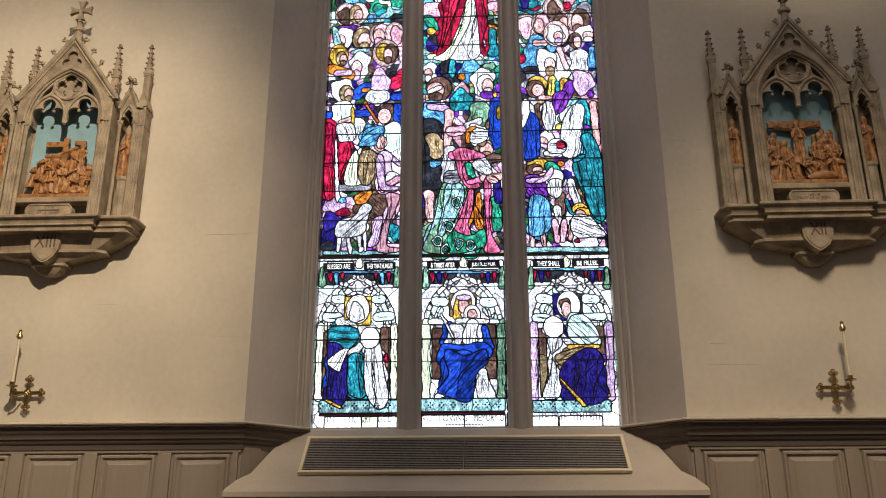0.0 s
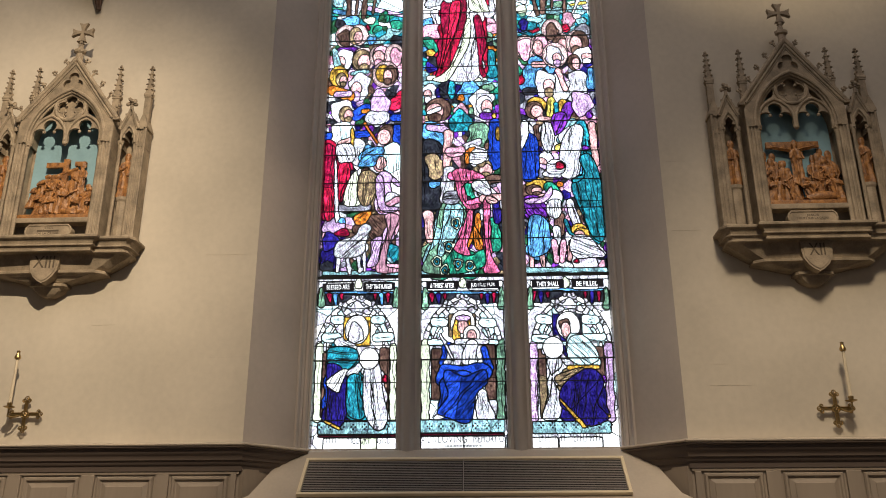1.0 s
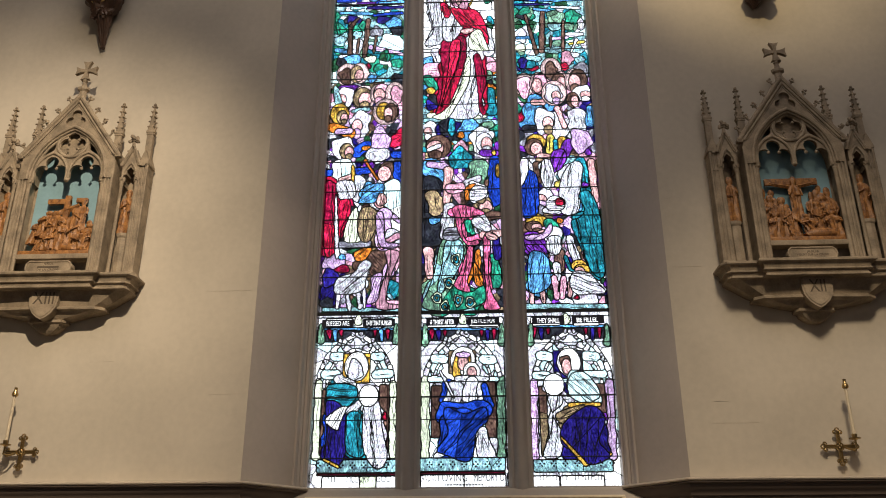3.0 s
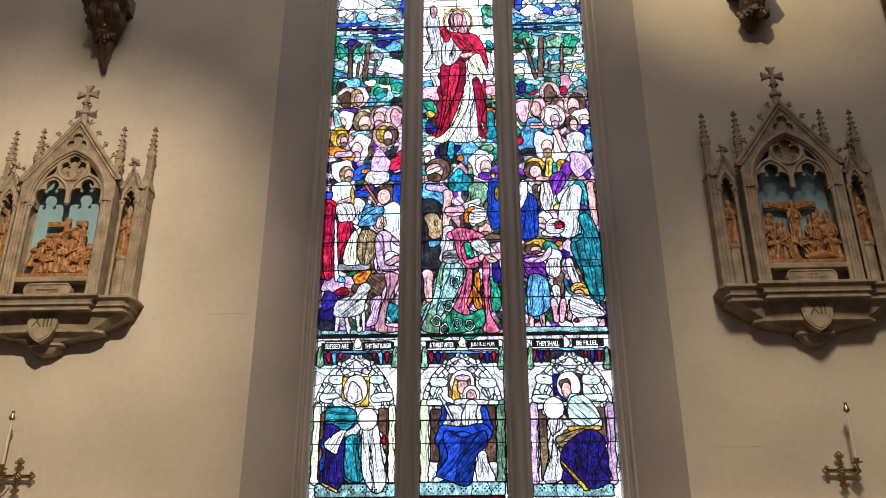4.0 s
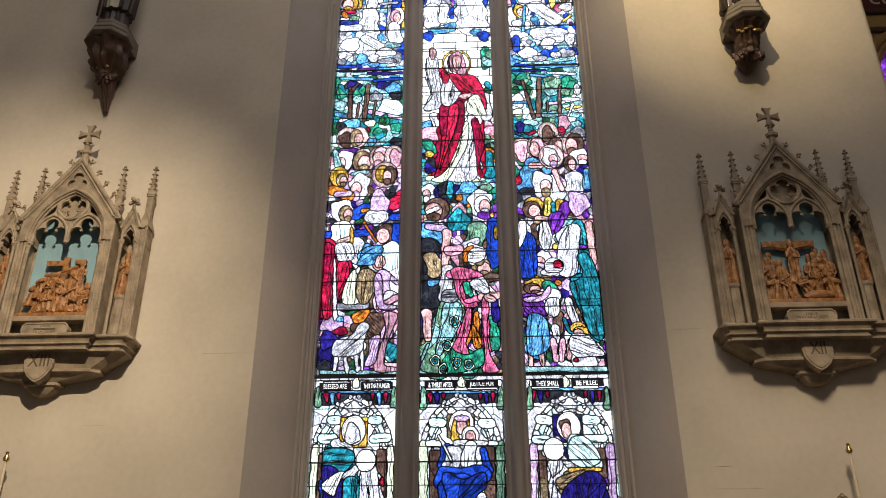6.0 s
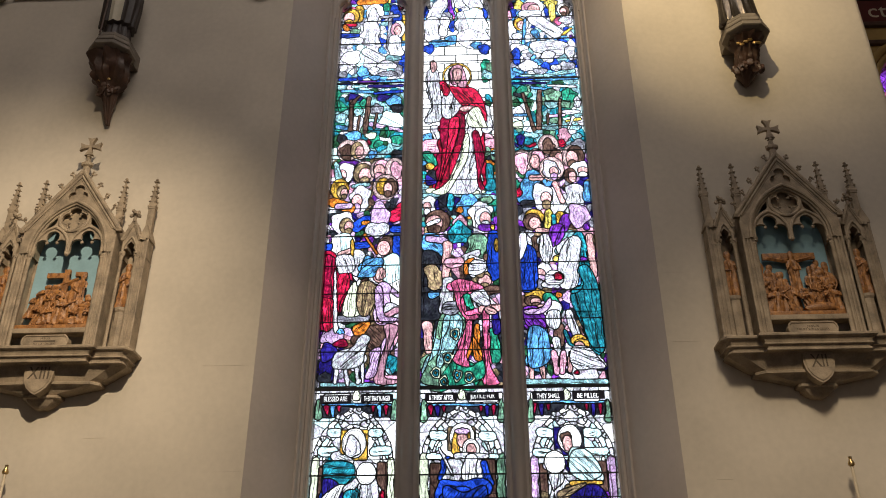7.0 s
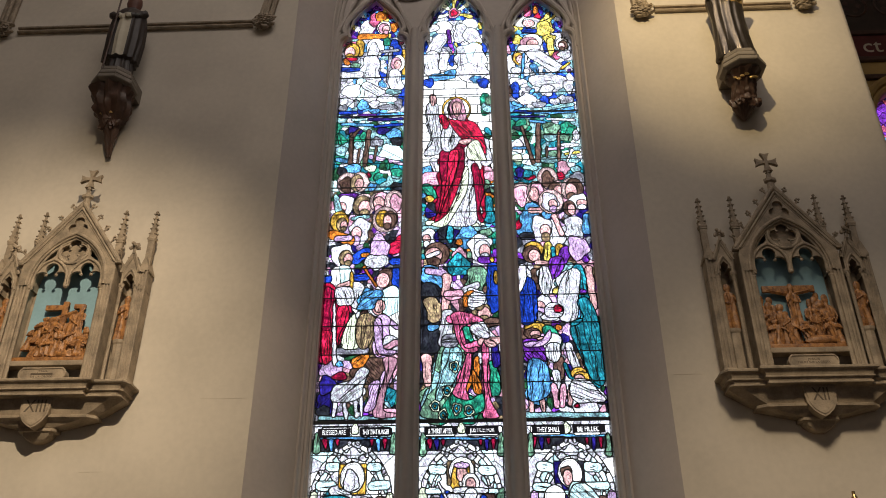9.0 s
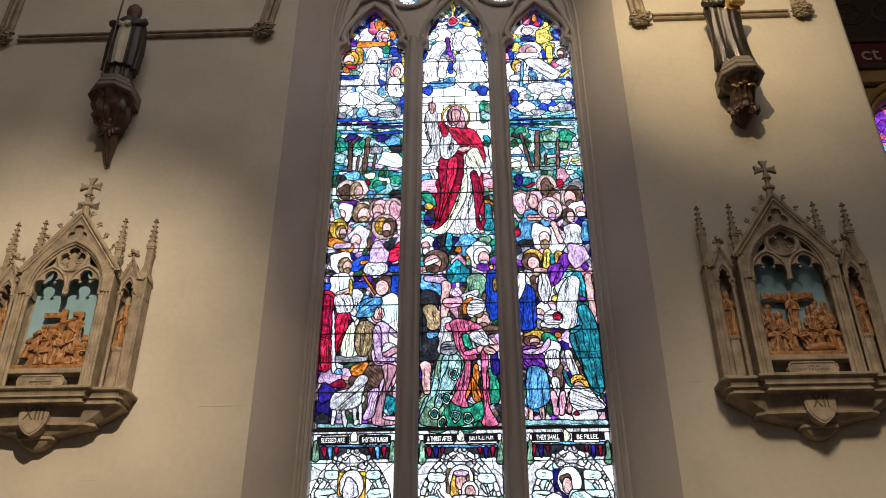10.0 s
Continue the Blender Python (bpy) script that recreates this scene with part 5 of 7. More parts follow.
    for x, z in ((-.045, 1.69), (-.10, 1.50), (-.19, 1.38), (-.03, 1.36), (.06, 1.34), (-.13, 1.31)):
        oval("pale", x, z, .036, .046)
        oval("teal", x, z, .024, .032)
        oval("gold", x, z, .010, .014)
    robe("grey", (-.12, 1.95), (-.02, 1.94), (-.03, 1.85), (-.14, 1.86))
    robe("white", (.08, 2.02), (.18, 2.06), (.23, 1.95), (.20, 1.91), (.10, 1.96))
    robe("pink", (-.07, 2.12), (.01, 2.15), (.15, 2.10), (.18, 2.06), (.07, 2.04), (-.00, 1.97), (.04, 1.84), (.13, 1.85), (.14, 1.82), (.06, 1.79), (-.02, 1.90), (-.05, 2.04))
    robe("pink", (.05, 1.79), (.09, 1.77), (.07, 1.61), (.04, 1.51), (.06, 1.42), (-.06, 1.47), (-.01, 1.59))
    robe("orange", (.09, 1.67), (.15, 1.56), (.16, 1.48), (.11, 1.47), (.09, 1.54))
    robe("pink", (.17, 1.88), (.22, 1.83), (.20, 1.61), (.22, 1.42), (.28, 1.29), (.16, 1.29), (.18, 1.39), (.17, 1.61))
    robe("flesh", (.19, 1.91), (.25, 1.90), (.28, 1.85), (.20, 1.85))
    robe("white", (.05, 2.28), (.10, 2.32), (.20, 2.29), (.20, 2.22), (.13, 2.18), (.06, 2.20))
    robe("orange", (.03, 2.27), (.06, 2.32), (.12, 2.33), (.07, 2.27), (.06, 2.19), (.03, 2.19))
    robe("blue", (-.12, .56), (.01, .51), (.15, .56), (.17, .46), (.09, .38), (.04, .18), (-.14, .23), (-.19, .26), (-.11, .38), (-.14, .49))


def cartoon_right(oval, fold, slab, robe):
    oval("pink", -.082, 5.339, .038, .078)
    oval("orange", -.006, 5.349, .023, .062)
    oval("red", .008, 5.278, .030, .036)
    oval("halo", -.127, 5.200, .115, .066)
    oval("flesh", -.081, 5.185, .067, .061)
    fold("yellow", .065, 5.128, .113, 5.305, .074, .019)
    fold("yellow", .048, 5.154, .176, 5.276, .037, .011)
    oval("yellow", .063, 5.103, .078, .101)
    fold("blue", -.132, 5.086, -.031, 5.087, .026, .026)
    oval("yellow", -.202, 4.976, .048, .060)
    oval("halo", -.062, 4.953, .099, .094)
    oval("flesh", -.058, 4.928, .066, .064)
    oval("yellow", .104, 4.976, .058, .065)
    fold("yellow", .108, 4.951, .110, 4.780, .036, .025)
    oval("halo", .220, 4.902, .062, .084)
    oval("flesh", .213, 4.885, .036, .054)
    oval("pink", .156, 4.766, .036, .053)
    fold("purple", -.266, 4.991, -.271, 4.868, .026, .022)
    oval("blue", -.260, 4.880, .037, .054)
    fold("rose", -.297, 4.894, -.282, 4.820, .022, .022)
    fold("white", -.144, 4.863, -.034, 4.859, .055, .047)
    fold("white", -.039, 4.786, .132, 4.623, .080, .061)
    oval("white", .232, 4.775, .061, .053)
    fold("gold", .183, 4.598, .270, 4.673, .012, .013)
    fold("purple", .263, 4.583, .261, 4.559, .014, .014)
    oval("white", -.276, 4.675, .040, .115)
    oval("halo", -.186, 4.748, .072, .092)
    oval("flesh", -.183, 4.731, .043, .068)
    fold("white", -.228, 4.602, -.140, 4.575, .043, .046)
    fold("azure", -.147, 4.795, -.177, 4.487, .014, .014)
    fold("azure", -.065, 4.643, -.034, 4.547, .036, .018)
    oval("white", -.226, 4.461, .078, .051)
    fold("white", -.039, 4.466, .155, 4.447, .078, .078)
    fold("white", .041, 4.336, .057, 4.312, .077, .035)
    oval("white", .240, 4.397, .046, .078)
    oval("blue", -.248, 4.369, .042, .101)
    oval("brown", -.297, 4.348, .025, .064)
    oval("azure", -.049, 4.294, .046, .036)
    fold("azure", -.080, 4.363, -.138, 4.274, .016, .016)
    oval("white", -.139, 4.252, .087, .063)
    oval("grey", .193, 4.240, .080, .045)
    oval("grey", -.038, 4.185, .063, .036)
    oval("white", .104, 4.220, .052, .036)
    fold("azure", -.264, 4.211, -.196, 4.175, .025, .017)
    fold("aqua", -.006, 4.135, .258, 4.181, .021, .021)
    fold("blue", -.250, 4.121, -.113, 4.099, .017, .017)
    fold("aqua", -.215, 4.142, -.024, 4.135, .014, .014)
    fold("azure", -.078, 4.097, .268, 4.098, .019, .019)
    fold("navy", -.305, 4.057, .006, 4.055, .010, .010)
    fold("white", .021, 4.023, .261, 4.004, .014, .014)
    fold("azure", -.152, 4.008, .002, 3.985, .014, .014)
    oval("green", -.283, 3.968, .034, .052)
    oval("dgreen", -.198, 3.955, .075, .074)
    oval("leaf", .048, 3.914, .075, .074)
    oval("leaf", .194, 3.909, .068, .073)
    oval("dgreen", -.272, 3.839, .041, .043)
    oval("white", -.260, 3.732, .061, .072)
    oval("aqua", .042, 3.818, .068, .043)
    oval("leaf", .152, 3.814, .057, .038)
    oval("white", .264, 3.831, .030, .064)
    oval("white", .188, 3.728, .084, .025)
    fold("azure", -.286, 3.712, -.185, 3.709, .017, .017)
    fold("lilac", .000, 3.692, .135, 3.698, .017, .017)
    fold("yellow", .156, 3.635, .274, 3.652, .015, .015)
    oval("pale", -.266, 3.607, .057, .041)
    oval("aqua", .026, 3.577, .100, .033)
    oval("aqua", .226, 3.571, .056, .033)
    fold("brown", -.060, 3.961, -.083, 3.570, .022, .023)
    fold("brown", -.207, 3.944, -.126, 3.551, .012, .017)
    fold("brown", .114, 3.869, .095, 3.565, .012, .013)
    fold("brown", .002, 3.724, -.006, 3.599, .007, .007)
    fold("white", .214, 3.675, .166, 3.552, .013, .007)
    oval("azure", -.267, 3.403, .056, .032)
    oval("aqua", -.163, 3.491, .067, .037)
    oval("navy", -.274, 3.423, .026, .049)
    oval("aqua", .234, 3.468, .043, .041)
    oval("grey", .226, 3.368, .049, .052)
    oval("red", .096, 3.392, .043, .024)
    oval("rose", .110, 3.462, .040, .061)
    oval("red", -.168, 3.400, .050, .028)
    oval("teal", -.222, 3.440, .084, .047)
    oval("navy", -.247, 3.456, .035, .059)
    oval("rose", .127, 3.488, .049, .077)
    oval("red", .086, 3.416, .049, .029)
    oval("halo", -.014, 3.390, .086, .111)
    oval("brown", -.015, 3.375, .049, .085)
    oval("grey", .243, 3.367, .059, .088)
    oval("halo", -.242, 3.237, .081, .116)
    oval("rose", -.250, 3.226, .059, .104)
    oval("halo", -.119, 3.248, .078, .110)
    oval("flesh", -.137, 3.228, .049, .092)
    oval("halo", .066, 3.271, .069, .087)
    oval("flesh", .066, 3.257, .044, .069)
    oval("halo", .176, 3.268, .083, .116)
    oval("flesh", .175, 3.253, .059, .098)
    fold("azure", -.163, 3.064, -.219, 2.869, .073, .082)
    fold("azure", -.066, 3.061, -.044, 3.004, .034, .034)
    fold("flesh", -.175, 3.064, -.102, 3.062, .029, .029)
    oval("halo", -.001, 3.150, .102, .120)
    oval("white", -.009, 3.144, .068, .092)
    oval("orange", .284, 3.150, .019, .040)
    fold("white", .181, 2.927, .174, 2.817, .082, .076)
    fold("azure", .281, 2.994, .272, 2.855, .029, .038)
    oval("white", .225, 3.143, .083, .074)
    oval("flesh", .165, 3.068, .041, .068)
    oval("red", -.290, 2.927, .034, .050)
    oval("green", -.292, 3.005, .019, .045)
    fold("dark", -.245, 2.815, -.125, 2.825, .034, .029)
    fold("white", -.000, 2.918, .029, 2.779, .062, .067)
    oval("white", -.093, 2.893, .082, .117)
    fold("flesh", .016, 3.002, .068, 2.833, .024, .022)
    fold("yellow", -.052, 2.727, -.068, 2.592, .029, .028)
    fold("teal", -.016, 2.699, -.016, 2.590, .017, .016)
    fold("gold", .042, 2.711, .026, 2.576, .033, .028)
    fold("purple", .095, 2.682, .002, 2.483, .038, .071)
    oval("gold", -.171, 2.689, .079, .077)
    oval("flesh", -.169, 2.635, .057, .071)
    fold("flesh", -.148, 2.567, -.047, 2.551, .026, .024)
    fold("purple", .233, 2.611, .243, 2.584, .024, .024)
    oval("lilac", .191, 2.699, .085, .109)
    fold("white", -.269, 2.490, -.240, 2.436, .047, .061)
    fold("brown", -.175, 2.487, -.166, 2.407, .028, .033)
    fold("white", -.093, 2.459, -.063, 2.352, .066, .061)
    fold("blue", -.235, 2.330, -.257, 2.123, .061, .055)
    fold("white", -.226, 2.382, -.221, 2.199, .019, .019)
    fold("flesh", .257, 2.503, .268, 2.162, .030, .030)
    fold("aqua", .001, 2.372, .111, 2.533, .028, .038)
    fold("yellow", -.018, 2.312, .017, 2.324, .028, .028)
    fold("white", .080, 2.401, .094, 2.115, .084, .069)
    fold("teal", .173, 2.505, .165, 1.986, .047, .087)
    fold("teal", .179, 1.986, .226, 1.518, .096, .031)
    fold("azure", .138, 2.400, .143, 2.088, .014, .018)
    oval("purple", .195, 2.299, .030, .024)
    oval("white", -.124, 2.202, .070, .078)
    oval("grey", -.202, 2.096, .079, .051)
    oval("red", -.033, 2.149, .069, .057)
    oval("white", -.064, 2.088, .074, .036)
    oval("gold", -.202, 1.994, .078, .066)
    oval("flesh", -.197, 1.944, .050, .040)
    fold("green", -.093, 1.967, -.040, 1.865, .050, .050)
    oval("orange", -.018, 1.995, .027, .025)
    fold("purple", -.240, 1.845, -.189, 1.744, .050, .077)
    fold("flesh", -.262, 1.865, -.072, 1.921, .025, .023)
    fold("white", -.075, 1.866, -.079, 1.779, .077, .059)
    fold("azure", -.195, 1.708, -.215, 1.454, .068, .080)
    fold("white", .049, 1.839, .091, 1.666, .032, .032)
    fold("brown", -.032, 1.717, -.043, 1.595, .041, .036)
    fold("white", -.064, 1.620, -.051, 1.523, .031, .027)
    fold("rose", -.087, 1.524, -.072, 1.369, .025, .020)
    fold("rose", -.013, 1.522, -.032, 1.368, .024, .020)
    fold("flesh", -.260, 1.431, -.256, 1.325, .020, .018)
    fold("flesh", -.180, 1.430, -.171, 1.335, .020, .018)
    fold("teal", .007, 1.692, .047, 1.594, .018, .018)
    fold("white", .110, 1.520, .128, 1.377, .067, .102)
    oval("gold", .107, 1.617, .058, .053)
    oval("flesh", .109, 1.580, .045, .039)
    fold("flesh", .043, 1.521, .024, 1.379, .020, .018)
    oval("red", .074, 1.366, .022, .019)
    fold("white", .220, 1.494, .281, 1.422, .018, .018)
    oval("yellow", .285, 1.735, .018, .074)
    fold("aqua", -.301, 1.302, .284, 1.292, .020, .020)
    slab("white", -.323, -.004, .334, 1.227)
    fold("azure", -.295, 1.151, .273, 1.142, .009, .009)
    slab("halo", -.274, 1.151, -.057, 1.216)
    slab("halo", .035, 1.147, .225, 1.211)
    oval("pale", -.012, 1.197, .028, .042)
    fold("crimson", -.255, 1.123, -.253, 1.058, .020, .006)
    fold("navy", -.202, 1.122, -.201, 1.049, .020, .009)
    fold("crimson", -.150, 1.121, -.151, 1.084, .018, .006)
    fold("crimson", .125, 1.117, .123, 1.080, .017, .006)
    fold("navy", .173, 1.116, .169, 1.043, .020, .009)
    fold("crimson", .221, 1.115, .221, 1.052, .020, .007)
    fold("leaf", -.275, 1.162, -.285, 1.025, .011, .028)
    fold("leaf", .276, 1.153, .271, 1.017, .011, .028)
    fold("lilac", -.270, .734, -.283, .212, .028, .027)
    fold("lilac", .264, .727, .247, .208, .030, .031)
    fold("ice", -.256, .778, -.170, .777, .030, .030)
    fold("ice", .099, .784, .227, .783, .026, .030)
    fold("ice", -.217, .922, -.163, .921, .035, .035)
    fold("ice", .113, .918, .182, .917, .034, .034)
    slab("brown", -.243, .212, -.184, .700)
    slab("brown", .161, .459, .228, .717)
    slab("dark", -.127, .753, .084, .960)
    oval("halo", -.014, .875, .086, .103)
    oval("brown", -.040, .879, .039, .049)
    oval("flesh", -.033, .844, .034, .058)
    fold("navy", -.066, .710, -.026, .666, .021, .026)
    fold("ice", .022, .752, .051, .600, .060, .080)
    fold("ice", .122, .707, .162, .609, .034, .046)
    fold("flesh", -.001, .731, .053, .730, .021, .017)
    oval("white", -.130, .710, .073, .084)
    fold("white", -.124, .608, -.008, .600, .034, .025)
    fold("white", -.105, .569, -.148, .252, .059, .054)
    fold("tan", -.044, .525, -.082, .398, .030, .034)
    fold("navy", .070, .481, .014, .251, .109, .128)
    fold("navy", .142, .459, .159, .249, .067, .079)
    fold("blue", .049, .482, -.016, .272, .021, .025)
    fold("gold", -.020, .564, .180, .566, .019, .015)
    fold("gold", -.089, .335, .060, .147, .012, .017)
    oval("purple", .217, .480, .019, .026)
    oval("gold", .219, .218, .029, .017)
    slab("aqua", -.298, .103, .245, .185)
    slab("halo", -.310, -.009, -.125, .078)
    slab("halo", -.121, -.010, .182, .076)
    robe("blue", (-.29, 2.42), (-.18, 2.40), (-.17, 2.18), (-.19, 2.05), (-.31, 2.05))
    robe("purple", (-.05, 2.59), (.05, 2.62), (.06, 2.51), (-.05, 2.41))
    robe("white", (-.30, 2.54), (-.25, 2.55), (-.24, 2.44), (-.29, 2.31), (-.31, 2.33))
    robe("white", (-.12, 2.53), (-.06, 2.51), (-.04, 2.38), (-.10, 2.26), (-.15, 2.40))
    robe("white", (.03, 2.40), (.12, 2.51), (.19, 2.47), (.16, 2.29), (.13, 2.07), (-.00, 2.06), (-.01, 2.24))
    robe("teal", (.14, 2.21), (.22, 2.25), (.29, 2.07), (.30, 1.71), (.29, 1.53), (.21, 1.55), (.15, 1.71), (.09, 1.88), (.07, 1.99), (.14, 2.02), (.18, 2.09))
    robe("purple", (-.29, 1.90), (-.19, 1.90), (-.13, 1.81), (-.14, 1.71), (-.26, 1.73), (-.30, 1.83))
    robe("azure", (-.26, 1.73), (-.13, 1.70), (-.11, 1.49), (-.20, 1.41), (-.28, 1.44))
    robe("lilac", (-.28, 1.88), (-.16, 1.89), (-.09, 1.98), (-.08, 1.91), (-.16, 1.84), (-.28, 1.84))
    robe("white", (-.11, 1.86), (-.02, 1.86), (-.02, 1.76), (-.06, 1.71), (-.13, 1.76))
    robe("white", (.06, 1.57), (.18, 1.56), (.24, 1.48), (.29, 1.40), (.16, 1.39), (.08, 1.39), (.03, 1.46))
    robe("white", (-.11, 2.17), (-.05, 2.21), (.03, 2.17), (.01, 2.09), (-.10, 2.09))
    robe("red", (-.03, 2.19), (.02, 2.17), (.02, 2.13), (-.04, 2.13))
    robe("ice", (-.01, .78), (.09, .80), (.18, .69), (.18, .61), (.06, .58), (-.03, .65))
    robe("white", (-.18, .63), (-.08, .63), (-.08, .57), (-.15, .50), (-.09, .37), (-.11, .21), (-.23, .21), (-.17, .37), (-.15, .50))
    robe("tan", (-.13, .50), (-.00, .55), (.08, .56), (-.07, .43))
    robe("navy", (-.02, .49), (.11, .56), (.20, .51), (.21, .43), (.16, .31), (.23, .21), (.10, .15), (-.01, .23), (-.10, .30), (-.09, .41))
    fold("gold", -.10, .34, .06, .15, .010, .014)
    oval("halo", -.130, .712, .073, .080)


BARS = [(0.205, .003), (0.47, .003), (0.632, .0055), (0.74, .003), (1.02, .003), (1.262, .013), (1.555, .004), (1.796, .004), (2.034, .004), (2.277, .004), (2.542, .005), (2.80, .003), (3.06, .003), (3.33, .005), (3.58, .003), (3.84, .003), (4.10, .006), (4.32, .003), (4.553, .005), (4.82, .003)]
SIDE = [(0, 1.262, ["white"], 0.06), (1.262, 3.30, CROWD, 0.055), (3.30, 4.10, WOODS, 0.075), (4.10, 5.05, CLOUDS, 0.07), (5.05, 6, HEADS, 0.05)]
CENTRE = [(0, 1.262, ["white"], 0.06), (1.262, 2.62, CROWD, 0.055), (2.62, 3.42, GARDEN, 0.045), (3.42, 4.80, ["halo"], 0.2), (4.80, 5.25, CLOUDS, 0.07), (5.25, 6, ["navy", "blue", "azure", "white", "blue"], 0.045)]
for (lx, hw, tip, cusp), zones, draw, label in zip(LIGHTS, (SIDE, CENTRE, SIDE), (cartoon_left, cartoon_middle, cartoon_right), (
        "stained glass light with a white lamb and teal robe", "stained glass light with a red robe above a blue one", "stained glass light with pale halos and a deep blue robe")):
    c = Cartoon(hw + 0.008, tip - BASE + 0.03, zones, int(lx * 10) + 20)
    if lx == 0:
        c.bricks(3.42, 4.78)
    draw(c.oval, c.fold, c.slab, c.robe)
    glaze(c, (MID + lx, GLASS, BASE - 0.004), label, bars=[q for q in BARS if q[0] < tip - BASE])
for x, z, r, k in FOILS:
    c = Cartoon(r, 2 * r, [(0, 2 * r, ["white", "azure", "white", "blue", "halo"], 0.07)], k)
    c.oval("halo", 0, r, r * 0.35, r * 0.35)
    glaze(c, (MID + x, GLASS, z - r), "small foiled light of white and blue stained glass", "tracery_light", 60)

# lettering: navy painted bands with clear letters, and dark letters on pale bands
BAND = mat("navy_glass_paint", (0.012, 0.012, 0.035), 0.5, var=0.2)


def outlines(words, size, width):
    """Outlines of words in the built-in font, centred and scaled to a width."""
    cu = bpy.data.curves.new("letters", "FONT")
    cu.body, cu.size, cu.align_x, cu.align_y = words, size, "CENTER", "CENTER"
    ob = bpy.data.objects.new("letters", cu)
    scene.collection.objects.link(ob)
    bpy.context.view_layer.update()
    flat = ob.to_curve(bpy.context.evaluated_depsgraph_get())
    loops = []
    for sp in flat.splines:
        bp = sp.bezier_points
        pts = []
        for a, b in zip(bp, [*bp[1:], bp[0]]):
            straight = (a.handle_right - a.co).cross(b.co - a.co).length < 1e-7 and (b.handle_left - b.co).cross(b.co - a.co).length < 1e-7
            pts += [a.co.copy()] if straight else bezier(a.co, a.handle_right, b.handle_left, b.co, 4)[:-1]
        loops.append([(p[0], p[1]) for p in pts])
    bpy.data.objects.remove(ob)
    xs = [p[0] for lp in loops for p in lp]
    zs = [p[1] for lp in loops for p in lp]
    k, mx, mz = width / (max(xs) - min(xs)), (max(xs) + min(xs)) / 2, (max(zs) + min(zs)) / 2
    return [[((x - mx) * k, z - mz) for x, z in lp] for lp in loops]


def lettering(name, words, x, z, size, width, lower, material, band=None):
    loops = outlines(words, size, width)
    bm = bmesh.new()
    groups = nested(loops)
    if band:  # the band is pierced by the letters; their counters stay
        bw, bh = band[0] / 2, band[1] / 2
        s = 0.0022
        gx, gz = np.meshgrid(np.arange(-bw, bw, s) + s / 2, np.arange(-bh, bh, s) + s / 2)
        odd = np.zeros(gx.shape, bool)
        for lp in loops:
            for (x0, z0), (x1, z1) in zip(lp, lp[1:] + lp[:1]):
                if z0 != z1:
                    odd ^= ((z0 > gz) != (z1 > gz)) & (gx < (x1 - x0) * (gz - z0) / (z1 - z0) + x0)
        for r in range(gx.shape[0]):  # runs of solid band between the letters
            solid = np.concatenate([[0], (~odd[r]).astype(int), [0]])
            d = np.diff(solid)
            h = gz[r, 0]
            for a, b in zip(np.where(d == 1)[0], np.where(d == -1)[0]):
                xa, xb = gx[r, 0] + (a - 0.5) * s, gx[r, 0] + (b - 0.5) * s
                bm.faces.new([bm.verts.new(p) for p in ((xa, 0, h - s / 2), (xb, 0, h - s / 2), (xb, 0, h + s / 2), (xa, 0, h + s / 2))])
    else:
        for g in groups:
            plate(bm, g, 0.0, 0.003)
    ob = part(name, bm, material)
    ob.location = (x, GLASS - 0.010, z)
    return tagged(ob, *lower)


ZT = BASE + 1.185
TEXTS = [(-0.777 - 0.148, "BLESSED ARE", 0.185), (-0.777 + 0.158, "THEY THAT HUNGER", 0.205), (-0.150, "& THIRST AFTER", 0.19), (0.152, "JUSTICE: FOR", 0.19), (0.777 - 0.148, "THEY SHALL", 0.18), (0.777 + 0.142, "BE FILLED", 0.175)]
for lx, words, w in TEXTS:
    lettering("lettered_band", words, MID + lx, ZT, 0.052, w - 0.014, ("navy painted glass band with clear capital letters", "inscription", "inscriptions"), BAND, (0.236, 0.058))
for lx, words, w, s in ((-0.777 + 0.06, "GLORY", 0.13, 0.085), (-0.777 + 0.22, "GOD", 0.10, 0.085), (-0.08, "LOVING", 0.20, 0.075), (0.18, "MEMORY OF", 0.23, 0.075), (-0.245, "AND IN", 0.10, 0.075)):
    lettering("inscription", words, MID + lx, BASE + 0.066, s, w, ("grey painted capital letters on pale glass", "inscription", "inscriptions"), BAND)
for lx, w in ((-0.777 - 0.15, 0.12), (-0.777 - 0.02, 0.03), (0.777 - 0.16, 0.20), (0.777 + 0.10, 0.24)):
    bm = bmesh.new()
    for k in range(max(2, int(w / 0.022))):
        box(bm, k * 0.022, k * 0.022 + 0.005, -0.002, 0, -0.024, 0.024)
        box(bm, k * 0.022 + 0.006, k * 0.022 + 0.016, -0.002, 0, (-0.024, 0.01, -0.002)[k % 3], (-0.02, 0.014, 0.002)[k % 3])
    ob = part("worn_inscription", bm, BAND, None, "illegible worn strokes on pale glass")
    tagged(ob, "", "inscription", "inscriptions")
    ob.location = (MID + lx - w / 2, GLASS - 0.008, BASE + 0.066)
bm = bmesh.new()
for k in range(26):
    box(bm, k * 0.010, k * 0.010 + 0.007, -0.002, 0, -0.006, 0.006)
ob = tagged(part("small_inscription", bm, BAND, None, "tiny illegible line of dark strokes on pale glass"), "", "inscription", "inscriptions")
ob.location = (MID - 0.13, GLASS - 0.008, BASE + 0.018)
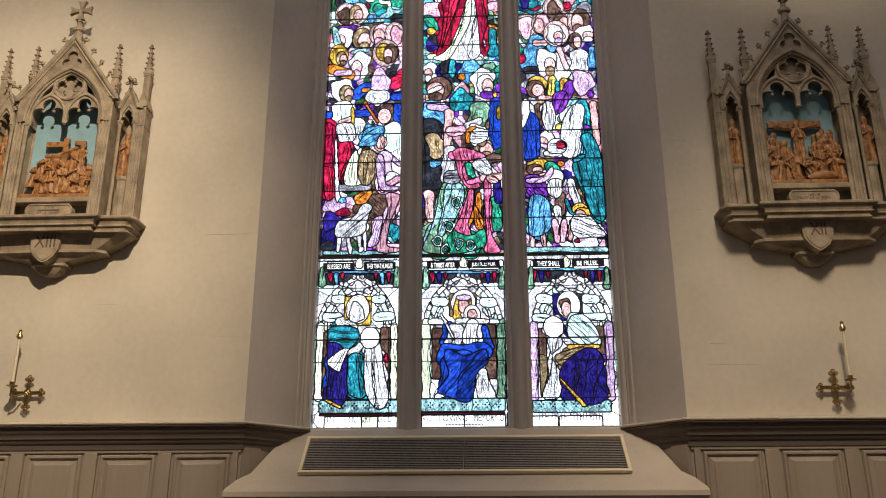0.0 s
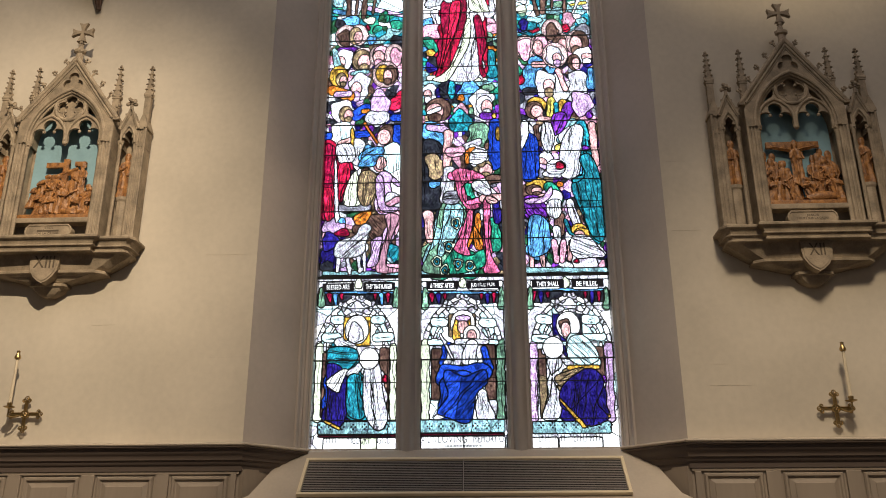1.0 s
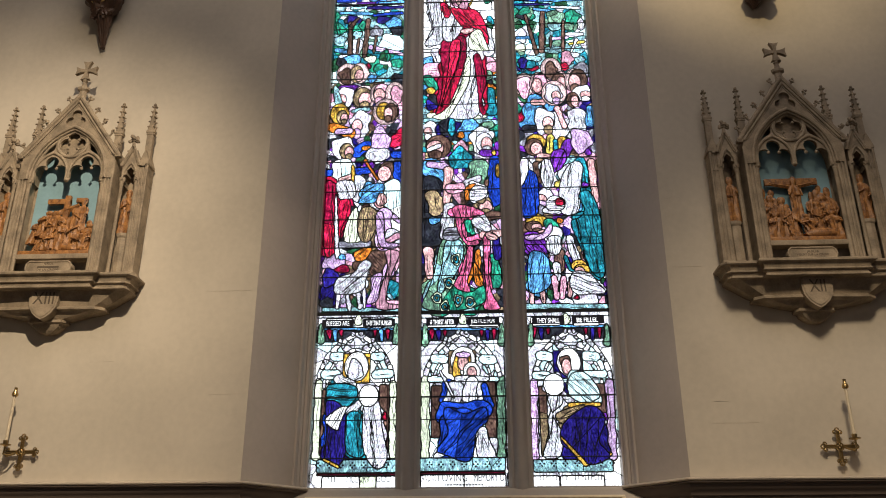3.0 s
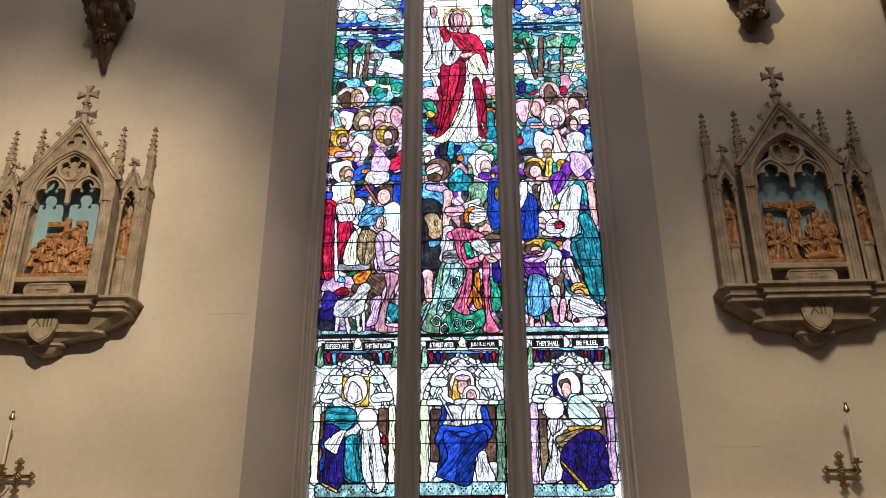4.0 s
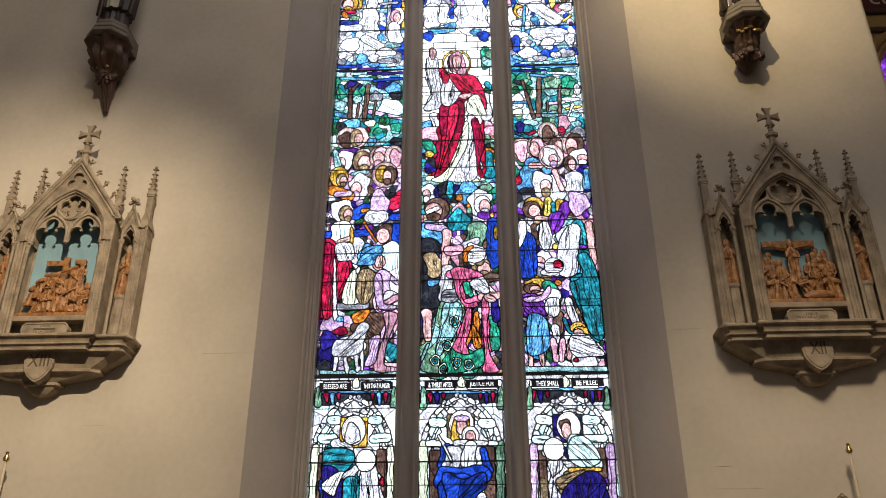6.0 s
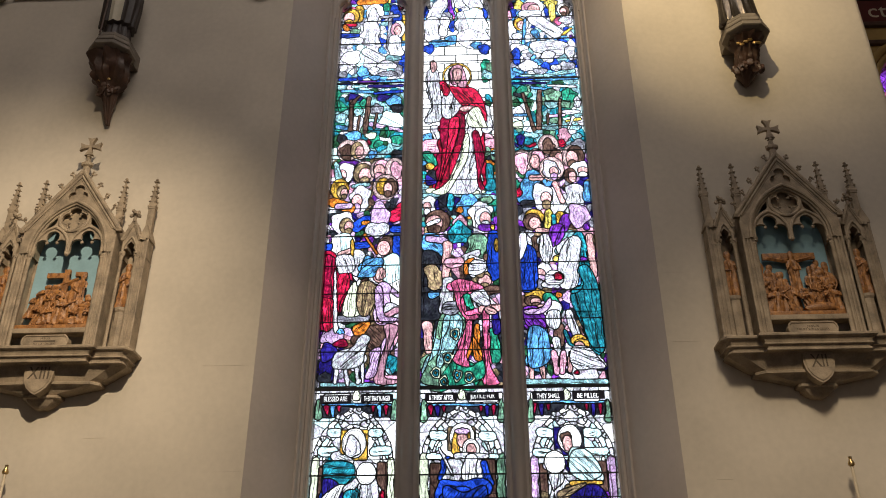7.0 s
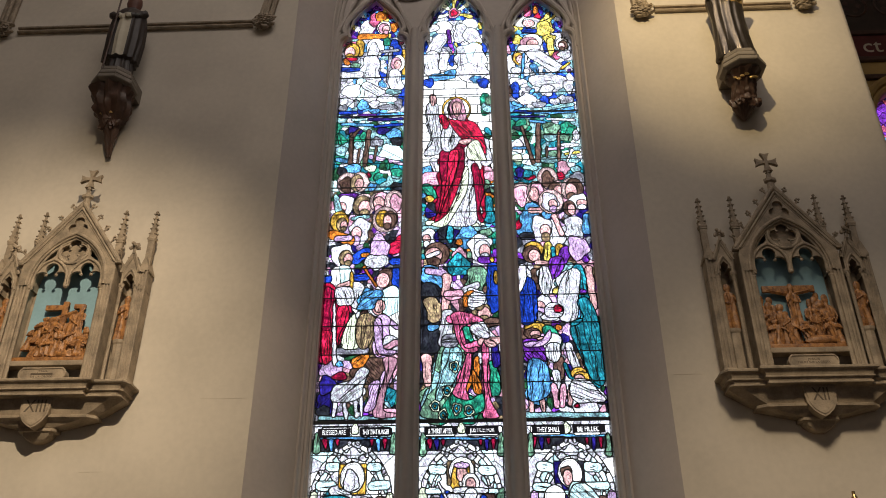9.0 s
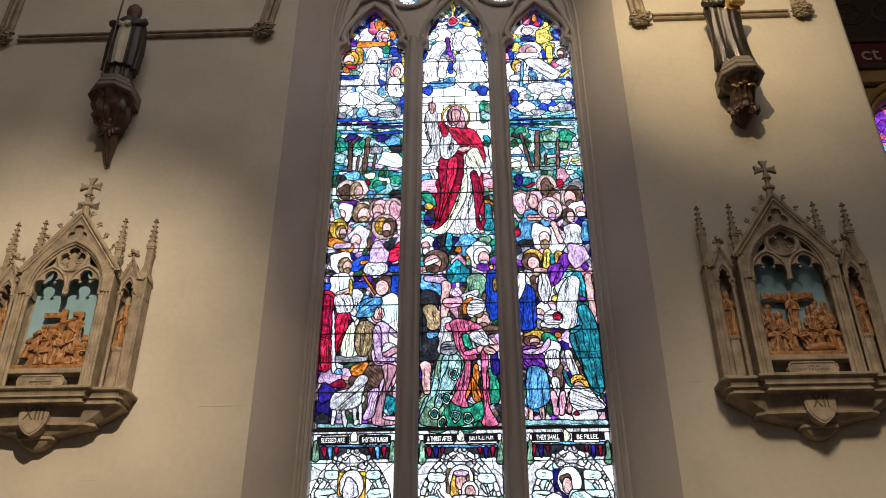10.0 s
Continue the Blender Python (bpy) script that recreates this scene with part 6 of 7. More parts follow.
# rows of small crosses on the aqua plinths
for lx in (-0.777, 0, 0.777):
    for k in range(7):
        bm = bmesh.new()
        for ax, az in ((0.014, 0), (-0.014, 0), (0, 0.016), (0, -0.016)):
            lathe(bm, [(0.0075, 0), (0.0075, 0.002)], 6, (0, 0, 0))
            bmesh.ops.translate(bm, verts=bm.verts[-12:], vec=(ax, az, 0))
        ob = tagged(part("painted_cross", bm, BAND, None, "small dark painted cross on aqua glass"), "", "ornament", "painted crosses")
        ob.matrix_world = pose(MID + lx - 0.24 + 0.08 * k, GLASS - 0.006, BASE + 0.155, 90, 0, 0)

# ---- carved wall shrines ----


def pinnacle(bm, x, y, z0, z1, w):
    """Square shaft with gablets and a crocketed spire."""
    zs = z0 + (z1 - z0) * 0.52
    lathe(bm, [(w, z0), (w, zs - 0.03), (w * 1.35, zs - 0.025), (w * 1.35, zs - 0.012), (w * 0.95, zs), (w * 0.22, z1 - 0.03), (w * 0.15, z1 - 0.02)], 4, (x, y, 0), True, (1, 1), math.pi / 4)
    for k in range(4):
        a = k * math.pi / 2
        plate_at = Matrix.Translation((x, y, 0)) @ Matrix.Rotation(a, 4, "Z")
        b = bmesh.new()
        plate(b, [[(-w * 0.75, zs - 0.04), (w * 0.75, zs - 0.04), (0, zs + 0.045)]], -w * 0.88, -w * 0.6)
        absorb(bm, b, plate_at)
    for lv in range(5):
        s = (lv + 0.6) / 5.4
        r = w * (0.80 + (0.18 - 0.80) * s) + 0.006
        for k in range(4):
            a = math.pi / 4 + k * math.pi / 2
            blob(bm, (x + r * math.cos(a), y + r * math.sin(a), zs + (z1 - zs) * s), 0.0115, lv + k, 0.35, 1, (1, 1, 0.7))
    blob(bm, (x, y, z1 - 0.015), 0.014, 3, 0.3, 1)
    return bm


def ledge_ring(i, z):
    half = [(-0.605 + i, 0.05), (-0.605 + i, -0.19), (-0.570 + i * 0.7, -0.27 + i), (-0.378 + i, -0.27 + i), (-0.378 + i, -0.335 + i)]
    return [(x, y, z) for x, y in half] + [(-x, y, z) for x, y in half[::-1]]


def figure(bm, x, y, z0, h, w, seed, lean=0.0):
    """A plain draped upright form with a rounded top, its folds cut deep."""
    prof = [(0.95, 0.0), (1.02, 0.05), (0.90, 0.14), (0.82, 0.26), (0.78, 0.40), (0.80, 0.52), (0.88, 0.62), (0.90, 0.70), (0.74, 0.765), (0.36, 0.80), (0.30, 0.825), (0.42, 0.855), (0.50, 0.90), (0.46, 0.955), (0.24, 0.995)]
    n = 32
    rings = []
    for r, s in prof:
        ring = []
        deep = 0.24 if s < 0.78 else 0.06
        for k in range(n):
            a = k * math.tau / n
            rr = w * r * (1 + deep * math.sin(a * 8 + seed + 4 * s + 1.8 * math.sin(6 * s + seed)) + 0.22 * noise.noise((math.cos(a) * 2 + seed, math.sin(a) * 2, s * 6)))
            ring.append((x + lean * s * h + rr * math.cos(a), y + rr * 0.75 * math.sin(a), z0 + h * s))
        rings.append(ring)
    vs = loft(bm, rings)
    bm.faces.new(vs[0][::-1]), bm.faces.new(vs[-1])
    for sg in (-1, 1):  # gathered cloth across the front
        reach = 0.55 + 0.35 * math.sin(seed * 3 + sg)
        sx = x + lean * 0.7 * h
        tube(bm, [(sx + sg * w * 0.95, y - w * 0.1, z0 + h * 0.71), (sx + sg * w * 1.05, y - w * 0.6, z0 + h * 0.56), (sx + sg * w * (1 - 1.6 * reach), y - w * 0.95, z0 + h * (0.55 + 0.12 * math.sin(seed + sg)))], w * 0.19, 8, False, w * 0.12)


def station(x, numeral, lines, scene_kind, label):
    s = thing("stone_shrine", (x, WALL - 0.05, 0), label, "shrine", "carved wall shrines")
    P = lambda nm, bm, m=STONE, lb="", par=s, sm=False: part(nm, bm, m, par, lb, sm)
    # ledge
    bm = bmesh.new()
    rings = [ledge_ring(i, z) for i, z in ((0.012, 3.612), (0.0, 3.604), (0.0, 3.588), (0.010, 3.580), (0.026, 3.574), (0.036, 3.556), (0.040, 3.540), (0.032, 3.534), (0.032, 3.526), (0.052, 3.518), (0.056, 3.500), (0.046, 3.494), (0.046, 3.482))]
    vs = loft(bm, [[(a, b, 3.635 + (c - 3.612) * 0.84) for a, b, c in r] for r in rings])
    bm.faces.new(vs[0]), bm.faces.new(vs[-1])
    P("ledge", bm)
    # bracket
    bm = bmesh.new()
    tiers = [(0.56, 0.190, 3.528), (0.54, 0.175, 3.515), (0.485, 0.158, 3.482), (0.43, 0.148, 3.446), (0.385, 0.142, 3.422), (0.392, 0.158, 3.416), (0.392, 0.158, 3.400), (0.36, 0.140, 3.396), (0.30, 0.120, 3.384), (0.22, 0.105, 3.364), (0.14, 0.094, 3.348), (0.118, 0.088, 3.342), (0.128, 0.100, 3.340), (0.128, 0.100, 3.322), (0.105, 0.085, 3.316), (0.096, 0.075, 3.296), (0.066, 0.06, 3.272), (0.03, 0.04, 3.256)]
    rings = []
    for w, d, z in tiers:
        rings.append([(-w, 0.05, z), (-w, -d * 0.6, z), (-w * 0.86, -d, z), (0, -d * 1.12, z), (w * 0.86, -d, z), (w, -d * 0.6, z), (w, 0.05, z)])
    vs = loft(bm, rings)
    bm.faces.new(vs[0]), bm.faces.new(vs[-1])
    P("bracket", bm)
    # shield with its numeral
    bm = bmesh.new()
    half = [(-0.100, 3.558), (-0.100, 3.46), (-0.092, 3.41), (-0.066, 3.366), (-0.030, 3.335), (0, 3.320)]
    out = half + [(-a, b) for a, b in half[:-1][::-1]]
    plate(bm, [out], -0.205, -0.08)
    plate(bm, [[(a * 0.86, 3.445 + (b - 3.445) * 0.88) for a, b in out]], -0.211, -0.204)
    shield = P("shield", bm, STONE, "stone shield with a carved numeral")
    flat = raised(numeral, 0.125, 0.105 if len(numeral) < 4 else 0.145)
    flat.parent = shield
    flat.matrix_local = pose(0, -0.2125, 3.468)
    # backing slabs and the blue ground
    bm = bmesh.new()
    plate(bm, [[(-0.52, 3.61), (0.52, 3.61), (0.52, 4.50), (0.40, 4.52), (0, 4.98), (-0.40, 4.52), (-0.52, 4.50)]], -0.02, 0.049)
    P("backing", bm)
    bm = bmesh.new()
    box(bm, -0.262, 0.262, -0.030, -0.021, 3.78, 4.66)
    P("blue_ground", bm, BLUE, "pale blue painted ground")
    for sg in (-1, 1):
        # outer and inner piers
        bm = bmesh.new()
        a, b = sorted((sg * 0.505, sg * 0.562))
        box(bm, a, b, -0.160, 0.004, 3.612, 4.50, 0.005)
        box(bm, a - 0.010, b + 0.010, -0.178, 0.004, 3.612, 3.668, 0.012)
        box(bm, a - 0.003, b + 0.003, -0.168, 0.004, 4.335, 4.350, 0.004)
        plate(bm, [[(a - 0.008, 4.485), (b + 0.008, 4.485), (b + 0.008, 4.50), ((a + b) / 2, 4.605), (a - 0.008, 4.50)]], -0.178, 0.004)
        plate(bm, [gothic((a + b) / 2, 0.014, 4.47, 4.50, 5, 1.6)], -0.181, -0.176)
        for q in (a + 0.003, b - 0.003):
            tube(bm, [(q, -0.164, 3.66), (q, -0.164, 4.49)], 0.009, 7)
        tube(bm, [((a + b) / 2, -0.162, 3.66), ((a + b) / 2, -0.162, 4.47)], 0.007, 7)
        P("outer_pier", bm)
        bm = bmesh.new()
        a, b = sorted((sg * 0.282, sg * 0.338))
        box(bm, a, b, -0.218, -0.02, 3.612, 4.56, 0.006)
        box(bm, a - 0.005, b + 0.005, -0.233, -0.02, 3.612, 3.655, 0.005)
        plate(bm, [gothic((a + b) / 2, 0.017, 4.49, 4.52, 5, 1.6)], -0.232, -0.224)
        for q, r in ((a + 0.004, 0.010), (b - 0.004, 0.010), ((a + b) / 2, 0.0065)):
            tube(bm, [(q, -0.226, 3.655), (q, -0.226, 4.50)], r, 8)
        P("inner_pier", bm)
        for xx, r, zt in ((sg * 0.266, 0.017, 4.352), (sg * 0.496, 0.013, 4.36), (sg * 0.390, 0.013, 4.36)):
            bm = bmesh.new()
            lathe(bm, [(r * 1.6, 3.62), (r * 1.6, 3.64), (r * 1.1, 3.655), (r, 3.67), (r, zt - 0.04), (r * 1.3, zt - 0.03), (r * 1.1, zt - 0.022), (r * 1.9, zt + 0.008), (r * 2.0, zt + 0.02)], 10, (xx, -0.205 if r > 0.015 else -0.16, 0))
            for k in range(6):
                blob(bm, (xx + r * 1.4 * math.cos(k * 1.05), (-0.205 if r > 0.015 else -0.16) + r * 1.4 * math.sin(k * 1.05), zt - 0.006), r * 0.55, k, 0.3, 1)
            P("colonnette", bm, STONE, "", s, True)
        bm = bmesh.new()
        pinnacle(bm, sg * 0.530, -0.09, 4.54, 5.030, 0.033)
        P("pinnacle", bm)
        bm = bmesh.new()
        pinnacle(bm, sg * 0.306, -0.13, 4.50, 5.025, 0.034)
        P("pinnacle", bm)
        # side niche
        cx = sg * 0.444
        bm = bmesh.new()
        lob = [(cx + a, b) for a, b in [(-0.045, 4.33), (-0.045, 4.36), (-0.050, 4.378), (-0.042, 4.400), (-0.024, 4.405), (-0.027, 4.432), (0, 4.462), (0.027, 4.432), (0.024, 4.405), (0.042, 4.400), (0.050, 4.378), (0.045, 4.36), (0.045, 4.33)]]
        plate(bm, [[(cx - 0.060, 4.335)] + lob + [(cx + 0.060, 4.335), (cx + 0.060, 4.49), (cx, 4.63), (cx - 0.060, 4.49)]], -0.174, -0.022)
        for q in (-1, 1):
            tube(bm, [(cx + q * 0.070, -0.186, 4.470), (cx, -0.186, 4.640)], 0.010, 7)
            tube(bm, [(cx + q * 0.056, -0.182, 4.470), (cx, -0.182, 4.606)], 0.005, 6)
            tube(bm, [(cx + q * 0.051, -0.184, 4.36), (cx + q * 0.043, -0.184, 4.425), (cx + q * 0.022, -0.184, 4.47), (cx, -0.184, 4.498)], 0.008, 7)
            for t in (0.25, 0.6):
                blob(bm, (cx + q * 0.078 * (1 - t), -0.18, 4.485 + 0.17 * t), 0.012, t * 9, 0.4, 1)
        P("niche_gablet", bm)
        bm = bmesh.new()
        lathe(bm, [(0.014, 4.62), (0.012, 4.66), (0.022, 4.665), (0.012, 4.672)], 8, (cx, -0.19, 0))
        for k in range(9):
            blob(bm, (cx + 0.028 * math.cos(k * 2.4), -0.19 + 0.02 * math.sin(k * 2.4), 4.665 + 0.012 * (k % 4)), 0.017, k, 0.4, 1)
        P("leaf_finial", bm)
        bm = bmesh.new()
        lathe(bm, [(0.046, 3.61), (0.046, 3.63), (0.040, 3.64), (0.040, 3.92), (0.050, 3.935), (0.050, 3.955)], 8, (cx, -0.108, 0))
        P("pedestal", bm)
        bm = bmesh.new()
        figure(bm, cx, -0.112, 3.955, 0.345, 0.047, 2 + sg, 0.0)
        P("statuette", bm, GILT, "plain ochre statuette", s, True)
    # gable with its tracery
    bm = bmesh.new()
    g = [p for p in gothic(0, 0.262, 4.36, 4.38, 9, 1.55)]
    ring = [(-0.335, 4.36)] + g + [(0.335, 4.36), (0.335, 4.56), (0.0, 5.025), (-0.335, 4.56)]
    plate(bm, [ring, lobes(0, 4.846, 0.078, 3, 90, 0.51, 8)], -0.236, -0.022)
    gable = P("gable", bm)
    bm = bmesh.new()
    plate(bm, [arc(0, 4.846, 0.086, 0, 360, 18)[:-1]], -0.200, -0.186)
    part("foil_recess", bm, STONE, gable)
    for sg in (-1, 1):
        bm = bmesh.new()
        tube(bm, [(sg * 0.362, -0.240, 4.540), (0, -0.240, 5.048)], 0.017, 8)
        tube(bm, [(sg * 0.330, -0.244, 4.540), (0, -0.244, 5.000)], 0.009, 7)
        tube(bm, [(sg * 0.308, -0.238, 4.545), (0, -0.238, 4.970)], 0.005, 6)
        box(bm, sg * 0.355 - 0.022, sg * 0.355 + 0.022, -0.25, -0.19, 4.524, 4.552, 0.006)
        part("raking_moulding", bm, STONE, gable)
        for k in range(5):
            t = 0.10 + 0.19 * k
            bm = bmesh.new()
            px, pz = sg * 0.368 * (1 - t), 4.55 + 0.50 * t
            tube(bm, [(px, -0.228, pz), (px + sg * 0.016, -0.228, pz + 0.020), (px + sg * 0.024, -0.228, pz + 0.034)], 0.009, 6)
            for q in range(5):
                an = q * 1.26 + k
                blob(bm, (px + sg * 0.028 + 0.012 * math.cos(an), -0.228 + 0.012 * (q % 3 - 1), pz + 0.040 + 0.012 * math.sin(an)), 0.0105, k + q, 0.5, 1)
            part("crocket", bm, STONE, gable)
    bm = bmesh.new()
    for grow, y, r in ((1.075, -0.243, 0.013), (1.015, -0.228, 0.010), (0.965, -0.206, 0.011)):
        tube(bm, [(a * grow, y, 4.38 + (b - 4.38) * (1 + (grow - 1) * 0.8)) for a, b in g], r, 8)
    part("arch_moulding", bm, STONE, gable, "", True)
    # two cusped heads under a foiled circle, the corners beside it pierced
    bm = bmesh.new()
    low = []
    for c0 in (-0.1275, 0.1275):
        low += [(c0 - 0.113, 4.37)] + arc(c0 - 0.066, 4.428, 0.050, 205, 50, 6) + arc(c0, 4.500, 0.048, 228, -48, 9) + arc(c0 + 0.066, 4.428, 0.050, 130, -25, 6) + [(c0 + 0.113, 4.37)]
    tr = [(-0.255, 4.37)] + low + [(0.255, 4.37)] + [p for p in gothic(0, 0.258, 4.37, 4.38, 9, 1.55)][1:-1][::-1]
    corner = [(-0.208, 4.548), (-0.185, 4.592), (-0.158, 4.632), (-0.126, 4.668), (-0.122, 4.640), (-0.126, 4.612), (-0.140, 4.594), (-0.172, 4.574)]
    holes = [corner, [(-a, b) for a, b in corner[::-1]]]
    plate(bm, [tr, lobes(0, 4.650, 0.094, 4, 90, 0.52, 8)] + holes, -0.206, -0.176)
    tube(bm, [(a, -0.210, b) for a, b in arc(0, 4.650, 0.108, 0, 360, 26)[:-1]], 0.012, 8, True)
    tube(bm, [(a, -0.207, b) for a, b in lobes(0, 4.650, 0.097, 4, 90, 0.52, 8)], 0.004, 6, True)
    for c0 in (-0.1275, 0.1275):
        tube(bm, [(c0 + a, -0.212, b) for a, b in gothic(0, 0.122, 4.37, 4.41, 8, 1.45)], 0.011, 8)
        for q in (-1, 1):
            blob(bm, (c0 + q * 0.036, -0.200, 4.452), 0.0125, q, 0.3, 2)
    for q in range(4):
        an = math.pi / 4 + q * math.pi / 2
        blob(bm, (0.052 * math.cos(an), -0.196, 4.650 + 0.052 * math.sin(an)), 0.011, q, 0.3, 2)
    blob(bm, (0, -0.205, 4.362), 0.021, 4, 0.35, 2)
    P("tracery", bm)
    bm = bmesh.new()
    plate(bm, [arc(0, 4.650, 0.112, 0, 360, 22)[:-1]], -0.150, -0.140)
    P("foil_ground", bm)
    # finial and cross
    bm = bmesh.new()
    lathe(bm, [(0.032, 5.00), (0.028, 5.095), (0.046, 5.108), (0.048, 5.128), (0.024, 5.135), (0.018, 5.17)], 8, (0, -0.20, 0))
    arm = [(0.010, 0.014), (0.017, 0.045), (0.034, 0.080), (0, 0.072), (-0.034, 0.080), (-0.017, 0.045), (-0.010, 0.014)]
    cross = []
    for k in range(4):
        ca, sa = math.cos(-k * math.pi / 2), math.sin(-k * math.pi / 2)
        cross += [(a * ca - b * sa, 5.278 + a * sa + b * ca) for a, b in arm[::-1]]
    plate(bm, [cross], -0.222, -0.182)
    box(bm, -0.011, 0.011, -0.217, -0.187, 5.13, 5.23)
    lathe(bm, [(0.010, 5.176), (0.024, 5.184), (0.010, 5.192)], 8, (0, -0.202, 0))
    P("finial_cross", bm)
    # relief on its ochre base
    bm = bmesh.new()
    box(bm, -0.26, 0.26, -0.19, -0.03, 3.792, 3.822, 0.006)
    f = lambda fx, z, h, w, lean=0.0, y=-0.10: figure(bm, fx, y, z, h, w, fx * 31 + h * 7, lean)
    beam = lambda a, b, r: tube(bm, [(a[0], -0.09, a[1]), (b[0], -0.09, b[1])], r, 4)
    if scene_kind == "ladder":
        box(bm, -0.145, 0.02, -0.10, -0.06, 4.205, 4.245, 0.004)
        box(bm, -0.02, 0.02, -0.106, -0.066, 3.9, 4.27, 0.004)
        box(bm, 0.06, 0.14, -0.10, -0.06, 4.215, 4.25, 0.004)
        beam((-0.20, 3.82), (-0.09, 4.12), 0.011), beam((-0.14, 3.82), (-0.05, 4.10), 0.011)
        for k in range(6):
            beam((-0.192 + 0.019 * k, 3.86 + 0.045 * k), (-0.132 + 0.016 * k, 3.86 + 0.045 * k), 0.008)
        beam((-0.09, 4.12), (0.09, 4.19), 0.022)
        f(-0.14, 3.95, 0.20, 0.05, 0.15), f(-0.03, 3.84, 0.30, 0.052, -0.1, -0.13), f(0.055, 3.83, 0.34, 0.05, 0.05), f(0.11, 3.95, 0.29, 0.042, 0.05), f(-0.07, 3.92, 0.22, 0.045, 0.2, -0.14)
        f(0.19, 3.83, 0.22, 0.05, 0.0), f(0.14, 3.83, 0.16, 0.06, 0.2, -0.13), f(0.01, 3.83, 0.24, 0.045, 0.0, -0.14)
        f(0.225, 3.83, 0.17, 0.045, -0.1, -0.10), f(0.175, 3.83, 0.25, 0.042, 0.0, -0.07), f(-0.10, 3.83, 0.17, 0.048, 0.2, -0.14), f(-0.215, 3.90, 0.20, 0.038, 0.2, -0.08)
        blob(bm, (0.08, -0.12, 3.85), 0.07, 3, 0.3, 2, (1.6, 0.8, 0.5))
    else:
        box(bm, -0.20, 0.16, -0.10, -0.07, 4.235, 4.285, 0.006)
        box(bm, -0.03, 0.005, -0.09, -0.05, 3.83, 4.29, 0.004)
        beam((-0.17, 4.25), (-0.03, 4.22), 0.016), beam((0.13, 4.25), (-0.0, 4.22), 0.016)
        f(-0.012, 3.95, 0.34, 0.040, 0.0, -0.12)
        f(-0.20, 3.83, 0.33, 0.05, 0.05), f(-0.14, 3.83, 0.30, 0.045, 0.1, -0.13), f(-0.085, 3.83, 0.25, 0.042, 0.0, -0.12)
        f(0.20, 3.83, 0.33, 0.055, -0.1), f(0.14, 3.84, 0.36, 0.045, 0.0, -0.08), f(0.105, 3.86, 0.24, 0.04, 0.05, -0.12), f(0.07, 3.83, 0.17, 0.05, -0.3, -0.14)
        f(-0.232, 3.82, 0.40, 0.042, 0.03, -0.07), f(-0.165, 3.90, 0.31, 0.040, 0.02, -0.06), f(-0.11, 3.82, 0.33, 0.040, 0.0, -0.07), f(-0.06, 3.82, 0.21, 0.042, -0.1, -0.14), f(-0.20, 3.82, 0.19, 0.045, 0.15, -0.15)
        f(0.232, 3.82, 0.40, 0.046, -0.04, -0.07), f(0.175, 3.95, 0.29, 0.040, -0.04, -0.06), f(0.10, 3.86, 0.33, 0.040, 0.03, -0.06), f(0.215, 3.82, 0.20, 0.05, -0.1, -0.15)
        blob(bm, (0.13, -0.14, 3.85), 0.075, 5, 0.3, 2, (1.7, 0.8, 0.55))
    P("relief", bm, GILT, "plain ochre relief of gathered forms", s, True)
    bm = bmesh.new()
    box(bm, -0.285, 0.285, -0.215, -0.02, 3.752, 3.790, 0.008)
    P("relief_shelf", bm)
    bm = bmesh.new()
    box(bm, -0.30, 0.30, -0.10, -0.02, 3.612, 3.756)
    P("plinth", bm, DARKSTONE)
    bm = bmesh.new()
    pl = [(-0.135, 3.645), (0.135, 3.645), (0.152, 3.660), (0.158, 3.684), (0.152, 3.708), (0.135, 3.724), (-0.135, 3.724), (-0.152, 3.708), (-0.158, 3.684), (-0.152, 3.660)]
    plate(bm, [pl], -0.240, -0.15)
    tube(bm, [(a, -0.242, b) for a, b in pl], 0.007, 6, True)
    plaque = P("plaque", bm, STONE, "stone plaque with small dark letters")
    for k, (words, w) in enumerate(lines):
        z = 3.703 - 0.019 * k - (0.008 if len(lines) == 2 else 0.0)
        if words:
            ob = raised(words, 0.021, w)
            ob.parent = plaque
            ob.matrix_local = pose(0, -0.2405, z)
        else:
            bm = bmesh.new()
            box(bm, -w / 2, w / 2, -0.2425, -0.241, z - 0.006, z + 0.006)
            part("worn_line", bm, LETTER, plaque)
    # true proportions: a shallow work close to the wall
    fit = Matrix.Diagonal((1.02, 0.70, 1.02, 1.0))
    for ob in s.children_recursive:
        if ob.location.length:
            ob.location = fit @ ob.location
        else:
            ob.data.transform(fit)
    s.location = (x, WALL - 0.028, 1.6 * (1 - 1.02))
    return s


LETTER = mat("dark_letter_paint", (0.10, 0.075, 0.05), 0.7, var=0.2)


def raised(words, size, width):
    """Dark lettering as thin mesh."""
    bm = bmesh.new()
    for g in nested(outlines(words, size, width)):
        plate(bm, g, -0.001, 0.001)
    return part("lettering", bm, LETTER)


station(-2.960, "XIII", [("JESUS", 0.07), ("", 0.15), ("DE LA CROIX", 0.15)], "ladder", "lit carved stone Gothic shrine with an ochre relief")
station(2.250, "XII", [("JESUS", 0.08), ("MEURT SUR LA CROIX", 0.21)], "cross", "shaded carved stone Gothic shrine with an ochre cross relief")

# ---- brass wall crosses with candles ----


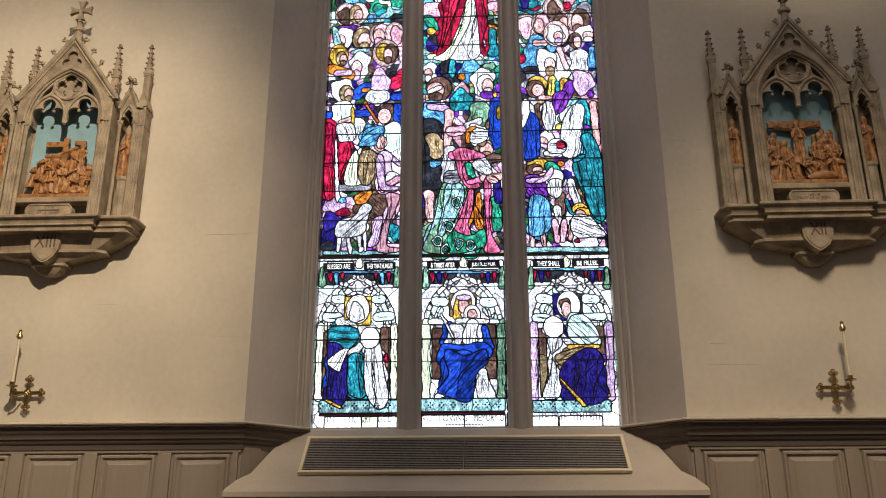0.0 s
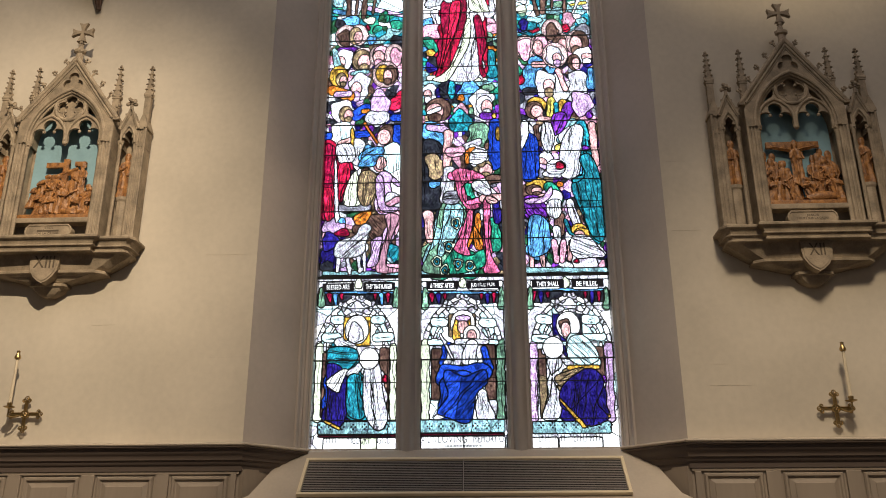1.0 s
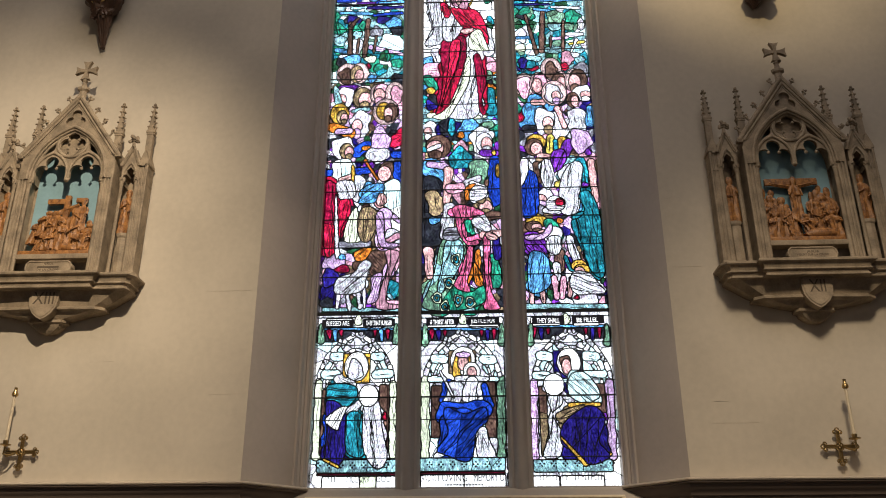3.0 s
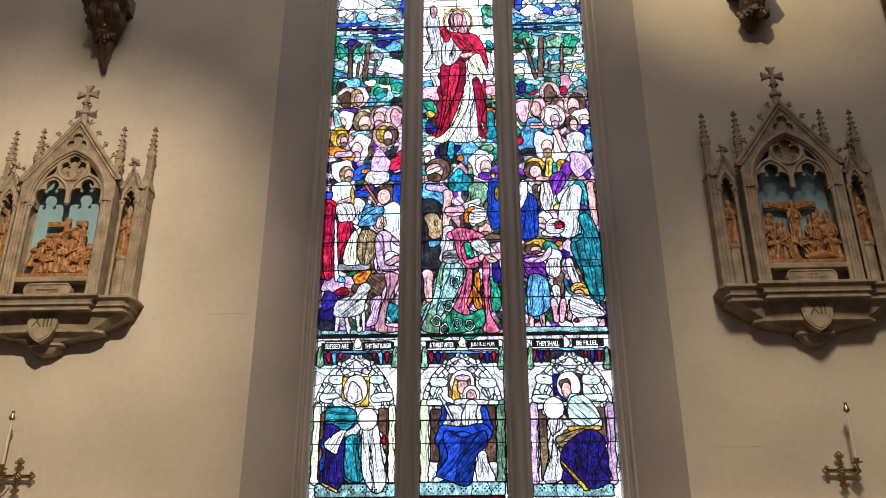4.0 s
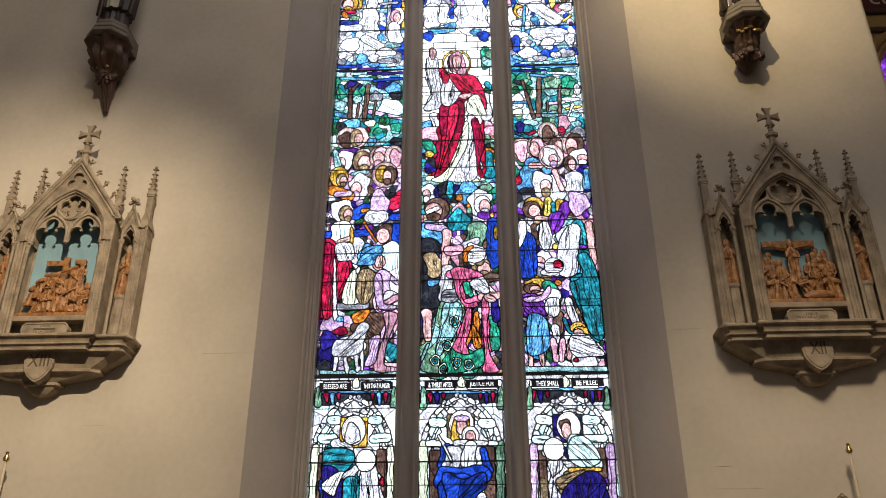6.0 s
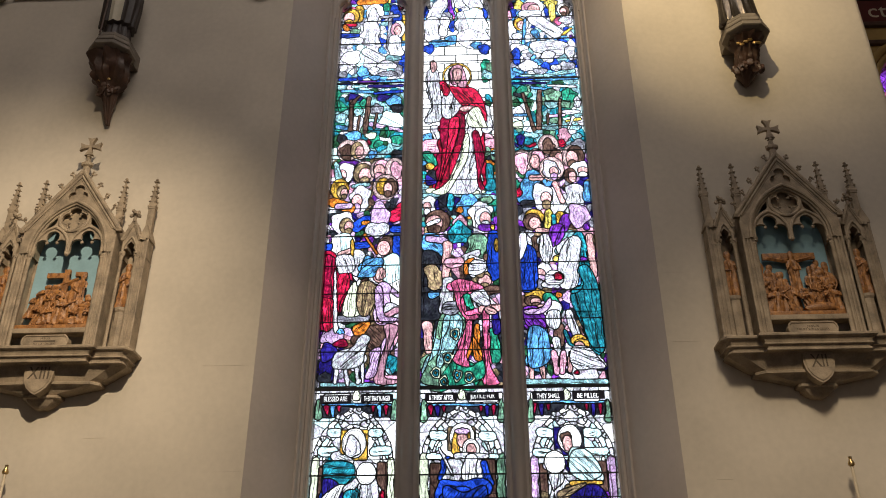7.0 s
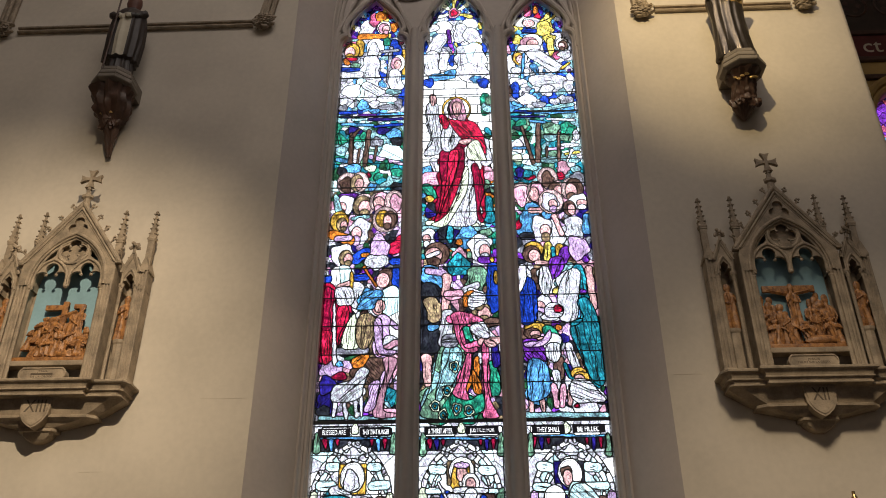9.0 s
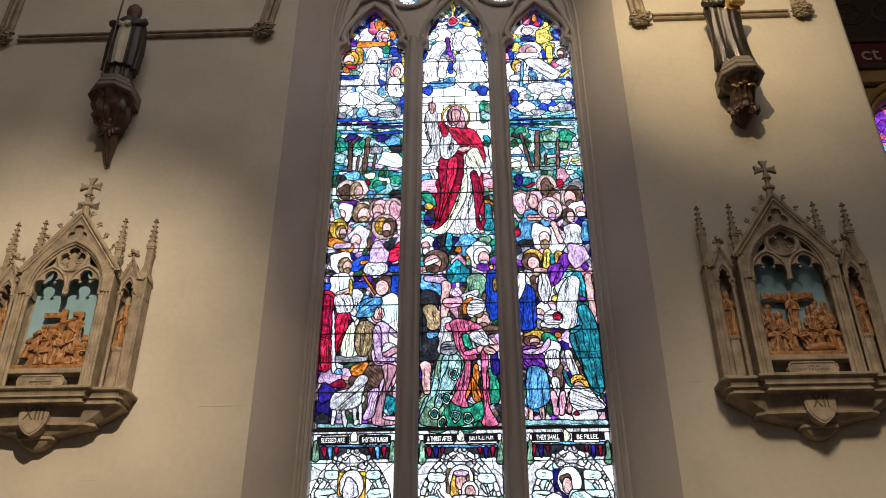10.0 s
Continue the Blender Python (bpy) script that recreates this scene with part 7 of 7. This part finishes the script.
def sconce(x, z, side, shift):
    s = thing("candle_cross", (x, WALL, z), "brass budded wall cross with a tall ivory candle", "wall cross", "candle crosses")
    bm = bmesh.new()
    for k in range(4):
        a = k * math.pi / 2 + math.pi / 2
        ca, sa = math.cos(a), math.sin(a)
        L = 0.088
        for q in (-1, 1):  # two rails with a web between them
            tube(bm, [(0.014 * ca - q * 0.0085 * sa, -0.034, 0.014 * sa + q * 0.0085 * ca), (L * ca - q * 0.0085 * sa, -0.034, L * sa + q * 0.0085 * ca)], 0.0042, 6)
        tube(bm, [(0.012 * ca, -0.028, 0.012 * sa), (L * ca, -0.028, L * sa)], 0.0075, 6)
        for q, out, r in ((0, 0.017, 0.0125), (-1, 0.002, 0.0105), (1, 0.002, 0.0105)):
            px, pz = (L + out) * ca - q * 0.018 * sa, (L + out) * sa + q * 0.018 * ca
            tube(bm, [(px + r * math.cos(t), -0.034, pz + r * math.sin(t)) for t in np.linspace(0, math.tau, 13)[:-1]], 0.0040, 6, True)
            blob(bm, (px, -0.031, pz), 0.0065, k, 0.05, 1, (1, 0.8, 1))
        blob(bm, (L * ca, -0.030, L * sa), 0.011, k, 0.05, 1, (1, 0.6, 1))
    tube(bm, [(0.024 * math.cos(t), -0.037, 0.024 * math.sin(t)) for t in np.linspace(0, math.tau, 17)[:-1]], 0.0050, 6, True)
    for k in range(4):
        blob(bm, (0.010 * math.cos(k * math.pi / 2), -0.036, 0.010 * math.sin(k * math.pi / 2)), 0.009, k, 0.1, 1, (1, 0.6, 1))
    part("cross_body", bm, BRASS, s, "", True)
    bm = bmesh.new()
    lathe(bm, [(0.018, -0.002), (0.018, -0.03)], 10)
    bmesh.ops.rotate(bm, verts=bm.verts, cent=(0, 0, 0), matrix=Matrix.Rotation(radians(-90), 3, "X"))
    part("wall_boss", bm, BRASS, s, "", True)
    cx, cy = side * 0.068, -0.115
    bm = bmesh.new()
    tube(bm, [(side * 0.03, -0.05, -0.012), (side * 0.05, -0.085, -0.028), (side * 0.075, -0.11, -0.022), (cx, cy, 0.0), (cx, cy, 0.025)], 0.0065, 7)
    lathe(bm, [(0.006, 0.022), (0.012, 0.028), (0.034, 0.034), (0.036, 0.038), (0.014, 0.040), (0.016, 0.055), (0.017, 0.062)], 14, (cx, cy, 0))
    part("candle_arm", bm, BRASS, s, "", True)
    bm = bmesh.new()
    lathe(bm, [(0.0105, 0.055), (0.0098, 0.2), (0.009, 0.362)], 12, (cx, cy, 0))
    part("candle", bm, WAX, s, "tall ivory candle", True)
    bm = bmesh.new()
    lathe(bm, [(0.0135, 0.350), (0.020, 0.357), (0.020, 0.370), (0.011, 0.388), (0.010, 0.402), (0.012, 0.408), (0.004, 0.412)], 12, (cx, cy, 0))
    part("candle_cap", bm, BRASS, s, "brass candle follower", True)


sconce(2.265, 2.478, 1, 0)
sconce(-2.995, 2.490, -1, 0)

# ---- statues on corbels ----
HABIT = mat("dark_painted_habit", (0.035, 0.026, 0.022), 0.55, var=0.3, scale=8, grain=60, bump=0.2)
LINEN = mat("cream_painted_linen", (0.55, 0.50, 0.38), 0.7, var=0.1, scale=8, grain=60, bump=0.2)
RUST = mat("rust_painted_wood", (0.13, 0.05, 0.032), 0.6, var=0.2, scale=8, grain=60)
BRONZE = mat("dark_bronze", (0.10, 0.085, 0.072), 0.33, 0.75, var=0.25, scale=8, grain=60, bump=0.2)
GOLD = mat("gilded_wood", (0.60, 0.42, 0.17), 0.42, 0.7, var=0.15, scale=20, grain=60, bump=0.2)
CARVED = mat("brown_carved_wood", (0.075, 0.040, 0.027), 0.5, var=0.3, scale=14, grain=70, bump=0.3)


def corbel(x, y, ztop, ztip, label, seed):
    s = thing("statue_corbel", (x, WALL, 0), label, "corbel", "statue corbels")
    bm = bmesh.new()
    prof = [(0.0, ztop), (0.142, ztop), (0.150, ztop - 0.008), (0.150, ztop - 0.036), (0.146, ztop - 0.042), (0.160, ztop - 0.050), (0.172, ztop - 0.078), (0.172, ztop - 0.090), (0.166, ztop - 0.096), (0.184, ztop - 0.112), (0.186, ztop - 0.142), (0.178, ztop - 0.150), (0.15, ztop - 0.165)]
    lathe(bm, prof, 8, (0, y, 0), True, (1, 1), math.pi / 8)
    box(bm, -0.142, 0.142, y, -0.001, ztop - 0.148, ztop - 0.004)
    part("shelf", bm, DARKSTONE, s, "octagonal moulded stone shelf")
    bm = bmesh.new()
    L = ztop - 0.18 - ztip
    rings = []
    for k in range(28):
        t = k / 27
        r = (0.135 - 0.25 * t if t < 0.18 else 0.090 if t < 0.62 else 0.090 * (1 - t) / 0.38 + 0.012) if seed > 2 else 0.145 * (1 - t) ** 1.5 + 0.018 + 0.030 * math.exp(-((t - 0.30) / 0.12) ** 2)
        yc = y * (1 - t) - 0.035 * t
        ring = []
        for a in np.linspace(0, math.tau, 41)[:-1]:
            f = 1 + 0.10 * math.sin(12 * a + 1.2 * math.sin(7 * t)) + (0.12 if seed > 2 else 0.26) * noise.noise((2.2 * math.cos(a) + seed, 2.2 * math.sin(a), t * 7)) + 0.10 * noise.noise((6 * math.cos(a), 6 * math.sin(a) + seed, t * 18))
            ring.append((r * f * math.cos(a), min(yc + r * f * math.sin(a), -0.002), ztop - 0.18 - L * t))
        rings.append(ring)
    vs = loft(bm, rings)
    bm.faces.new(vs[0]), bm.faces.new(vs[-1])
    part("carving", bm, CARVED, s, "dark brown carved drapery tapering to a point", True)
    for k in range(9):  # curled leaves round the foot
        bm = bmesh.new()
        t = (0.66 if seed > 2 else 0.45) + 0.035 * (k % 4)
        a = -math.pi * (0.06 + 0.88 * k / 8)
        r = 0.105 if seed > 2 else 0.06
        blob(bm, (r * math.cos(a), y * (1 - t) - 0.04 * t + r * math.sin(a), ztop - 0.18 - L * t), 0.030, k + seed, 0.9, 2, (1, 0.7, 1.25), 3)
        part("carved_leaf", bm, CARVED, s, "", True)
    for k in range(7):  # touches of old gilding
        bm = bmesh.new()
        t = 0.14 + 0.035 * (k % 3) if seed > 2 else 0.34 + 0.03 * (k % 3)
        a = -math.pi * (0.2 + 0.6 * k / 6)
        r = 0.102 if seed > 2 else 0.088
        blob(bm, (r * math.cos(a), y * (1 - t) - 0.04 * t + r * math.sin(a), ztop - 0.18 - L * t), 0.014, k + seed, 0.9, 2, (1.3, 0.7, 0.8), 3)
        part("gilt_leaf", bm, GOLD, s, "worn gilded leaf", True)
    return s


def statue(name, x, y, z, h, w, label, base, front, top, seed, folds, back):
    """One draped form with a plain rounded top."""
    bm = bmesh.new()
    prof = [(1.0, 0.0), (1.03, 0.03), (0.97, 0.12), (0.90, 0.3), (0.88, 0.45), (0.95, 0.58), (1.02, 0.68), (0.96, 0.74), (0.70, 0.79), (0.36, 0.82), (0.33, 0.84), (0.42, 0.87), (0.47, 0.91), (0.44, 0.96), (0.22, 1.0)]
    if back:  # a wide cape over a narrower gown
        prof[:8] = [(0.82, 0.0), (0.84, 0.04), (0.78, 0.15), (1.04, 0.17), (1.14, 0.40), (1.12, 0.56), (1.04, 0.68), (0.90, 0.74)]
    n = 72
    rings = []
    for r, s in prof:
        depth = max(0.0, 1 - s / 0.8)
        ring = []
        for k in range(n):
            a = k * math.tau / n
            f = 1 + folds * (0.3 + 1.7 * abs(noise.noise((1.7 * math.cos(a) + seed, 1.7 * math.sin(a), s)))) * (0.5 + 0.8 * depth) * (s < 0.8) * math.sin(a * 13 + seed + 2.4 * math.sin(s * 4)) + 0.05 * noise.noise((3 * math.cos(a), 3 * math.sin(a) + seed, s * 6))
            ring.append((w * r * f * math.cos(a), w * 0.8 * r * f * math.sin(a), h * s))
        rings.append(ring)
    vs = loft(bm, rings)
    bm.faces.new(vs[0][::-1]), bm.faces.new(vs[-1])
    for k in range(14):  # gathered sleeves
        t = k / 13
        for sg in (-1, 1):
            blob(bm, (sg * w * (1.0 - 0.75 * t), -w * (0.35 + 0.62 * t), h * (0.72 - 0.13 * t + 0.04 * t * t)), w * 0.24 * (1 - 0.25 * t), k, 0.3, 2)
    bm.faces.ensure_lookup_table()
    for f in bm.faces:
        c = f.calc_center_median()
        s = c.z / h
        if s > 0.845:
            f.material_index = 2
        elif back and c.y < -w * 0.45 and abs(c.x - w * 0.12) < w * 0.36 and 0.24 < s < 0.66:
            f.material_index = 1
        elif not back and s > 0.56 and c.x > -0.02 and c.y < 0:
            f.material_index = 1
    ob = part(name, bm, base, None, label, True)
    ob.data.materials.append(front), ob.data.materials.append(top)
    ob.location = (x, y, z)
    return tagged(ob, "", "statue", "wall statues")


corbel(-2.945, -0.205, 6.375, 5.66, "dark carved corbel with an octagonal stone shelf", 1)
statue("draped_statue", -2.955, WALL - 0.190, 6.375, 0.93, 0.140, "dark draped statue with a cream front panel on a corbel", HABIT, LINEN, RUST, 1.0, 0.085, True)
bm = bmesh.new()
tube(bm, [(-3.035, WALL - 0.305, 6.375), (-2.975, WALL - 0.38, 7.30)], 0.008, 7)
tagged(part("staff", bm, CARVED, None, "thin dark wooden staff leaning against a draped statue", True), "", "staff")
corbel(2.220, -0.205, 6.365, 5.87, "brown carved corbel with an octagonal stone shelf", 4)
statue("draped_statue", 2.205, WALL - 0.190, 6.365, 0.97, 0.150, "glossy dark bronze draped statue with gilded details", BRONZE, GOLD, RUST, 2.0, 0.085, False)

# ---- chancel seen past the wall's end ----
OCHRE = mat("ochre_wall_paint", (0.42, 0.27, 0.09), 0.6, var=0.12, scale=3, grain=30)
MAROON = mat("maroon_wall_paint", (0.10, 0.018, 0.016), 0.6, var=0.2, scale=4, grain=30)
UMBER = mat("umber_painted_panel", (0.045, 0.030, 0.020), 0.6, var=0.3, scale=5, grain=30)
FAR = 9.0
bm = bmesh.new()
WX, WZ = 5.93, 8.35
plate(bm, [[(3.3, 0), (12, 0), (12, 13), (3.3, 13)], gothic(WX, 0.55, 5.2, WZ + 0.22, 10, 1.03)], FAR, FAR + 0.3)
structure("wall_chancel", bm, OCHRE, "ochre painted chancel wall with a stained window", "wall")
bm = bmesh.new()
for hw, r, y in ((0.60, 0.05, 0.0), (0.70, 0.06, -0.03)):
    tube(bm, [(x, FAR + y, z) for x, z in gothic(WX, hw, 5.2, WZ + 0.22, 10, 1.03)], r, 8)
structure("window_arch", bm, OCHRE, "gilded round arch moulding of the chancel window", "trim", True)
bm = bmesh.new()
box(bm, 3.4, 11.8, FAR - 0.02, FAR, 9.63, 10.05)
structure("painted_frieze", bm, MAROON, "maroon painted frieze with pale letters", "frieze")
bm = bmesh.new()
for z in (9.60, 10.08, 9.28):
    box(bm, 3.4, 11.8, FAR - 0.06, FAR, z - 0.035, z + 0.035, 0.012)
structure("frieze_moulding", bm, CARVED, "dark mouldings along the painted frieze", "trim")
bm = bmesh.new()
box(bm, 3.4, 11.8, FAR - 0.018, FAR, 10.115, 11.4)
structure("painted_panel", bm, UMBER, "dark umber painted panel above the frieze", "panel")
bm = bmesh.new()
for k in range(12):
    cx = 5.0 + 0.52 * k
    tube(bm, [(cx + 0.2 * math.cos(a), FAR - 0.02, 10.62 + 0.2 * math.sin(a)) for a in np.linspace(0, math.tau, 21)[:-1]], 0.02, 5, True)
    for q in range(5):
        a = q * math.tau / 5
        blob(bm, (cx + 0.1 * math.cos(a), FAR - 0.02, 10.62 + 0.1 * math.sin(a)), 0.045, q, 0.3, 1, (1, 0.2, 1))
structure("painted_ornament", bm, CARVED, "faint round leaf ornament on the dark panel", "ornament", True)
PALEPAINT = mat("pale_letter_paint", (0.55, 0.48, 0.36), 0.7, var=0.1)
bm = bmesh.new()
for g in nested(outlines("ct", 0.34, 0.26)):
    plate(bm, g, 0, 0.004)
ob = tagged(part("frieze_letters", bm, PALEPAINT, None, "pale painted letters on the maroon frieze"), "", "inscription")
ob.location = (5.62, FAR - 0.026, 9.83)
c = Cartoon(0.56, 3.95, [(0, 4.0, ["purple", "blue", "purple", "pink", "navy", "azure", "purple"], 0.14)], 77)
glaze(c, (WX, FAR + 0.15, 5.25), "purple and blue stained glass in the chancel window", "chancel_glass", 120, wide=0.008)
bm = bmesh.new()
box(bm, 4.3, 8.0, 10.6, 10.65, 4, 12)
structure("backdrop_chancel", bm, skyb, "bright overcast sky outside the chancel window", "sky")

# hairline joints in the plaster
HAIR = mat("plaster_hairline", (0.50, 0.44, 0.355), 0.9, var=0.2)
for x0, x1, z in ((-1.80, -1.55, 2.865), (-2.65, -2.48, 3.10), (1.50, 1.80, 2.64), (1.52, 1.62, 2.78), (1.36, 1.56, 3.72), (-1.90, -1.58, 3.60), (1.36, 1.50, 4.25)):
    bm = bmesh.new()
    pts = [(x, WALL - 0.0005, z + 0.003 * noise.noise((x * 9, z, 0))) for x in np.linspace(x0, x1, 9)]
    tube(bm, pts, 0.0007, 4)
    structure("plaster_joint", bm, HAIR, "hairline joint in the painted plaster", "joint")
